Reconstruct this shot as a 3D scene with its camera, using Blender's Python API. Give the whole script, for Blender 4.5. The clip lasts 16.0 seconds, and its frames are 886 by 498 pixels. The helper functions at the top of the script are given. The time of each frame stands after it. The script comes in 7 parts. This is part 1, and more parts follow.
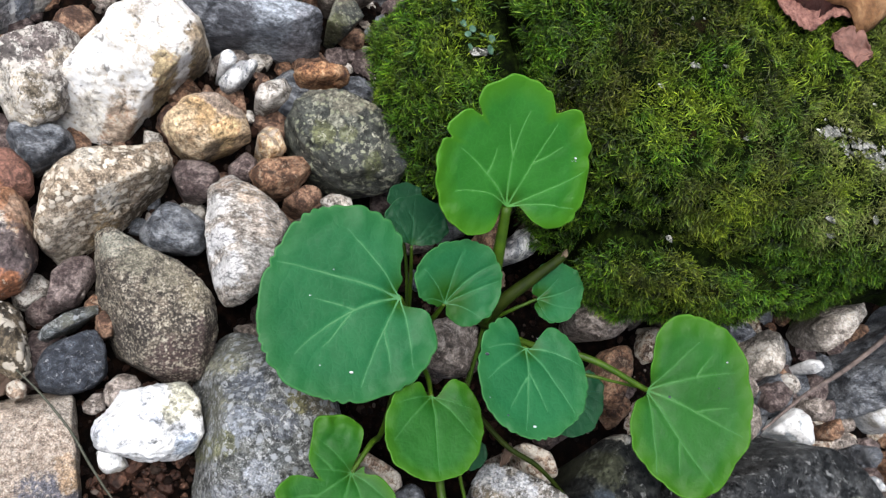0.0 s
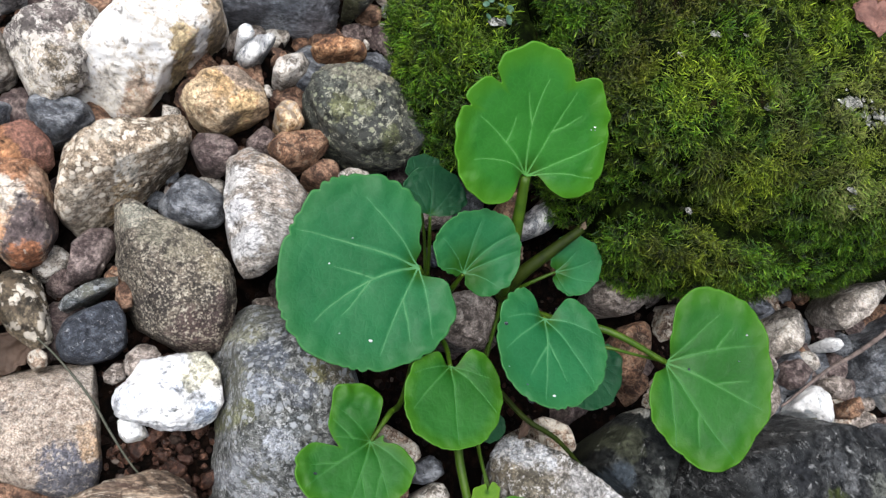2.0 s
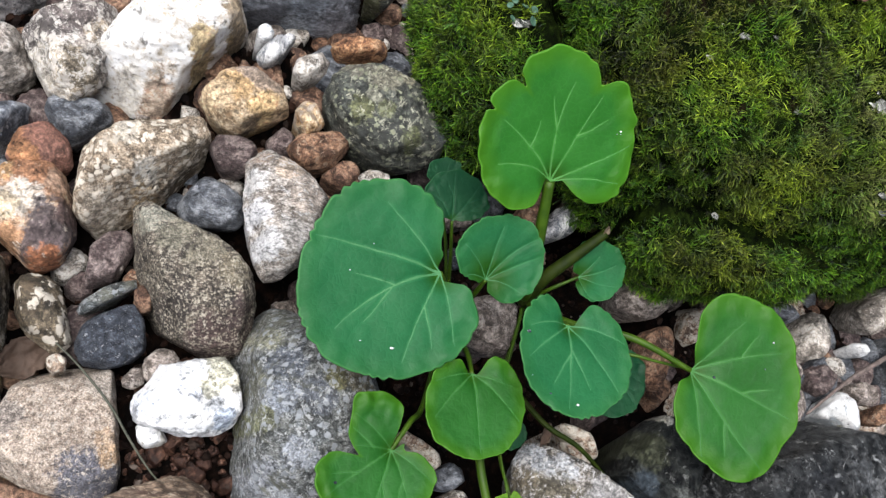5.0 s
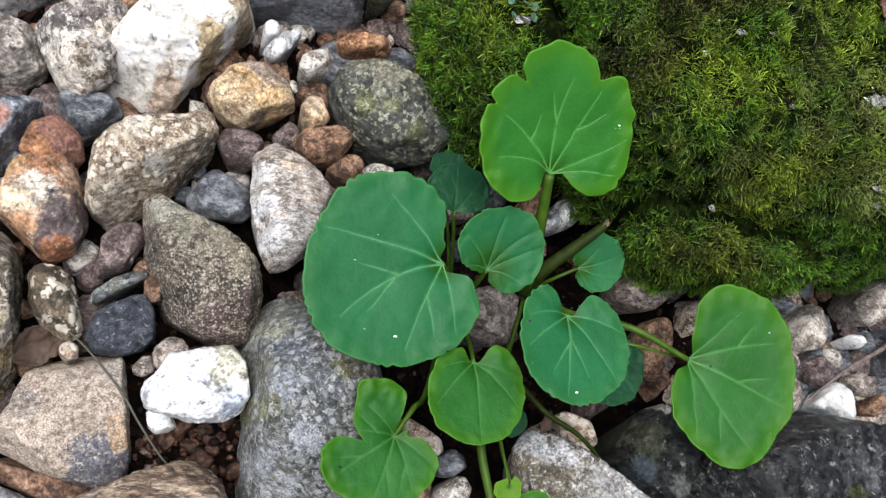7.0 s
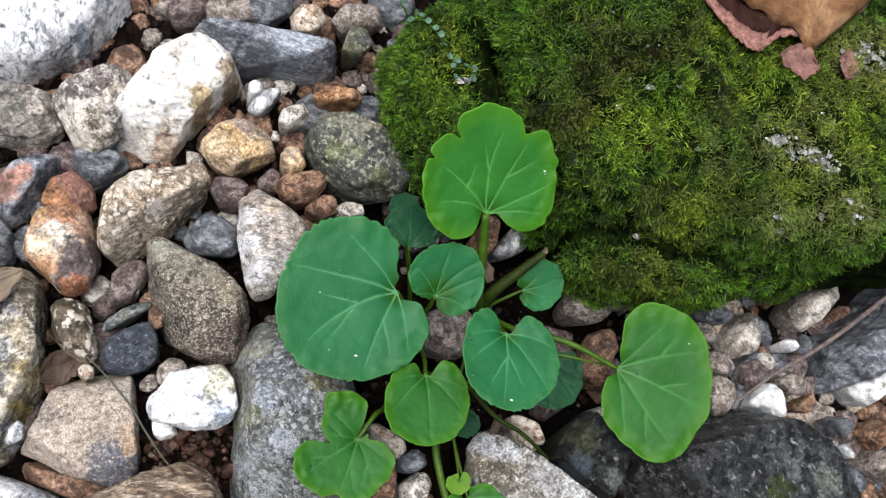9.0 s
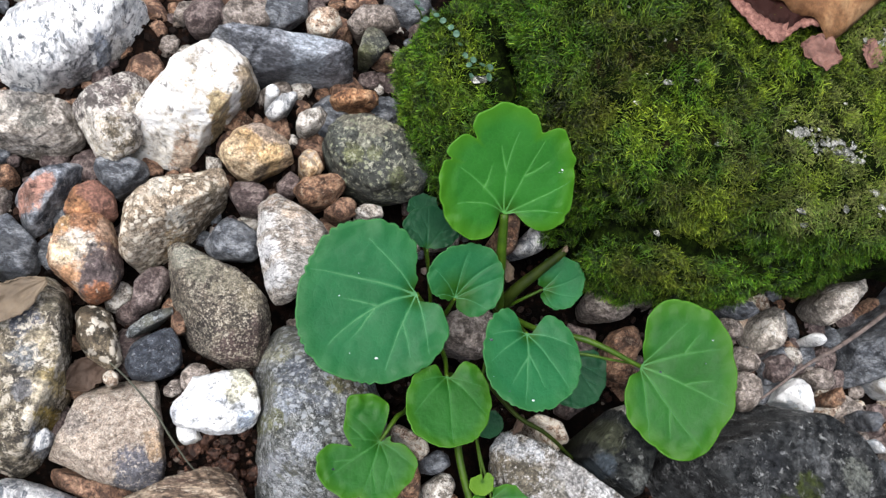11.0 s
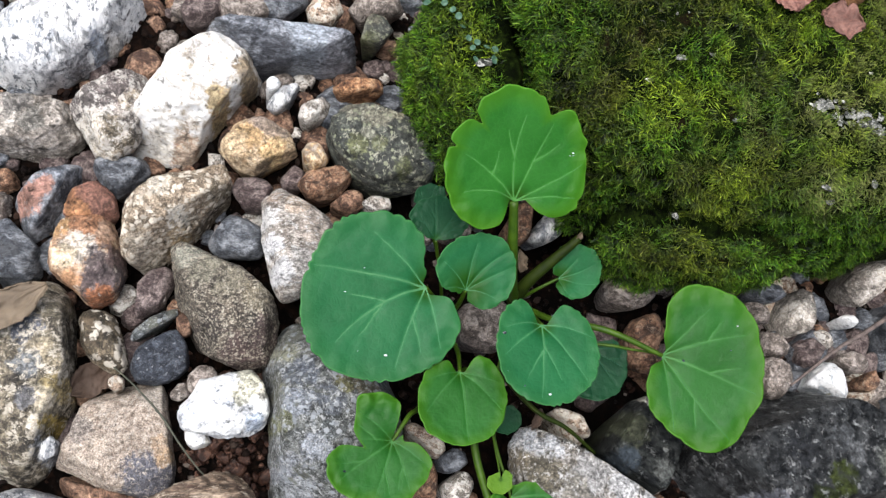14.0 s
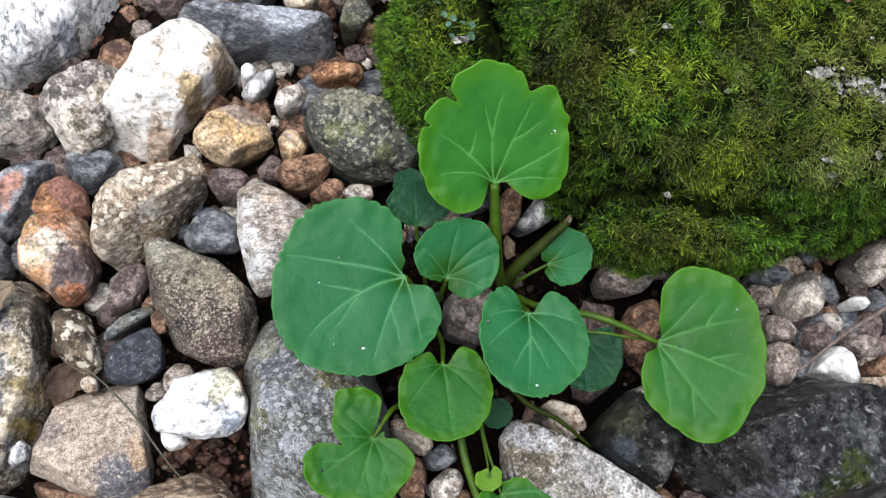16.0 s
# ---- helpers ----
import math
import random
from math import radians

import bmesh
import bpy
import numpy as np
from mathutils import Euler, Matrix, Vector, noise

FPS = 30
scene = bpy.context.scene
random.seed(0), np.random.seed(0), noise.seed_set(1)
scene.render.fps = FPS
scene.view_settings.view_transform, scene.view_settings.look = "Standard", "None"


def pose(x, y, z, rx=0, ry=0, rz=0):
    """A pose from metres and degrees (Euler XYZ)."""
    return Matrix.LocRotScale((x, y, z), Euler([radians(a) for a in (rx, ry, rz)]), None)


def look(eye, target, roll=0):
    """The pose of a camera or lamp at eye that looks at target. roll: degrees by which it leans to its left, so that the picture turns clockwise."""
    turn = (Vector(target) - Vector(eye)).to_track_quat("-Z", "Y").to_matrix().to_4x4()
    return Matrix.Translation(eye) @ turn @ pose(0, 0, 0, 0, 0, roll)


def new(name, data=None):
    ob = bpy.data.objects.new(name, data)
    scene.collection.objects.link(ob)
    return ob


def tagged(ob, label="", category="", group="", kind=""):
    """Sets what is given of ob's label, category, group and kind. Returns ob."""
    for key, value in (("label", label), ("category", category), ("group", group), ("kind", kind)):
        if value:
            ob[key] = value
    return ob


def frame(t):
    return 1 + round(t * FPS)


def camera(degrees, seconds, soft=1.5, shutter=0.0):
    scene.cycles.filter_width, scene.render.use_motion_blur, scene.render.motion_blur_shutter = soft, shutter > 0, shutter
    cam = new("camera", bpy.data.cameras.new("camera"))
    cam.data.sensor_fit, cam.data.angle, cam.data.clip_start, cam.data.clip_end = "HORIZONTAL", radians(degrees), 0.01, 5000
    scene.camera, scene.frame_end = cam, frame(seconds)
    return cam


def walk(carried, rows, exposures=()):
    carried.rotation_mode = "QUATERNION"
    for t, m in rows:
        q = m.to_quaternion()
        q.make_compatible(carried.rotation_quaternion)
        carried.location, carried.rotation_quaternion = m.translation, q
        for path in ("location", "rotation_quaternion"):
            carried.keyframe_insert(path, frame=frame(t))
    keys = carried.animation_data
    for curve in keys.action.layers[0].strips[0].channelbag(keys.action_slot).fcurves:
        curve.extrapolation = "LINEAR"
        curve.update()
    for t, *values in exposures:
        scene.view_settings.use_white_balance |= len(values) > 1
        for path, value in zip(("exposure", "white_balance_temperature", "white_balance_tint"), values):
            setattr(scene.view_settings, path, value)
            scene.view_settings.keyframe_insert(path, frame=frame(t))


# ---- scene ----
cam = camera(53.30, 16.0, soft=1.35)
walk(cam, [
    (0.0, pose(-0.08139, -0.09013, 0.27495, 19.235, -23.177, -0.759)),
    (0.5, pose(-0.07857, -0.09134, 0.27415, 19.021, -22.872, -0.605)),
    (1.0, pose(-0.08268, -0.09003, 0.26874, 18.911, -22.787, -0.590)),
    (1.5, pose(-0.08516, -0.09222, 0.26784, 18.839, -22.712, -0.463)),
    (2.0, pose(-0.08208, -0.09731, 0.27155, 18.931, -22.406, -0.537)),
    (2.5, pose(-0.08456, -0.09605, 0.26882, 18.759, -22.250, -0.317)),
    (3.0, pose(-0.08449, -0.09150, 0.26471, 18.519, -22.151, -0.142)),
    (3.5, pose(-0.08557, -0.09120, 0.26504, 18.270, -22.100, 0.019)),
    (4.0, pose(-0.08297, -0.09177, 0.26834, 18.273, -21.794, -0.024)),
    (6.5, pose(-0.08425, -0.09313, 0.26817, 17.990, -21.602, 0.254)),
    (7.0, pose(-0.08472, -0.09570, 0.27362, 17.882, -21.394, 0.239)),
    (7.5, pose(-0.09364, -0.10279, 0.30413, 17.840, -20.989, 0.367)),
    (8.0, pose(-0.09726, -0.10345, 0.32586, 17.680, -20.756, 0.604)),
    (8.5, pose(-0.08698, -0.10174, 0.32993, 17.682, -20.025, 0.209)),
    (9.0, pose(-0.07708, -0.09808, 0.32587, 17.769, -19.121, -0.424)),
    (9.5, pose(-0.07668, -0.09451, 0.32337, 17.639, -18.683, -0.661)),
    (10.0, pose(-0.07830, -0.09555, 0.32556, 17.787, -18.349, -0.894)),
    (10.2, pose(-0.07769, -0.09574, 0.32738, 17.699, -18.061, -0.815)),
    (12.3, pose(-0.07130, -0.09463, 0.32118, 17.520, -16.341, -1.561)),
    (12.5, pose(-0.07515, -0.09390, 0.32001, 17.428, -16.272, -1.548)),
    (13.0, pose(-0.07128, -0.09393, 0.31936, 17.583, -15.957, -1.822)),
    (13.5, pose(-0.06406, -0.09389, 0.31848, 17.533, -15.345, -2.148)),
    (14.0, pose(-0.06588, -0.09314, 0.31781, 17.492, -14.982, -2.321)),
    (14.5, pose(-0.06110, -0.09348, 0.31653, 17.340, -14.471, -2.478)),
    (15.0, pose(-0.05682, -0.09185, 0.30841, 17.382, -14.071, -2.765)),
    (15.5, pose(-0.05399, -0.09468, 0.30451, 17.479, -13.640, -3.012)),
    (16.0, pose(-0.04909, -0.09319, 0.30784, 17.571, -13.117, -3.352)),
])

# ---- world and light: open shade under a bright overcast sky ----
SUN_UP, SUN_TURN = radians(71), radians(-95)
world = bpy.data.worlds.new("sky")
scene.world = world
world.use_nodes = True
wn, wl = world.node_tree.nodes, world.node_tree.links
sky = wn.new("ShaderNodeTexSky")
sky.sky_type = "NISHITA"
sky.sun_disc = False
sky.sun_elevation, sky.sun_rotation = SUN_UP, SUN_TURN
sky.air_density, sky.dust_density, sky.ozone_density = 1.0, 6.0, 1.0
wl.new(sky.outputs[0], wn["Background"].inputs[0])
wn["Background"].inputs[1].default_value = 0.05
sun = new("sun", bpy.data.lights.new("sun", "SUN"))
sun.data.energy, sun.data.angle, sun.data.color = 2.0, radians(55), (0.97, 0.98, 0.99)
sun.matrix_world = look((0.3 * math.sin(SUN_TURN), 0.3 * math.cos(SUN_TURN), 0.3 * math.tan(SUN_UP)), (0, 0, 0))
scene.view_settings.exposure = 1.82

MM = 0.001


# ---- materials ----
def material(name):
    m = bpy.data.materials.new(name)
    m.use_nodes = True
    return m, m.node_tree.nodes, m.node_tree.links, m.node_tree.nodes["Principled BSDF"]


def noise_tex(n, l, vec, scale, detail=6, rough=0.6, dist=0.0):
    t = n.new("ShaderNodeTexNoise")
    t.inputs["Scale"].default_value, t.inputs["Detail"].default_value = scale, detail
    t.inputs["Roughness"].default_value, t.inputs["Distortion"].default_value = rough, dist
    l.new(vec, t.inputs["Vector"])
    return t.outputs["Fac"]


def ramp(n, l, fac, stops):
    r = n.new("ShaderNodeValToRGB")
    while len(r.color_ramp.elements) < len(stops):
        r.color_ramp.elements.new(0.5)
    for e, (p, c) in zip(r.color_ramp.elements, stops):
        e.position, e.color = p, (*c, 1) if len(c) == 3 else c
    l.new(fac, r.inputs[0])
    return r.outputs[0]


def mapped(n, l, value, low, high):
    r = n.new("ShaderNodeMapRange")
    l.new(value, r.inputs["Value"])
    r.inputs["From Min"].default_value, r.inputs["From Max"].default_value = low, high
    return r.outputs[0]


def grey(v):
    return (v, v, v)


def mix(n, l, fac, a, b, blend="MIX"):
    m = n.new("ShaderNodeMix")
    m.data_type, m.blend_type = "RGBA", blend
    for sock, v in ((m.inputs[0], fac), (m.inputs[6], a), (m.inputs[7], b)):
        if isinstance(v, (int, float)):
            sock.default_value = v
        elif isinstance(v, tuple):
            sock.default_value = (*v, 1)
        else:
            l.new(v, sock)
    return m.outputs[2]


def bump(n, l, height, strength, dist, normal=None):
    b = n.new("ShaderNodeBump")
    b.inputs["Strength"].default_value, b.inputs["Distance"].default_value = strength, dist
    l.new(height, b.inputs["Height"])
    if normal:
        l.new(normal, b.inputs["Normal"])
    return b.outputs[0]


def place_vec(n, l, stretch=(1, 1, 1), turn=0.0):
    """Object space, shifted for each object, so that no two stones share a pattern."""
    tc, info = n.new("ShaderNodeTexCoord"), n.new("ShaderNodeObjectInfo")
    m = n.new("ShaderNodeVectorMath")
    m.operation = "MULTIPLY_ADD"
    l.new(info.outputs["Random"], m.inputs[0])
    m.inputs[1].default_value = (3.1, 5.7, 2.3)
    l.new(tc.outputs["Object"], m.inputs[2])
    mp = n.new("ShaderNodeMapping")
    mp.inputs["Scale"].default_value = stretch
    mp.inputs["Rotation"].default_value = (0.3, 0.2, turn)
    l.new(m.outputs[0], mp.inputs["Vector"])
    return mp.outputs[0]


def rock(name, dark, mid, pale, speck=None, speck_at=0.62, grain=900, patch=90, patch_col=None, patch_at=0.6, rough=0.8,
         stretch=(1, 1, 1), turn=0.0, relief=0.9, shine=0.22, second=None, second_at=0.58, patches=(), crisp=1.0, flakes=None):
    """Weathered rock. patches: mineral patches of its own colour, each at (x, y) mm from the stone's middle, with a radius in mm.
    crisp: above 1 for finer, stronger grains. flakes: single mineral flakes, with their count a metre, the share of them that is pale, and a colour."""
    m, n, l, bs = material(name)
    vec = place_vec(n, l, stretch, turn)
    grain = grain * 1.35 * crisp
    broad = noise_tex(n, l, vec, patch, 8, 0.7, 0.8)
    fine = noise_tex(n, l, vec, grain, 10, 0.8)
    middle = noise_tex(n, l, vec, grain * 0.23, 12, 0.8, 0.3)
    col = ramp(n, l, middle, [(0.43, dark), (0.495, mid), (0.56, pale)])
    own = n.new("ShaderNodeTexCoord").outputs["Object"]
    ragged = noise_tex(n, l, vec, 260, 8, 0.75)
    for k, (px, py, pr, tint) in enumerate(patches):
        to = n.new("ShaderNodeVectorMath")
        to.operation = "MULTIPLY_ADD"
        l.new(own, to.inputs[0])
        to.inputs[1].default_value = (1 / (pr * MM), 1 / (pr * MM), 0)
        to.inputs[2].default_value = (-px / pr, -py / pr, 0)
        far = n.new("ShaderNodeVectorMath")
        far.operation = "LENGTH"
        l.new(to.outputs[0], far.inputs[0])
        uneven = n.new("ShaderNodeMath")
        uneven.operation = "MULTIPLY_ADD"
        l.new(ragged, uneven.inputs[0])
        uneven.inputs[1].default_value = 2.6
        l.new(far.outputs["Value"], uneven.inputs[2])
        f = ramp(n, l, mapped(n, l, uneven.outputs[0], 1.6, 2.9), [(0.42, grey(0.92)), (0.6, grey(0))])
        shade_of = ramp(n, l, middle, [(0.42, tuple(0.5 * c for c in tint)), (0.5, tint), (0.58, tuple(min(1.35 * c, 0.95) for c in tint))])
        col = mix(n, l, f, col, shade_of)
    # Mineral grains: cells of about a millimetre, bent by noise, each with its own shade.
    bent = n.new("ShaderNodeVectorMath")
    bent.operation = "MULTIPLY_ADD"
    wob = n.new("ShaderNodeTexNoise")
    wob.inputs["Scale"].default_value = grain * 0.7
    l.new(vec, wob.inputs["Vector"])
    l.new(wob.outputs["Color"], bent.inputs[0])
    bent.inputs[1].default_value = grey(1.1 / grain)
    l.new(vec, bent.inputs[2])
    cells = n.new("ShaderNodeTexVoronoi")
    cells.inputs["Scale"].default_value = grain * 1.3
    l.new(bent.outputs[0], cells.inputs["Vector"])
    shade = n.new("ShaderNodeSeparateColor")
    l.new(cells.outputs["Color"], shade.inputs[0])
    grains = ramp(n, l, shade.outputs[0], [(0.0, grey(0.08)), (0.3, grey(0.4)), (0.7, grey(0.6)), (1.0, grey(0.97))])
    col = mix(n, l, 0.38, col, grains, "OVERLAY")
    col = mix(n, l, 0.6 * crisp, col, ramp(n, l, fine, [(0.39, grey(0.1)), (0.5, grey(0.52)), (0.6, grey(0.98))]), "OVERLAY")
    if patch_col:
        f = ramp(n, l, broad, [(patch_at - 0.05, grey(0)), (patch_at + 0.01, grey(0.85))])
        col = mix(n, l, f, col, mix(n, l, ramp(n, l, fine, [(0.4, grey(0)), (0.6, grey(1))]), patch_col, tuple(0.45 * c for c in patch_col)))
    if second:
        shift = n.new("ShaderNodeMapping")
        shift.inputs["Location"].default_value = (1.7, 0.4, 2.9)
        l.new(vec, shift.inputs["Vector"])
        f = ramp(n, l, noise_tex(n, l, shift.outputs[0], patch * 0.9, 9, 0.72, 0.6), [(second_at - 0.04, grey(0)), (second_at + 0.02, grey(0.85))])
        col = mix(n, l, f, col, mix(n, l, ramp(n, l, fine, [(0.42, grey(0)), (0.58, grey(1))]), second, tuple(0.5 * c for c in second)))
    flecks = None
    if speck:
        s = noise_tex(n, l, vec, grain * 0.35, 10, 0.82, 0.4)
        flecks = f = ramp(n, l, s, [(speck_at - 0.07, grey(0)), (speck_at - 0.055, grey(0.95))])
        col = mix(n, l, f, col, mix(n, l, ramp(n, l, fine, [(0.4, grey(0)), (0.62, grey(1))]), tuple(0.7 * c for c in speck), tuple(min(1.15 * c, 0.92) for c in speck)))
    if flakes:
        count, share, tint = flakes
        sway = n.new("ShaderNodeVectorMath")
        sway.operation = "MULTIPLY_ADD"
        drift = n.new("ShaderNodeTexNoise")
        drift.inputs["Scale"].default_value, drift.inputs["Detail"].default_value = count * 1.6, 4
        l.new(vec, drift.inputs["Vector"])
        l.new(drift.outputs["Color"], sway.inputs[0])
        sway.inputs[1].default_value = grey(1.3 / count)
        l.new(vec, sway.inputs[2])
        grid = n.new("ShaderNodeTexVoronoi")
        grid.inputs["Scale"].default_value = count
        l.new(sway.outputs[0], grid.inputs["Vector"])
        lot = n.new("ShaderNodeSeparateColor")
        l.new(grid.outputs["Color"], lot.inputs[0])
        f = mix(n, l, 1.0, ramp(n, l, lot.outputs[0], [(1 - share - 0.03, grey(0)), (1 - share + 0.03, grey(0.95))]), ramp(n, l, grid.outputs["Distance"], [(0.42, grey(1)), (0.55, grey(0))]), "MULTIPLY")
        col = mix(n, l, f, col, ramp(n, l, lot.outputs[1], [(0.0, tuple(0.6 * c for c in tint)), (1.0, tint)]))
        flecks = f
    dirt = ramp(n, l, noise_tex(n, l, vec, patch * 0.55, 9, 0.75), [(0.4, grey(0.58)), (0.54, grey(0.76))])
    col = mix(n, l, 1.0, col, dirt, "MULTIPLY")
    pits = ramp(n, l, noise_tex(n, l, vec, grain * 0.45, 6, 0.75, 0.6), [(0.36, grey(0.35)), (0.42, grey(1.0))])
    col = mix(n, l, 1.0, col, pits, "MULTIPLY")
    l.new(col, bs.inputs["Base Color"])
    l.new(ramp(n, l, fine, [(0.35, grey(max(rough - 0.25, 0.15))), (0.65, grey(min(rough + 0.1, 1)))]), bs.inputs["Roughness"])
    bs.inputs["Specular IOR Level"].default_value = shine
    nb = bump(n, l, middle, relief * 0.55, 0.0018)
    nb = bump(n, l, pits, relief * 0.8, 0.0007, nb)
    if flecks:
        nb = bump(n, l, flecks, relief * 0.6, 0.0006, nb)
    l.new(bump(n, l, fine, relief * 0.75, 0.0007, nb), bs.inputs["Normal"])
    return m


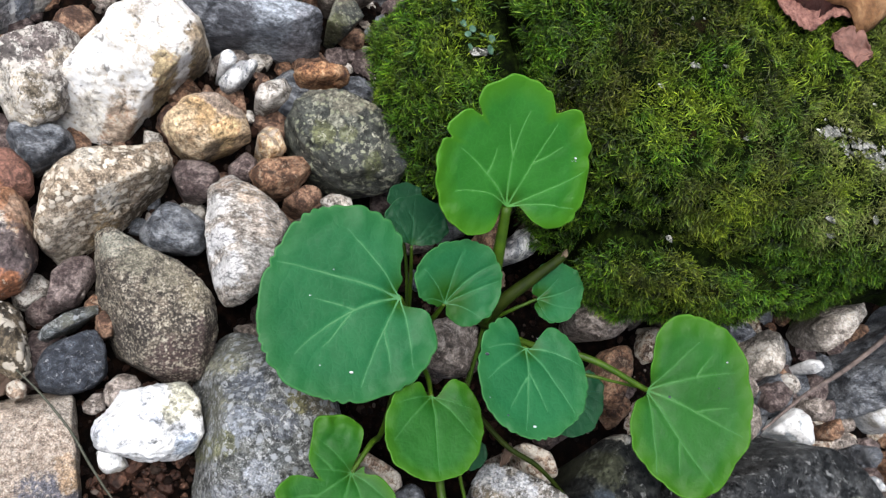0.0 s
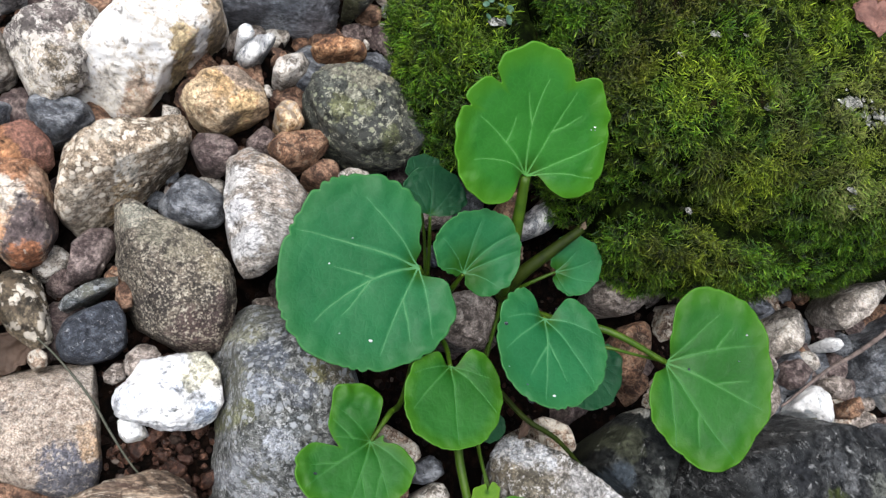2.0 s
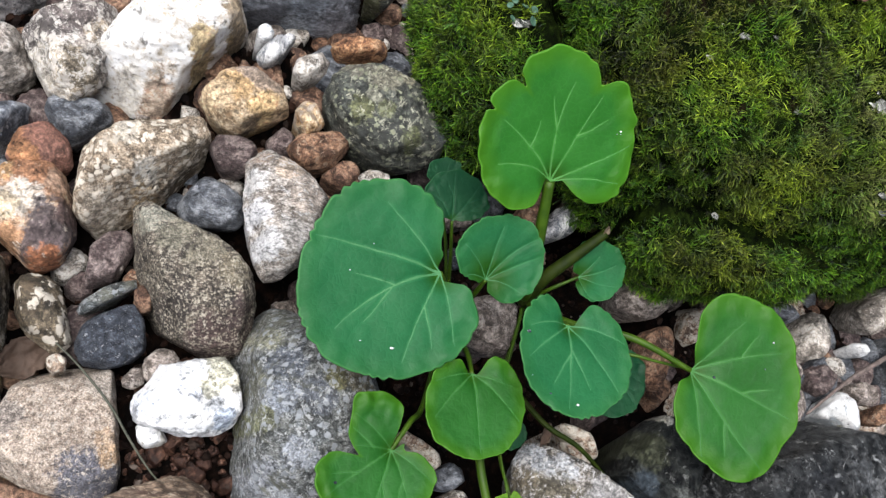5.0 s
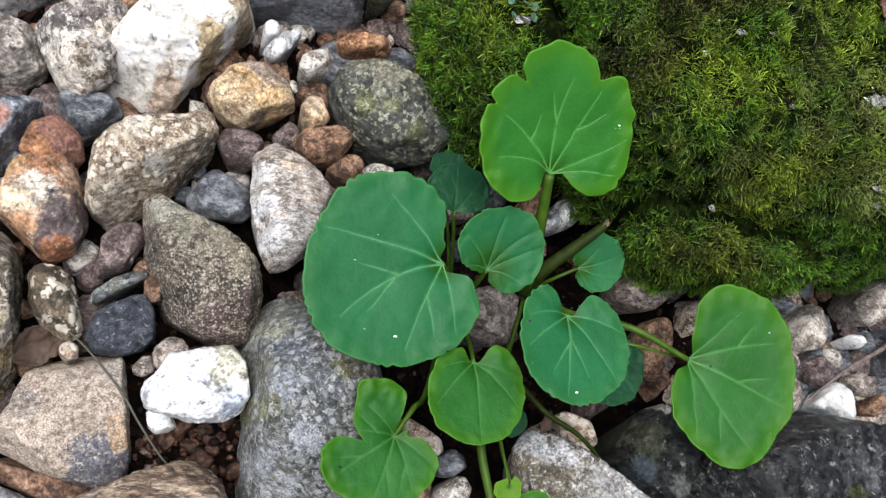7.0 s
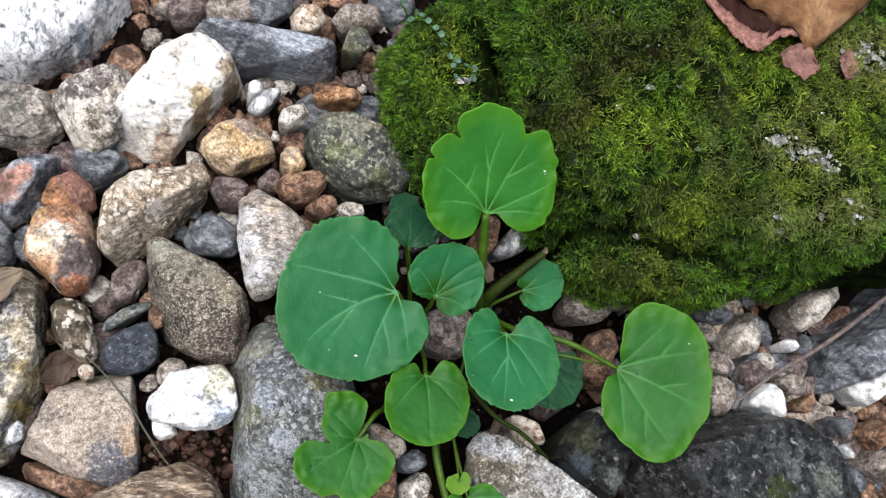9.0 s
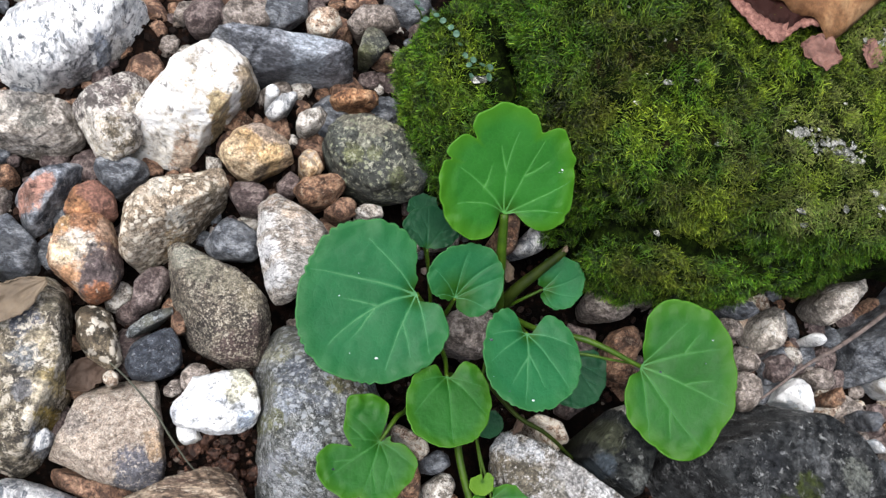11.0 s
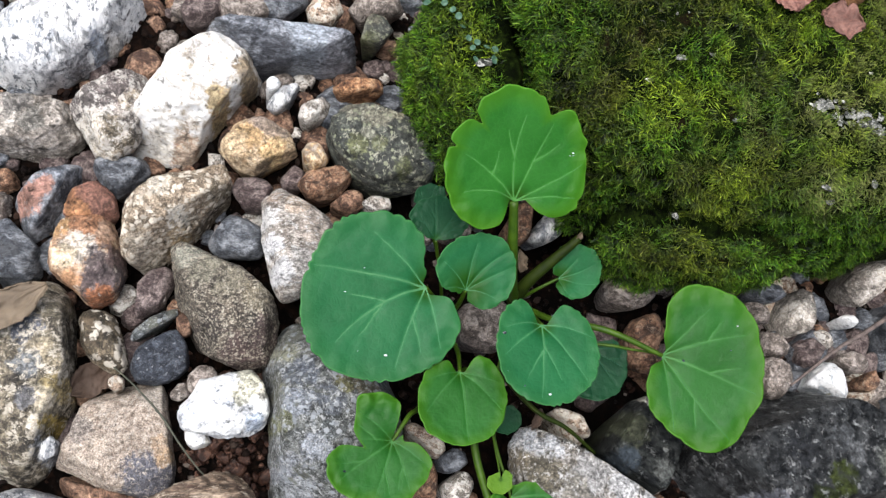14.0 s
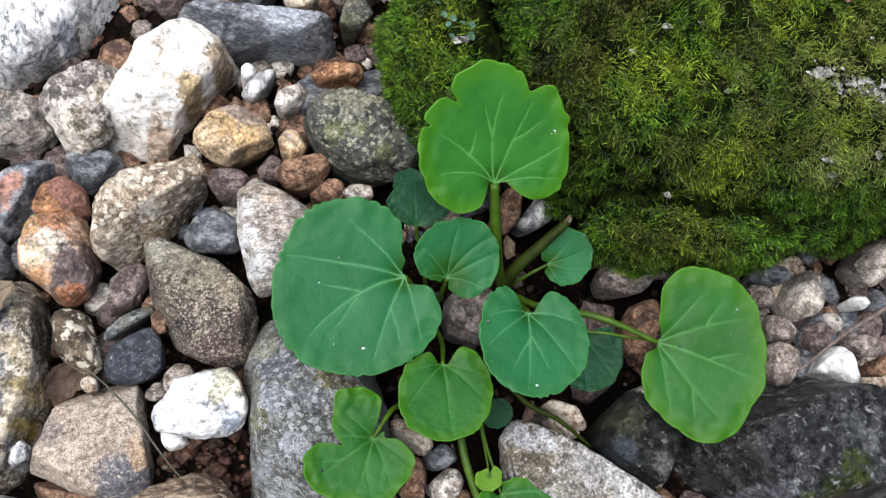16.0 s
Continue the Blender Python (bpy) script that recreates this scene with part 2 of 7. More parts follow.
M = {
    "quartz": rock("milky_quartz", (0.46, 0.47, 0.48), (0.74, 0.75, 0.76), (0.86, 0.87, 0.88), (0.16, 0.15, 0.1), 0.665, 380, 55, (0.34, 0.38, 0.42), 0.56, 0.5, relief=0.6, second=(0.46, 0.43, 0.36), second_at=0.59),
    "tan": rock("tan_granite", (0.1, 0.06, 0.042), (0.28, 0.19, 0.135), (0.46, 0.35, 0.265), (0.76, 0.7, 0.6), 0.560, 700, 70, (0.09, 0.06, 0.045), 0.66),
    "ochre": rock("ochre_rock", (0.28, 0.16, 0.08), (0.52, 0.35, 0.19), (0.72, 0.57, 0.4), (0.12, 0.08, 0.05), 0.66, 600, 60, (0.2, 0.16, 0.13), 0.58, second=(0.62, 0.55, 0.47), second_at=0.6),
    "rustbrown": rock("rusty_brown_rock", (0.06, 0.032, 0.02), (0.17, 0.09, 0.055), (0.32, 0.2, 0.13), (0.4, 0.3, 0.22), 0.64, 700, 80, (0.07, 0.045, 0.035), 0.58),
    "orange": rock("rusty_orange_rock", (0.12, 0.058, 0.035), (0.32, 0.16, 0.08), (0.5, 0.31, 0.18), None, 0.6, 700, 80, (0.09, 0.05, 0.04), 0.6),
    "brown": rock("brown_rock", (0.06, 0.034, 0.024), (0.16, 0.09, 0.06), (0.3, 0.19, 0.13), None, 0.6, 700, 90, (0.06, 0.035, 0.03), 0.6),
    "purple": rock("purple_brown_rock", (0.045, 0.03, 0.03), (0.1, 0.075, 0.072), (0.2, 0.16, 0.15), None, 0.64, 800, 80),
    "slate": rock("dark_slate", (0.035, 0.039, 0.047), (0.088, 0.096, 0.112), (0.2, 0.212, 0.232), (0.36, 0.37, 0.38), 0.69, 620, 80, (0.13, 0.137, 0.15), 0.6, 0.55, (0.8, 1.3, 1), 0.1),
    # Basalt black; gravel under the plant takes it as painted shade.
    "black": rock("black_basalt_and_shade", (0.018, 0.021, 0.029), (0.036, 0.042, 0.055), (0.075, 0.085, 0.105), (0.4, 0.41, 0.43), 0.65, 900, 90, None, 0.6, 0.6, crisp=1.4),
    "grey": rock("grey_granite", (0.096, 0.084, 0.072), (0.264, 0.234, 0.204), (0.504, 0.456, 0.408), (0.74, 0.71, 0.66), 0.575, 640, 75, (0.17, 0.15, 0.13), 0.6),
    "greywhite": rock("pale_streaked_gneiss", (0.253, 0.265, 0.287), (0.54, 0.54, 0.54), (0.78, 0.78, 0.78), (0.12, 0.135, 0.16), 0.6, 420, 60, (0.38, 0.39, 0.41), 0.58, 0.65, (1.6, 0.8, 1), 0.7),
    "creamspot": rock("cream_spotted_rock", (0.0322, 0.0276, 0.0202), (0.092, 0.0736, 0.0506), (0.184, 0.1472, 0.1016), (0.66, 0.61, 0.53), 0.66, 330, 60, (0.16, 0.12, 0.08), 0.6, 0.75, crisp=1.4, flakes=(260, 0.42, (0.8, 0.73, 0.62))),
    "browngrey": rock("brown_grey_cobble", (0.156, 0.138, 0.12), (0.324, 0.288, 0.252), (0.54, 0.492, 0.444), (0.6, 0.56, 0.5), 0.64, 560, 70, (0.13, 0.11, 0.09), 0.6, patches=[(-6.0, -2.0, 6.0, (0.504, 0.468, 0.42)), (4.0, -4.0, 5.0, (0.24, 0.228, 0.204)), (-2.0, 5.0, 6.0, (0.192, 0.18, 0.168))]),
    "clod": rock("wet_reddish_clod", (0.015, 0.007, 0.005), (0.052, 0.024, 0.016), (0.12, 0.062, 0.042), None, 0.6, 600, 120, (0.035, 0.014, 0.01), 0.56, 0.5, second=(0.3, 0.19, 0.13), second_at=0.66),
    "pinkgrey": rock("pinkish_grey_rock", (0.0765, 0.0629, 0.0544), (0.1742, 0.1462, 0.1275), (0.3315, 0.289, 0.2635), (0.5, 0.45, 0.41), 0.63, 700, 80, (0.1, 0.08, 0.07), 0.62),
    "whitecob": rock("rust_stained_white_quartz", (0.6572, 0.6042, 0.53), (0.9116, 0.8904, 0.8586), (0.95, 0.95, 0.95), (0.36, 0.27, 0.19), 0.7, 500, 45, (0.5, 0.43, 0.36), 0.6, 0.6, relief=1.0, patches=[(17.7, 2.1, 6.3, (0.3, 0.22, 0.13)), (19.7, -4.5, 4.9, (0.26, 0.19, 0.1)), (6.3, -10.9, 4.9, (0.5, 0.38, 0.2)), (11.2, -15.0, 4.4, (0.33, 0.26, 0.17)), (3.5, -26.2, 5.2, (0.42, 0.33, 0.26)), (-4.7, -23.4, 5.7, (0.55, 0.42, 0.32)), (16.5, 11.2, 3.6, (0.5, 0.44, 0.36)), (-14.0, -20.7, 4.4, (0.72, 0.68, 0.62)), (1.2, -32.7, 3.0, (0.35, 0.28, 0.22))]),
    "greycob": rock("flecked_grey_granite", (0.0862, 0.0725, 0.0621), (0.276, 0.2415, 0.2156), (0.5175, 0.4657, 0.414), (0.78, 0.74, 0.68), 0.6, 560, 75, (0.12, 0.105, 0.1), 0.6, crisp=1.25, patches=[(-5.8, 4.3, 10.4, (0.169, 0.1495, 0.143)), (2.3, 9.2, 9.3, (0.156, 0.13, 0.1235)), (-6.0, -7.7, 6.4, (0.65, 0.598, 0.52)), (3.5, -12.6, 7.9, (0.24, 0.2, 0.145)), (9.2, 3.0, 5.0, (0.39, 0.325, 0.247)), (-1.9, -15.0, 4.1, (0.546, 0.494, 0.416))], flakes=(330, 0.22, (0.8, 0.74, 0.67))),
    "tancob": rock("cream_flecked_tan_granite", (0.12, 0.092, 0.066), (0.27, 0.212, 0.155), (0.42, 0.34, 0.255), (0.66, 0.58, 0.47), 0.64, 720, 70, (0.12, 0.09, 0.06), 0.62, crisp=1.25, patches=[(0.1, -5.1, 4.0, (0.62, 0.58, 0.51)), (3.1, -11.2, 5.9, (0.36, 0.26, 0.15)), (-6.8, 6.0, 4.3, (0.55, 0.5, 0.42)), (-11.2, -16.4, 6.3, (0.4, 0.34, 0.27)), (14.7, 4.6, 5.1, (0.22, 0.18, 0.13))], flakes=(430, 0.56, (0.9, 0.81, 0.68))),
    "rust": rock("rusty_banded_rock", (0.16, 0.09, 0.055), (0.38, 0.24, 0.15), (0.6, 0.44, 0.31), (0.7, 0.62, 0.52), 0.66, 520, 42, patches=[(-1.4, 10.2, 8.8, (0.36, 0.18, 0.1)), (-9.3, 9.0, 4.0, (0.42, 0.26, 0.13)), (-2.6, 1.1, 6.6, (0.66, 0.6, 0.52)), (-6.8, -1.9, 4.4, (0.6, 0.5, 0.36)), (6.7, -5.8, 8.2, (0.1, 0.085, 0.09)), (10.9, -0.7, 4.8, (0.16, 0.11, 0.1)), (4.4, -11.1, 6.5, (0.13, 0.1, 0.1)), (6.5, -17.5, 5.6, (0.36, 0.15, 0.075)), (-3.6, -10.7, 3.5, (0.4, 0.22, 0.12)), (6.7, 9.3, 4.4, (0.42, 0.28, 0.2))]),
    "rusttop": rock("dull_red_brown_rock", (0.1, 0.05, 0.035), (0.21, 0.105, 0.08), (0.34, 0.19, 0.15), None, 0.66, 520, 60, patches=[(-6.6, -0.2, 5.4, (0.34, 0.165, 0.085)), (1.4, 3.2, 7.2, (0.24, 0.12, 0.09)), (-4.5, -4.7, 4.0, (0.38, 0.19, 0.095))]),
    "pointed": rock("speckled_brown_gritstone", (0.0213, 0.0182, 0.0152), (0.0722, 0.0608, 0.0502), (0.1672, 0.1406, 0.1102), (0.6270, 0.5795, 0.4750), 0.63, 900, 60, (0.0570, 0.0475, 0.0437), 0.58, 0.7, crisp=1.4, patches=[(-12.9, 15.7, 5.4, (0.2565, 0.2565, 0.2137)), (-6.4, 10.3, 6.2, (0.2280, 0.2137, 0.1639)), (1.0, 6.0, 6.6, (0.1900, 0.1710, 0.1283)), (10.3, 0.2, 5.3, (0.1710, 0.1472, 0.1045)), (-5.8, -11.3, 6.1, (0.0427, 0.0356, 0.0321)), (6.9, -18.9, 8.5, (0.0926, 0.0641, 0.0606)), (14.1, -12.4, 6.1, (0.0855, 0.0606, 0.0570))], flakes=(1300, 0.34, (0.5, 0.45, 0.36))),
    "paletip": rock("pale_veined_schist", (0.12, 0.1, 0.085), (0.3, 0.27, 0.24), (0.5, 0.46, 0.42), (0.74, 0.73, 0.72), 0.62, 560, 42, None, 0.58, 0.7, (1, 1.8, 1), 0.9, crisp=1.25, patches=[(-12.4, 6.2, 3.7, (0.62, 0.61, 0.6)), (-11.4, -4.7, 4.1, (0.62, 0.62, 0.64)), (-7.7, -14.5, 4.4, (0.56, 0.56, 0.57)), (-10.6, 13.4, 2.9, (0.26, 0.2, 0.16)), (-3.1, 10.5, 4.5, (0.42, 0.34, 0.27)), (2.6, 1.5, 6.1, (0.36, 0.31, 0.27)), (-0.3, -10.5, 5.0, (0.42, 0.4, 0.38))]),
    "lichen": rock("lichen_crusted_dark_rock", (0.018, 0.02, 0.018), (0.042, 0.046, 0.041), (0.088, 0.094, 0.08), (0.42, 0.42, 0.33), 0.63, 640, 60, (0.075, 0.08, 0.075), 0.6, 0.6, crisp=1.25, patches=[(-11.1, 9.7, 5.2, (0.136, 0.129, 0.102)), (-4.1, 5.7, 5.7, (0.150, 0.143, 0.109)), (-10.4, -5.7, 4.3, (0.109, 0.116, 0.058)), (-3.4, -5.4, 3.4, (0.102, 0.109, 0.058)), (4.2, 7.2, 2.6, (0.204, 0.190, 0.136)), (5.5, -13.7, 3.4, (0.095, 0.105, 0.051)), (-17.5, -11.5, 3.4, (0.068, 0.068, 0.058)), (-7.3, -1.2, 2.6, (0.224, 0.224, 0.177)), (18.0, -8.8, 4.3, (0.041, 0.048, 0.054))], flakes=(620, 0.16, (0.33, 0.35, 0.24))),
    "ochrecob": rock("yellow_ochre_rock", (0.22, 0.145, 0.085), (0.37, 0.27, 0.165), (0.5, 0.4, 0.28), (0.16, 0.1, 0.05), 0.7, 520, 60, crisp=1.25, patches=[(-4.7, 1.1, 5.7, (0.43, 0.29, 0.15)), (-0.9, 7.9, 5.3, (0.323, 0.255, 0.2125)), (4.5, 3.8, 4.8, (0.306, 0.238, 0.187)), (-10.4, -2.4, 4.8, (0.54, 0.41, 0.26)), (4.1, -4.3, 5.2, (0.51, 0.357, 0.187)), (10.4, -5.4, 3.0, (0.3825, 0.272, 0.17)), (2.2, -10.9, 3.4, (0.2125, 0.1615, 0.1105))]),
    "flat": rock("flat_tan_sandstone", (0.2, 0.155, 0.125), (0.36, 0.295, 0.24), (0.52, 0.44, 0.37), (0.62, 0.56, 0.49), 0.62, 1050, 50, crisp=1.4, patches=[(11.4, -11.7, 9.4, (0.105, 0.11, 0.14)), (8.1, -14.5, 6.3, (0.12, 0.12, 0.14)), (17.8, -11.1, 4.6, (0.1, 0.1, 0.12)), (15.1, -4.7, 3.6, (0.4, 0.28, 0.18)), (13.5, -0.2, 2.9, (0.42, 0.31, 0.22)), (-8.8, -1.1, 5.5, (0.48, 0.4, 0.33)), (12.0, 15.5, 5.1, (0.4, 0.35, 0.3)), (-12.5, 4.4, 4.7, (0.22, 0.19, 0.17))]),
    "quartzcob": rock("pitted_white_quartz", (0.5, 0.51, 0.52), (0.78, 0.79, 0.8), (0.9, 0.91, 0.92), (0.2, 0.19, 0.14), 0.73, 380, 55, (0.6, 0.62, 0.66), 0.63, 0.45, relief=0.8, crisp=1.4, patches=[(9.2, 7.3, 5.6, (0.36, 0.35, 0.27)), (5.7, 1.9, 3.6, (0.45, 0.44, 0.36)), (12.8, 3.6, 2.8, (0.4, 0.38, 0.32)), (10.3, -6.3, 3.2, (0.33, 0.38, 0.46)), (-12.3, -3.8, 3.2, (0.55, 0.58, 0.64)), (-3.0, 1.2, 2.8, (0.6, 0.62, 0.66)), (1.4, -0.7, 2.0, (0.55, 0.58, 0.64)), (7.6, -2.6, 2.0, (0.45, 0.47, 0.5))]),
    "greygreen": rock("weathered_blue_grey_rock", (0.0290, 0.0319, 0.0319), (0.0927, 0.0985, 0.0956), (0.1971, 0.2029, 0.1971), (0.5040, 0.5208, 0.5208), 0.62, 760, 60, (0.1680, 0.1722, 0.1344), 0.58, 0.7, crisp=1.4, patches=[(-15.4, 14.0, 5.8, (0.0869, 0.0985, 0.1217)), (-19.8, 21.3, 4.7, (0.2087, 0.2087, 0.1565)), (-22.4, 7.0, 2.7, (0.1739, 0.1739, 0.1275)), (-17.2, 3.3, 5.4, (0.1739, 0.1913, 0.2202)), (-6.6, 4.8, 5.8, (0.1159, 0.1275, 0.1507)), (-21.5, -2.7, 3.5, (0.1507, 0.1565, 0.0869)), (-10.3, -10.9, 5.0, (0.2318, 0.2492, 0.2782)), (-18.0, -17.4, 5.0, (0.2202, 0.2318, 0.2550)), (-1.1, 10.1, 3.9, (0.1159, 0.1101, 0.0522)), (6.1, 9.9, 4.9, (0.0985, 0.0869, 0.0580)), (-5.8, -5.8, 4.2, (0.0811, 0.0898, 0.0927)), (-13.8, -24.3, 5.0, (0.2318, 0.2434, 0.2550))], flakes=(520, 0.26, (0.4, 0.43, 0.46))),
    "mottled": rock("mottled_lichen_rock", (0.032, 0.028, 0.024), (0.112, 0.096, 0.072), (0.24, 0.208, 0.152), (0.66, 0.6, 0.5), 0.6, 340, 60, crisp=1.4, patches=[(1.8, 12.7, 5.4, (0.088, 0.096, 0.12)), (1.7, 24.1, 4.4, (0.24, 0.232, 0.176)), (9.8, 20.3, 4.3, (0.208, 0.184, 0.136)), (9.3, 3.3, 5.1, (0.32, 0.272, 0.192)), (3.6, -0.2, 4.7, (0.144, 0.152, 0.16)), (12.6, -7.7, 4.7, (0.304, 0.24, 0.12)), (8.7, -11.2, 4.2, (0.336, 0.296, 0.224)), (7.6, -19.2, 3.4, (0.48, 0.44, 0.368)), (12.6, -19.4, 3.8, (0.24, 0.176, 0.048)), (4.5, -11.1, 3.8, (0.12, 0.12, 0.128)), (10.7, -28.1, 4.6, (0.4, 0.416, 0.448))]),
    "ridge": rock("pale_pitted_granite", (0.0356, 0.0321, 0.0257), (0.1426, 0.1283, 0.1069), (0.3136, 0.2922, 0.2709), (0.6512, 0.6424, 0.6336), 0.61, 520, 50, crisp=1.4, patches=[(-24.1, 13.4, 5.2, (0.3545, 0.3749, 0.4022)), (-17.6, 9.5, 5.2, (0.3886, 0.4022, 0.4227)), (-27.6, 6.3, 4.8, (0.1363, 0.1159, 0.0818)), (-19.3, 1.4, 7.2, (0.1159, 0.1023, 0.0750)), (-3.6, 0.8, 6.9, (0.3000, 0.2931, 0.2863)), (7.8, -4.3, 6.2, (0.3682, 0.3682, 0.3682)), (-10.1, -4.3, 5.3, (0.2045, 0.1909, 0.1636)), (19.3, -9.4, 5.2, (0.3749, 0.3749, 0.3749))]),
    "darkslab": rock("dark_wet_slab", (0.0065, 0.0072, 0.0079), (0.0217, 0.0231, 0.0246), (0.0615, 0.0636, 0.065), (0.34, 0.35, 0.35), 0.64, 420, 60, (0.05, 0.054, 0.056), 0.6, 0.45, relief=1.2, shine=0.1, crisp=1.4, patches=[(-14.2, -2.8, 7.0, (0.0383, 0.0498, 0.0107)), (-24.8, -10.2, 6.0, (0.0268, 0.0359, 0.0099)), (-36.9, -15.4, 5.4, (0.0306, 0.042, 0.0114)), (-44.6, -9.3, 4.0, (0.1071, 0.1109, 0.13)), (10.4, 2.3, 7.3, (0.13, 0.1377, 0.1224)), (-11.0, 13.1, 5.7, (0.0688, 0.0727, 0.0765)), (-5.2, 6.8, 4.3, (0.0994, 0.1033, 0.1071)), (-30.1, 9.6, 6.9, (0.0229, 0.0245, 0.0275)), (10.0, -9.8, 7.3, (0.0918, 0.0956, 0.0918)), (-59.7, -8.7, 4.8, (0.0092, 0.0099, 0.0099))]),
    "crackslab": rock("dark_cracked_slab", (0.004, 0.0045, 0.005), (0.013, 0.0145, 0.0145), (0.034, 0.037, 0.034), (0.28, 0.29, 0.28), 0.66, 400, 60, None, 0.6, 0.5, relief=1.2, shine=0.1, crisp=1.4, patches=[(4.3, -9.5, 4.2, (0.07, 0.074, 0.07)), (12.1, -4.2, 1.3, (0.3825, 0.3825, 0.357)), (10.0, -8.3, 1.3, (0.3825, 0.3825, 0.357)), (7.7, -12.5, 1.3, (0.357, 0.357, 0.34)), (5.1, -16.0, 1.3, (0.357, 0.357, 0.34)), (1.4, 15.4, 2.1, (0.425, 0.408, 0.357)), (-9.6, -5.2, 4.6, (0.0298, 0.0382, 0.0467)), (-6.1, 5.9, 6.3, (0.0425, 0.0467, 0.0298))]),
    "slab": rock("blue_grey_slate_slab", (0.0559, 0.0606, 0.0718), (0.1355, 0.1436, 0.1659), (0.2871, 0.3031, 0.335), (0.4, 0.42, 0.45), 0.68, 520, 60, None, 0.6, 0.55, (0.85, 1.25, 1), 0.1, patches=[(23.1, -1.3, 9.2, (0.26, 0.286, 0.325)), (33.6, -2.8, 4.6, (0.286, 0.299, 0.338)), (-19.2, -3.6, 9.2, (0.169, 0.1755, 0.1885)), (10.8, -8.2, 6.8, (0.13, 0.1365, 0.156)), (2.7, -15.7, 5.8, (0.065, 0.0676, 0.078))]),
    "gneiss": rock("pale_streaked_gneiss_cobble", (0.462, 0.484, 0.517), (0.858, 0.869, 0.88), (0.95, 0.95, 0.95), (0.17, 0.185, 0.21), 0.618, 440, 60, (0.4, 0.41, 0.43), 0.6, 0.6, (1.5, 0.8, 1), 0.7, patches=[(11.2, -9.4, 4.3, (0.325, 0.364, 0.429)), (3.1, -16.9, 5.3, (0.455, 0.455, 0.468)), (18.7, -6.4, 6.3, (0.546, 0.533, 0.507)), (-4.7, -25.4, 5.7, (0.65, 0.637, 0.65)), (-0.7, -3.4, 4.9, (0.95, 0.95, 0.95))]),
    "ridged": rock("brown_ridged_rock", (0.06, 0.042, 0.03), (0.17, 0.12, 0.085), (0.34, 0.27, 0.2), (0.6, 0.52, 0.42), 0.63, 480, 60, (0.1, 0.06, 0.045), 0.58, 0.7, (0.5, 2.0, 1), -0.5),
    "pinkslate": rock("pink_patched_slate", (0.052, 0.0585, 0.0715), (0.13, 0.143, 0.169), (0.312, 0.3315, 0.364), (0.5, 0.51, 0.52), 0.66, 420, 60, None, 0.6, 0.6, patches=[(-5.4, -3.2, 5.6, (0.4, 0.22, 0.17)), (-1.1, 1.2, 4.2, (0.34, 0.18, 0.14)), (-2.6, -15.8, 4.6, (0.26, 0.27, 0.3)), (4.0, -5.0, 4.6, (0.28, 0.3, 0.33))]),
}


def soil_material():
    m, n, l, bs = material("gap_shaded_damp_soil")
    tc = n.new("ShaderNodeTexCoord").outputs["Object"]
    a, b = noise_tex(n, l, tc, 160, 8, 0.7), noise_tex(n, l, tc, 700, 8, 0.75)
    # Darker than damp soil itself: the shade of the stone gaps is coloured in.
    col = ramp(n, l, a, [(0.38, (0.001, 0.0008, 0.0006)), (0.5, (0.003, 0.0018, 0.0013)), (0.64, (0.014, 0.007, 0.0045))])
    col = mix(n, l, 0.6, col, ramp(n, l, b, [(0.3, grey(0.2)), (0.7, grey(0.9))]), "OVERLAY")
    l.new(col, bs.inputs["Base Color"])
    bs.inputs["Roughness"].default_value = 0.95
    bs.inputs["Specular IOR Level"].default_value = 0.05
    l.new(bump(n, l, b, 1.0, 0.0015, bump(n, l, a, 0.8, 0.003)), bs.inputs["Normal"])
    return m


def grit_material():
    m, n, l, bs = material("coarse_grit")
    geo = n.new("ShaderNodeNewGeometry")
    # Grit tones lowered the same way, with gap shade in the colour.
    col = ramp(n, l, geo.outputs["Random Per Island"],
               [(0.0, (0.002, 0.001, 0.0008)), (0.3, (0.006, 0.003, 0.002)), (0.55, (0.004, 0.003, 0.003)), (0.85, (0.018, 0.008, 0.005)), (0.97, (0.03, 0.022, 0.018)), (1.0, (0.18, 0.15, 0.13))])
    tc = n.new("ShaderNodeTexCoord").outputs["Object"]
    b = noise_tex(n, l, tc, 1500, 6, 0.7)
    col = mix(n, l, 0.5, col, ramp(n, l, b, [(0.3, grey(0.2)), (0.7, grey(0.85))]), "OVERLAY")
    l.new(col, bs.inputs["Base Color"])
    bs.inputs["Roughness"].default_value = 0.9
    bs.inputs["Specular IOR Level"].default_value = 0.1
    l.new(bump(n, l, b, 0.8, 0.0005), bs.inputs["Normal"])
    return m


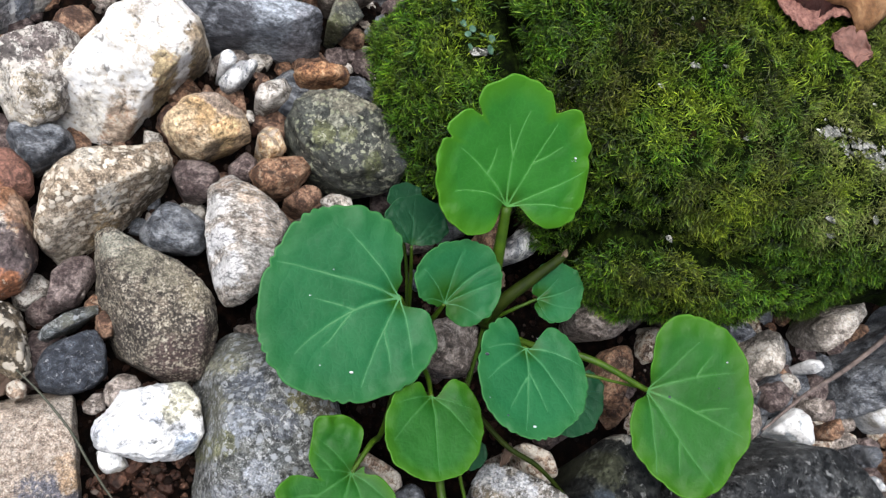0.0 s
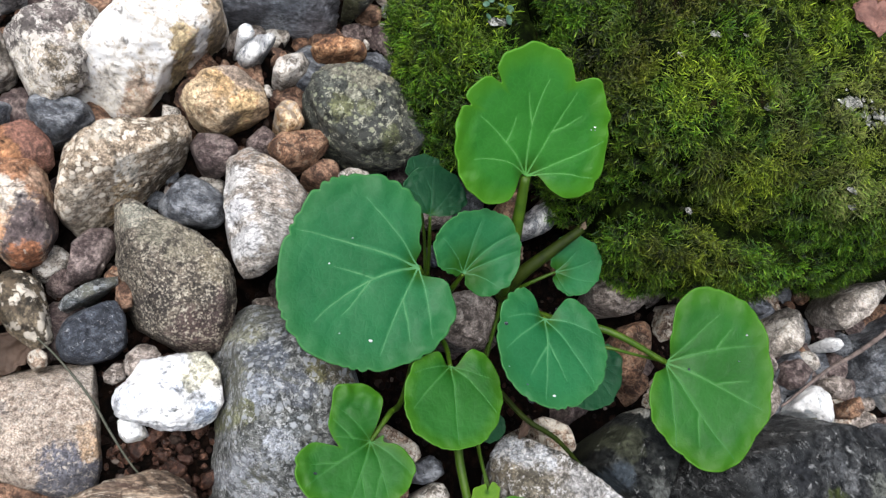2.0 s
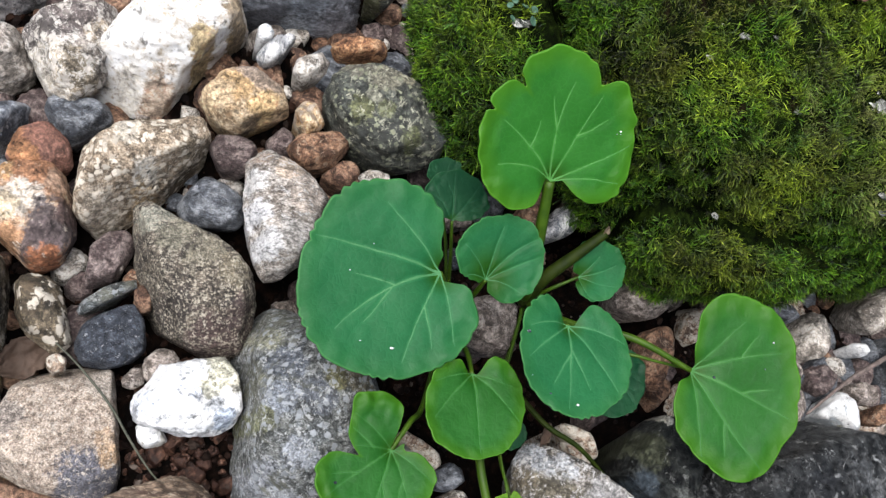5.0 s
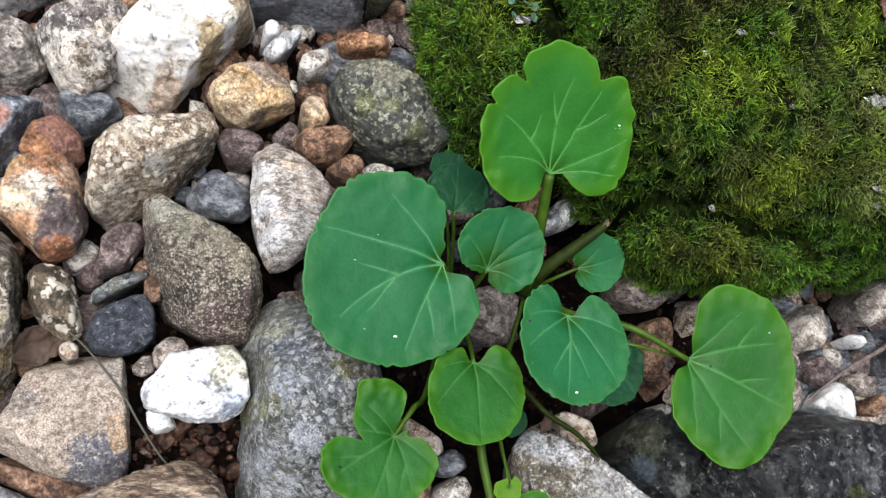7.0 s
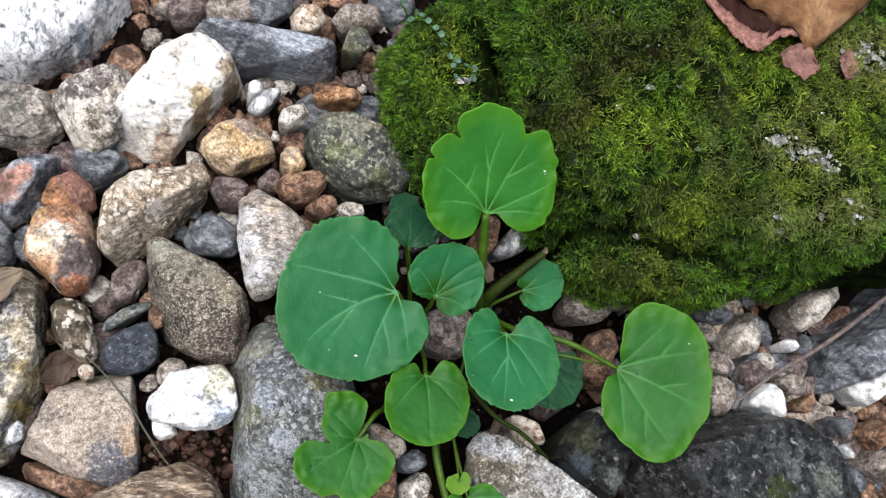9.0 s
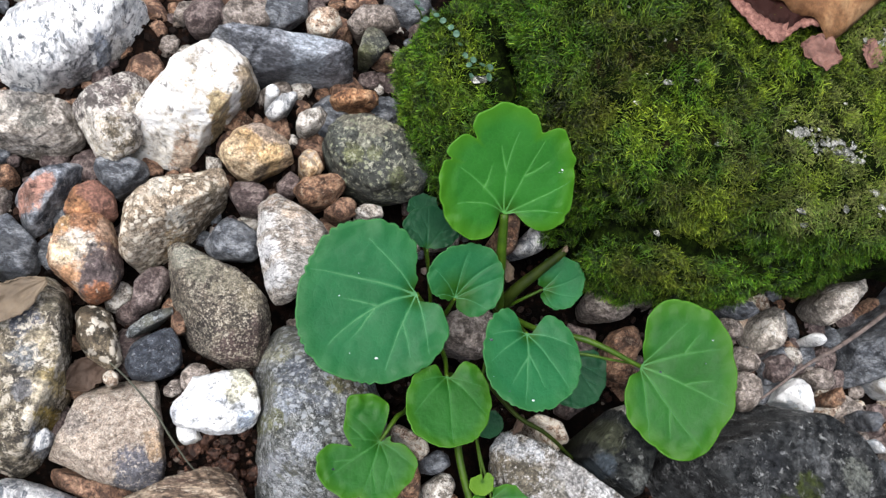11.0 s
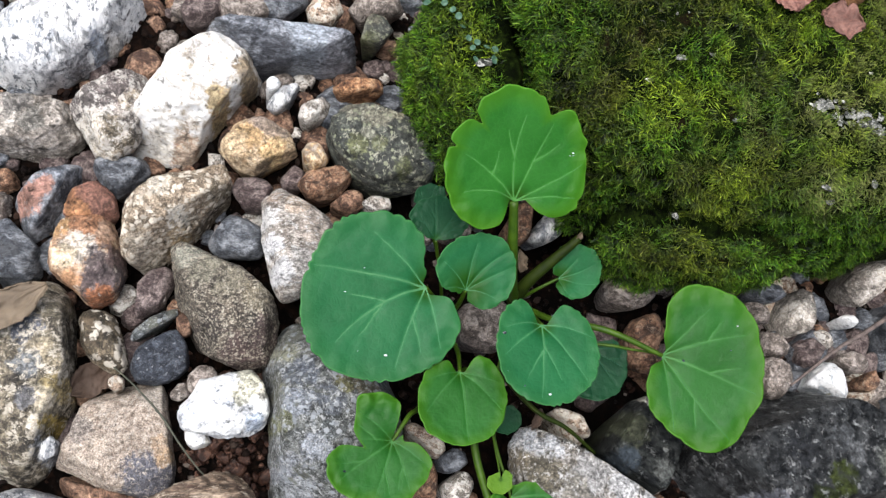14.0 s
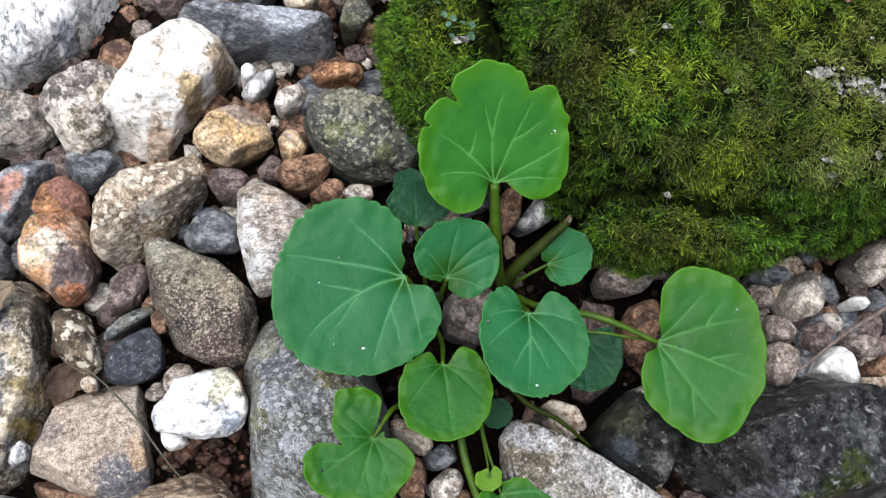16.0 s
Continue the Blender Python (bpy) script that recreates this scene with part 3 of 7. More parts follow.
def leaf_material(name, deep, light, margin, gloss=0.44, edge=0.5, sheen=0.15):
    """Blade green with finer pale net veins; the margin attribute runs from 0 in the middle to 1 at the edge."""
    m, n, l, bs = material(name)
    tc = n.new("ShaderNodeTexCoord").outputs["Object"]
    big, small = noise_tex(n, l, tc, 45, 5, 0.6), noise_tex(n, l, tc, 420, 6, 0.65)
    col = ramp(n, l, big, [(0.35, deep), (0.65, light)])
    net = n.new("ShaderNodeTexVoronoi")
    net.feature = "DISTANCE_TO_EDGE"
    net.inputs["Scale"].default_value = 560
    warp = n.new("ShaderNodeVectorMath")
    warp.operation = "MULTIPLY_ADD"
    wob = n.new("ShaderNodeTexNoise")
    wob.inputs["Scale"].default_value = 200
    l.new(tc, wob.inputs["Vector"])
    l.new(wob.outputs["Color"], warp.inputs[0])
    warp.inputs[1].default_value = (0.004, 0.004, 0.004)
    l.new(tc, warp.inputs[2])
    l.new(warp.outputs[0], net.inputs["Vector"])
    vein = ramp(n, l, net.outputs["Distance"], [(0.0, grey(0.16)), (0.08, grey(0.0))])
    col = mix(n, l, vein, col, tuple(min(1, 1.5 * c + 0.01) for c in light))
    at = n.new("ShaderNodeAttribute")
    at.attribute_name = "margin"
    col = mix(n, l, ramp(n, l, at.outputs["Fac"], [(0.72, grey(0)), (0.99, grey(edge))]), col, margin)
    col = mix(n, l, ramp(n, l, at.outputs["Fac"], [(0.972, grey(0)), (0.988, grey(0.4))]), col, tuple(1.6 * c + 0.02 for c in margin))
    spots = ramp(n, l, noise_tex(n, l, tc, 160, 4, 0.8), [(0.66, grey(0)), (0.74, grey(0.25))])
    col = mix(n, l, spots, col, tuple(0.5 * c for c in deep))
    rib = n.new("ShaderNodeAttribute")
    rib.attribute_name = "rib"
    col = mix(n, l, ramp(n, l, rib.outputs["Fac"], [(0.2, grey(0)), (1.0, grey(0.7))]), col, tuple(1.5 * c + 0.012 for c in light))
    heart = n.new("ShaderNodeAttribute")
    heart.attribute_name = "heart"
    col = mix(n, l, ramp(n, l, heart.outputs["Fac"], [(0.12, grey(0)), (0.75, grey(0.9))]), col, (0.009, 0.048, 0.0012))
    l.new(col, bs.inputs["Base Color"])
    l.new(ramp(n, l, small, [(0.3, grey(gloss - 0.06)), (0.7, grey(gloss + 0.14))]), bs.inputs["Roughness"])
    bs.inputs["Specular IOR Level"].default_value = sheen
    nb = bump(n, l, net.outputs["Distance"], 0.22, 0.0005)
    l.new(bump(n, l, small, 0.25, 0.0005, nb), bs.inputs["Normal"])
    tr = n.new("ShaderNodeBsdfTranslucent")
    l.new(mix(n, l, 0.3, col, (0.25, 0.4, 0.02)), tr.inputs["Color"])
    mx = n.new("ShaderNodeMixShader")
    mx.inputs[0].default_value = 0.22
    l.new(bs.outputs[0], mx.inputs[1])
    l.new(tr.outputs[0], mx.inputs[2])
    l.new(mx.outputs[0], n["Material Output"].inputs["Surface"])
    return m


def plain_material(name, a, b, scale=300, rough=0.5, relief=0.3, spec=0.4):
    m, n, l, bs = material(name)
    tc = n.new("ShaderNodeTexCoord").outputs["Object"]
    f, g = noise_tex(n, l, tc, scale, 6, 0.65), noise_tex(n, l, tc, scale * 4, 5, 0.7)
    l.new(mix(n, l, ramp(n, l, f, [(0.35, grey(0)), (0.65, grey(1))]), a, b), bs.inputs["Base Color"])
    l.new(ramp(n, l, g, [(0.3, grey(rough - 0.1)), (0.7, grey(min(1, rough + 0.1)))]), bs.inputs["Roughness"])
    bs.inputs["Specular IOR Level"].default_value = spec
    l.new(bump(n, l, g, relief, 0.0005), bs.inputs["Normal"])
    return m


def moss_material():
    m, n, l, bs = material("moss_shoots")
    tc = n.new("ShaderNodeTexCoord").outputs["Object"]
    geo = n.new("ShaderNodeNewGeometry")
    broad = noise_tex(n, l, tc, 26, 5, 0.6, 0.5)
    own = ramp(n, l, geo.outputs["Random Per Island"], [(0, (0.008, 0.034, 0.001)), (0.5, (0.022, 0.08, 0.0015)), (0.9, (0.06, 0.145, 0.004)), (1.0, (0.14, 0.23, 0.02))])
    olive = ramp(n, l, geo.outputs["Random Per Island"], [(0, (0.011, 0.016, 0.0015)), (0.6, (0.034, 0.044, 0.003)), (1.0, (0.11, 0.115, 0.02))])
    col = mix(n, l, ramp(n, l, broad, [(0.34, grey(0.9)), (0.5, grey(0))]), own, olive)
    for tag, dim, lit in (("earthy", (0.011, 0.011, 0.0015), (0.06, 0.052, 0.012)), ("sunny", (0.06, 0.11, 0.002), (0.27, 0.34, 0.03))):
        zone = n.new("ShaderNodeAttribute")
        zone.attribute_name = tag
        col = mix(n, l, zone.outputs["Fac"], col, ramp(n, l, geo.outputs["Random Per Island"], [(0.0, dim), (1.0, lit)]))
    kin = n.new("ShaderNodeAttribute")
    kin.attribute_name = "hue"
    col = mix(n, l, 1.0, col, ramp(n, l, kin.outputs["Fac"], [(0.0, (0.3, 0.3, 0.32)), (0.5, (0.76, 0.76, 0.66)), (1.0, (1.75, 1.7, 1.25))]), "MULTIPLY")
    straw = n.new("ShaderNodeAttribute")
    straw.attribute_name = "dry"
    col = mix(n, l, straw.outputs["Fac"], col, (0.15, 0.16, 0.05))
    # Shade among the shoots painted in: near-black roots below paler young tips.
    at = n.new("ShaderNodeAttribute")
    at.attribute_name = "root_tip_shade"
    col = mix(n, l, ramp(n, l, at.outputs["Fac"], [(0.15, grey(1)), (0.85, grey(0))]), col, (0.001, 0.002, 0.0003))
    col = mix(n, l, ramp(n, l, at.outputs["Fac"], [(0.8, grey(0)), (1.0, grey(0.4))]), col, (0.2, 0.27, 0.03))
    l.new(col, bs.inputs["Base Color"])
    bs.inputs["Roughness"].default_value = 0.6
    bs.inputs["Specular IOR Level"].default_value = 0.25
    tr = n.new("ShaderNodeBsdfTranslucent")
    l.new(col, tr.inputs["Color"])
    mx = n.new("ShaderNodeMixShader")
    mx.inputs[0].default_value = 0.12
    l.new(bs.outputs[0], mx.inputs[1])
    l.new(tr.outputs[0], mx.inputs[2])
    l.new(mx.outputs[0], n["Material Output"].inputs["Surface"])
    return m


SOIL, GRIT, MOSS = soil_material(), grit_material(), moss_material()
BLUE_LEAF = leaf_material("blue_green_blade", (0.0065, 0.068, 0.021), (0.012, 0.094, 0.032), (0.022, 0.1, 0.02), edge=0.3, sheen=0.15)
FRESH_LEAF = leaf_material("fresh_green_blade", (0.01, 0.08, 0.007), (0.018, 0.112, 0.013), (0.038, 0.128, 0.0015), edge=0.7)
YOUNG_LEAF = leaf_material("yellowish_green_blade", (0.0075, 0.058, 0.006), (0.013, 0.083, 0.011), (0.032, 0.108, 0.0015), edge=0.7)
PALE_LEAF = leaf_material("pale_young_blade", (0.05, 0.12, 0.008), (0.07, 0.15, 0.012), (0.08, 0.16, 0.01), edge=0.4)
# Darker copy of the blue-green blade, with the upper leaves' shade in its colour.
SHADED_LEAF = leaf_material("shaded_green_blade", (0.002, 0.029, 0.012), (0.005, 0.042, 0.016), (0.007, 0.048, 0.014), edge=0.25)
VEINS = {
    BLUE_LEAF: plain_material("pale_green_vein", (0.034, 0.12, 0.044), (0.046, 0.14, 0.056), 300, 0.55, 0.3, 0.15),
    FRESH_LEAF: plain_material("yellow_green_vein", (0.036, 0.13, 0.024), (0.05, 0.155, 0.036), 300, 0.55, 0.3, 0.15),
    YOUNG_LEAF: plain_material("soft_green_vein", (0.024, 0.094, 0.02), (0.034, 0.11, 0.026), 300, 0.55, 0.3, 0.15),
    SHADED_LEAF: plain_material("shaded_green_vein", (0.01, 0.055, 0.02), (0.014, 0.066, 0.026), 300, 0.55, 0.3, 0.15),
}
STALK = plain_material("green_petiole", (0.016, 0.042, 0.0015), (0.034, 0.07, 0.003), 250, 0.5, 0.3, 0.2)
DARK_STALK = plain_material("dark_old_stalk", (0.007, 0.014, 0.0008), (0.016, 0.026, 0.0015), 250, 0.6, 0.3, 0.12)
DRY = plain_material("dry_grass", (0.02, 0.024, 0.014), (0.05, 0.05, 0.035), 300, 0.6)
TWIG = plain_material("grey_twig_bark", (0.05, 0.038, 0.034), (0.13, 0.1, 0.09), 400, 0.8, 0.6)
def dead_material():
    """Papery brown leaf: pale side veins, dark blotches, crisp small wrinkles."""
    m, n, l, bs = material("brown_dead_leaf")
    tc = n.new("ShaderNodeTexCoord").outputs["Object"]
    w = n.new("ShaderNodeTexWave")
    w.inputs["Scale"].default_value, w.inputs["Distortion"].default_value, w.inputs["Detail"].default_value = 38, 2.5, 3
    l.new(tc, w.inputs["Vector"])
    f, g = noise_tex(n, l, tc, 45, 5, 0.6, 0.6), noise_tex(n, l, tc, 700, 8, 0.75)
    col = ramp(n, l, f, [(0.34, (0.08, 0.034, 0.015)), (0.5, (0.15, 0.075, 0.034)), (0.66, (0.26, 0.155, 0.08))])
    col = mix(n, l, ramp(n, l, w.outputs["Fac"], [(0.86, grey(0)), (0.97, grey(0.5))]), col, (0.15, 0.075, 0.036))
    col = mix(n, l, 0.35, col, ramp(n, l, g, [(0.4, grey(0.2)), (0.6, grey(0.8))]), "OVERLAY")
    lip = n.new("ShaderNodeAttribute")
    lip.attribute_name = "lip"
    pink = ramp(n, l, g, [(0.4, (0.1, 0.042, 0.034)), (0.6, (0.24, 0.125, 0.1))])
    # Shade inside the roll, painted as a darker red face.
    roll_shade = n.new("ShaderNodeAttribute")
    roll_shade.attribute_name = "inner_shade"
    col = mix(n, l, roll_shade.outputs["Fac"], col, (0.016, 0.0035, 0.002))
    col = mix(n, l, lip.outputs["Fac"], col, pink)
    l.new(col, bs.inputs["Base Color"])
    bs.inputs["Roughness"].default_value = 0.55
    bs.inputs["Specular IOR Level"].default_value = 0.15
    nb = bump(n, l, w.outputs["Fac"], 0.5, 0.0012)
    l.new(bump(n, l, g, 0.8, 0.0009, bump(n, l, f, 0.8, 0.003, nb)), bs.inputs["Normal"])
    return m


DEAD = dead_material()
DEAD_PINK = plain_material("pinkish_dead_leaf", (0.055, 0.022, 0.016), (0.16, 0.078, 0.06), 160, 0.65, 1.0)
DEAD_TAN = plain_material("tan_dead_leaf", (0.06, 0.042, 0.026), (0.12, 0.09, 0.06), 120, 0.7, 0.6)
DEAD_BROWN = plain_material("dull_brown_leaf", (0.03, 0.019, 0.013), (0.06, 0.04, 0.03), 120, 0.7, 0.6, 0.2)
CRUST = rock("pale_rock_crust", (0.035, 0.04, 0.034), (0.1, 0.105, 0.09), (0.28, 0.28, 0.26), (0.6, 0.6, 0.57), 0.6, 700, 90)
# Mat blackened to carry the shade in the gaps between shoots.
DARK_ROCK = rock("gap_shaded_moss_mat", (0.0015, 0.003, 0.0005), (0.004, 0.008, 0.001), (0.01, 0.018, 0.0025), None, 0.6, 500, 40, (0.015, 0.011, 0.005), 0.62, shine=0.02)
CREEPER = plain_material("pale_blue_green_leaflet", (0.02, 0.06, 0.036), (0.07, 0.125, 0.09), 300, 0.6, 0.3, 0.2)


# ---- building helpers ----
def link(name, verts, faces, mat, parent=None, label="", smooth=True):
    me = bpy.data.meshes.new(name)
    me.from_pydata(verts, [], faces)
    me.materials.append(mat)
    if smooth:
        me.shade_smooth()
    ob = new(name, me)
    if parent:
        ob.parent = parent
    return tagged(ob, label) if label else ob


def ball(level):
    bm = bmesh.new()
    bmesh.ops.create_icosphere(bm, subdivisions=level, radius=1)
    v = np.array([p.co[:] for p in bm.verts])
    f = [[p.index for p in q.verts] for q in bm.faces]
    bm.free()
    return v, f


BALLS = {k: ball(k) for k in (1, 2, 3, 4, 5, 6)}


def lumps(points, size, amount, seed, octaves=4):
    """Fractal unevenness at points (metres): size is the lump's size in mm."""
    off = Vector((seed * 3.7, seed * 1.3, seed * 2.9))
    return np.array([amount * MM * noise.fractal(Vector(p) / (size * MM) + off, 0.9, 2.1, octaves) for p in points])


def faceted(level, faces, sharp):
    """A rounded solid bounded by faces: rows of a unit normal and a distance in mm."""
    dirs, tris = BALLS[level]
    nrm = np.array([f[0] for f in faces], float)
    far = np.array([f[1] for f in faces], float)
    c = np.maximum(dirs @ nrm.T, 0) / far
    return dirs * ((c ** sharp).sum(1) ** (-1.0 / sharp))[:, None] * MM, tris, dirs


MOUNDS = ((-33, 50, 24, 11), (178, -30, 30, 9), (-60, -62, 16, 11), (66, -48, 32, -12), (160, -4, 18, -8))   # place, reach and height in mm


def soil_height(x, y):
    """Height of the soil in mm at a place in mm."""
    s = min(max((-x - 45) / 75, 0), 1)
    rise = sum(h * math.exp(-((x - a) ** 2 + (y - b) ** 2) / (r * r)) for a, b, r, h in MOUNDS)
    return -14 - 7 * s * s * (3 - 2 * s) + rise


BED = []


def stone_shape(x, y, top, sides, sharp=9, seed=1, rough=1.0, tilt=(0, 0), level=6, sunk=4, base=None):
    """Points round the stone's middle, faces, the middle's height and the mean half-width."""
    low = soil_height(x, y) - sunk if base is None else base
    half = max(min((top - low) / 2, 0.8 * sum(f for _, f in sides) / len(sides)), 1.5)
    mid = top - half
    rng = random.Random(seed * 7 + 3)
    faces = []
    for deg, far in sides:
        lean = rng.uniform(-0.1, 0.38)
        k = math.sqrt(1 + lean * lean)
        faces.append(((math.cos(radians(deg)) / k, math.sin(radians(deg)) / k, lean / k), far / k * (1 + 0.12 * max(lean, 0))))
    tx, ty = tilt[0] + rng.uniform(-0.12, 0.12), tilt[1] + rng.uniform(-0.12, 0.12)
    k = math.sqrt(1 + tx * tx + ty * ty)
    faces += [((tx / k, ty / k, 1 / k), half), ((0, 0, -1), half)]
    wide = sum(f for _, f in sides) / len(sides)
    body = faceted(4, faces, 16)[0] / MM
    for _ in range(rng.randint(6, 10) if rough > 0.5 else 0):   # chipped corners, but not on slabs
        a, e = rng.uniform(0, 2 * math.pi), rng.uniform(0.3, 1.2)
        d = np.array((math.cos(a) * math.cos(e), math.sin(a) * math.cos(e), math.sin(e)))
        faces.append((tuple(d), (body @ d).max() * rng.uniform(0.8, 0.97)))
    pts, tris, dirs = faceted(min(level, 6 if wide > 13 else 5), faces, sharp * 2.5)
    pts = pts + dirs * (lumps(pts, wide * 0.9, 0.065 * wide * rough, seed, 3) + lumps(pts, wide * 0.26, 0.036 * wide * rough, seed + 9, 5) + lumps(pts, wide * 0.08, 0.018 * wide * rough, seed + 5, 3))[:, None]
    deep = np.clip(-pts[:, 2] / (half * MM), 0, 1)[:, None] * min(0.62, max(0, (mid - low) / half - 1) * 0.5)
    pts[:, :2] *= 1 - deep
    pts[:, 2] = np.where(pts[:, 2] < 0, pts[:, 2] * max(mid - low, 1) / half, pts[:, 2])
    return pts, tris, mid, wide


def stone(label, look_of, x, y, top, sides, sharp=9, seed=1, rough=1.0, tilt=(0, 0), level=6, name="stone", sunk=4, base=None):
    """A stone whose outline is bounded by sides (degrees, mm from its middle), standing in the soil with its top at a height."""
    pts, tris, mid, wide = stone_shape(x, y, top, sides, sharp, seed, rough, tilt, level, sunk, base)
    ob = link(name, pts.tolist(), tris, M[look_of])
    ob.location = (x * MM, y * MM, mid * MM)
    BED.append((x, y, wide, sides))
    return tagged(ob, label, name.replace("_", " "), "stones of the gravel bed")


def tube(points, radii, sides=8, samples=24):
    """A bent tapered tube through points (mm), with its radius (mm) at each; closed at both ends."""
    p, r = np.array(points, float), np.array(radii, float)
    t = np.linspace(0, len(p) - 1, samples)
    i = np.clip(t.astype(int), 0, len(p) - 2)
    f = (t - i)[:, None]
    ext = np.vstack([2 * p[0] - p[1], p, 2 * p[-1] - p[-2]])
    a, b, c, d = ext[i], ext[i + 1], ext[i + 2], ext[i + 3]
    c1 = 0.5 * (2 * b + (c - a) * f + (2 * a - 5 * b + 4 * c - d) * f ** 2 + (3 * b - a - 3 * c + d) * f ** 3)
    rad = np.interp(t, np.arange(len(r)), r)
    verts, faces = [], []
    for k in range(samples):
        way = Vector((c1[min(k + 1, samples - 1)] - c1[max(k - 1, 0)]).tolist()).normalized()
        u = way.cross(Vector((0.13, 0.21, 0.97))).normalized()
        v = way.cross(u)
        for s in range(sides):
            ang = 2 * math.pi * s / sides
            verts.append(tuple((Vector(c1[k].tolist()) + float(rad[k]) * (math.cos(ang) * u + math.sin(ang) * v)) * MM))
    for k in range(samples - 1):
        for s in range(sides):
            q = k * sides
            faces.append((q + s, q + (s + 1) % sides, q + sides + (s + 1) % sides, q + sides + s))
    faces += [tuple(reversed(range(sides))), tuple(range((samples - 1) * sides, samples * sides))]
    return verts, faces


# ---- ground ----
def make_ground():
    near = np.arange(-0.34, 0.3401, 0.004)
    far = [0.37, 0.42, 0.5, 0.65, 0.9, 1.4, 2.5, 5, 12, 30, 60]
    xs = np.concatenate([[-f for f in reversed(far)], near, far])
    verts, faces, n = [], [], len(xs)
    for y in xs:
        for x in xs:
            z = soil_height(x / MM, y / MM) * MM
            if abs(x) < 0.6 and abs(y) < 0.6:
                z += 0.004 * noise.fractal(Vector((x, y, 0)) * 45, 0.9, 2.1, 5)
            verts.append((x, y, z))
    for j in range(n - 1):
        for i in range(n - 1):
            faces.append((j * n + i, j * n + i + 1, j * n + n + i + 1, j * n + n + i))
    tagged(link("ground", verts, faces, SOIL), "damp reddish-brown soil, darkened for shade between the stones", "ground", kind="structure")


make_ground()


# ---- mossy boulder ----
def block(x, y, low, top, sides, sharp, seed, lean=0.1, level=6):
    half, mid = (top - low) / 2, (top + low) / 2
    rng = random.Random(seed)
    faces = []
    for deg, far, *own in sides:
        s = own[0] if own else lean + rng.uniform(-0.05, 0.05)
        k = math.sqrt(1 + s * s)
        faces.append(((math.cos(radians(deg)) / k, math.sin(radians(deg)) / k, s / k), far / k))
    faces += [((0.02, -0.1, 0.995), half), ((0, 0, -1), half)]
    pts, tris, dirs = faceted(level, faces, sharp)
    pts = pts + dirs * (lumps(pts, 38, 5.0, seed, 3) + lumps(pts, 9, 2.2, seed + 4, 3))[:, None]
    return pts + np.array((x, y, mid)) * MM, np.array(tris)


def inside(points, x, y, low, top, sides, lean, shrink):
    c = np.zeros(len(points)) - 1e9
    rel = points / MM - np.array((x, y, (low + top) / 2))
    for deg, far, *_ in sides:
        c = np.maximum(c, rel[:, 0] * math.cos(radians(deg)) + rel[:, 1] * math.sin(radians(deg)) + lean * rel[:, 2] - far)
    c = np.maximum(c, np.abs(rel[:, 2]) - (top - low) / 2)
    return c < -shrink


SKIN = []


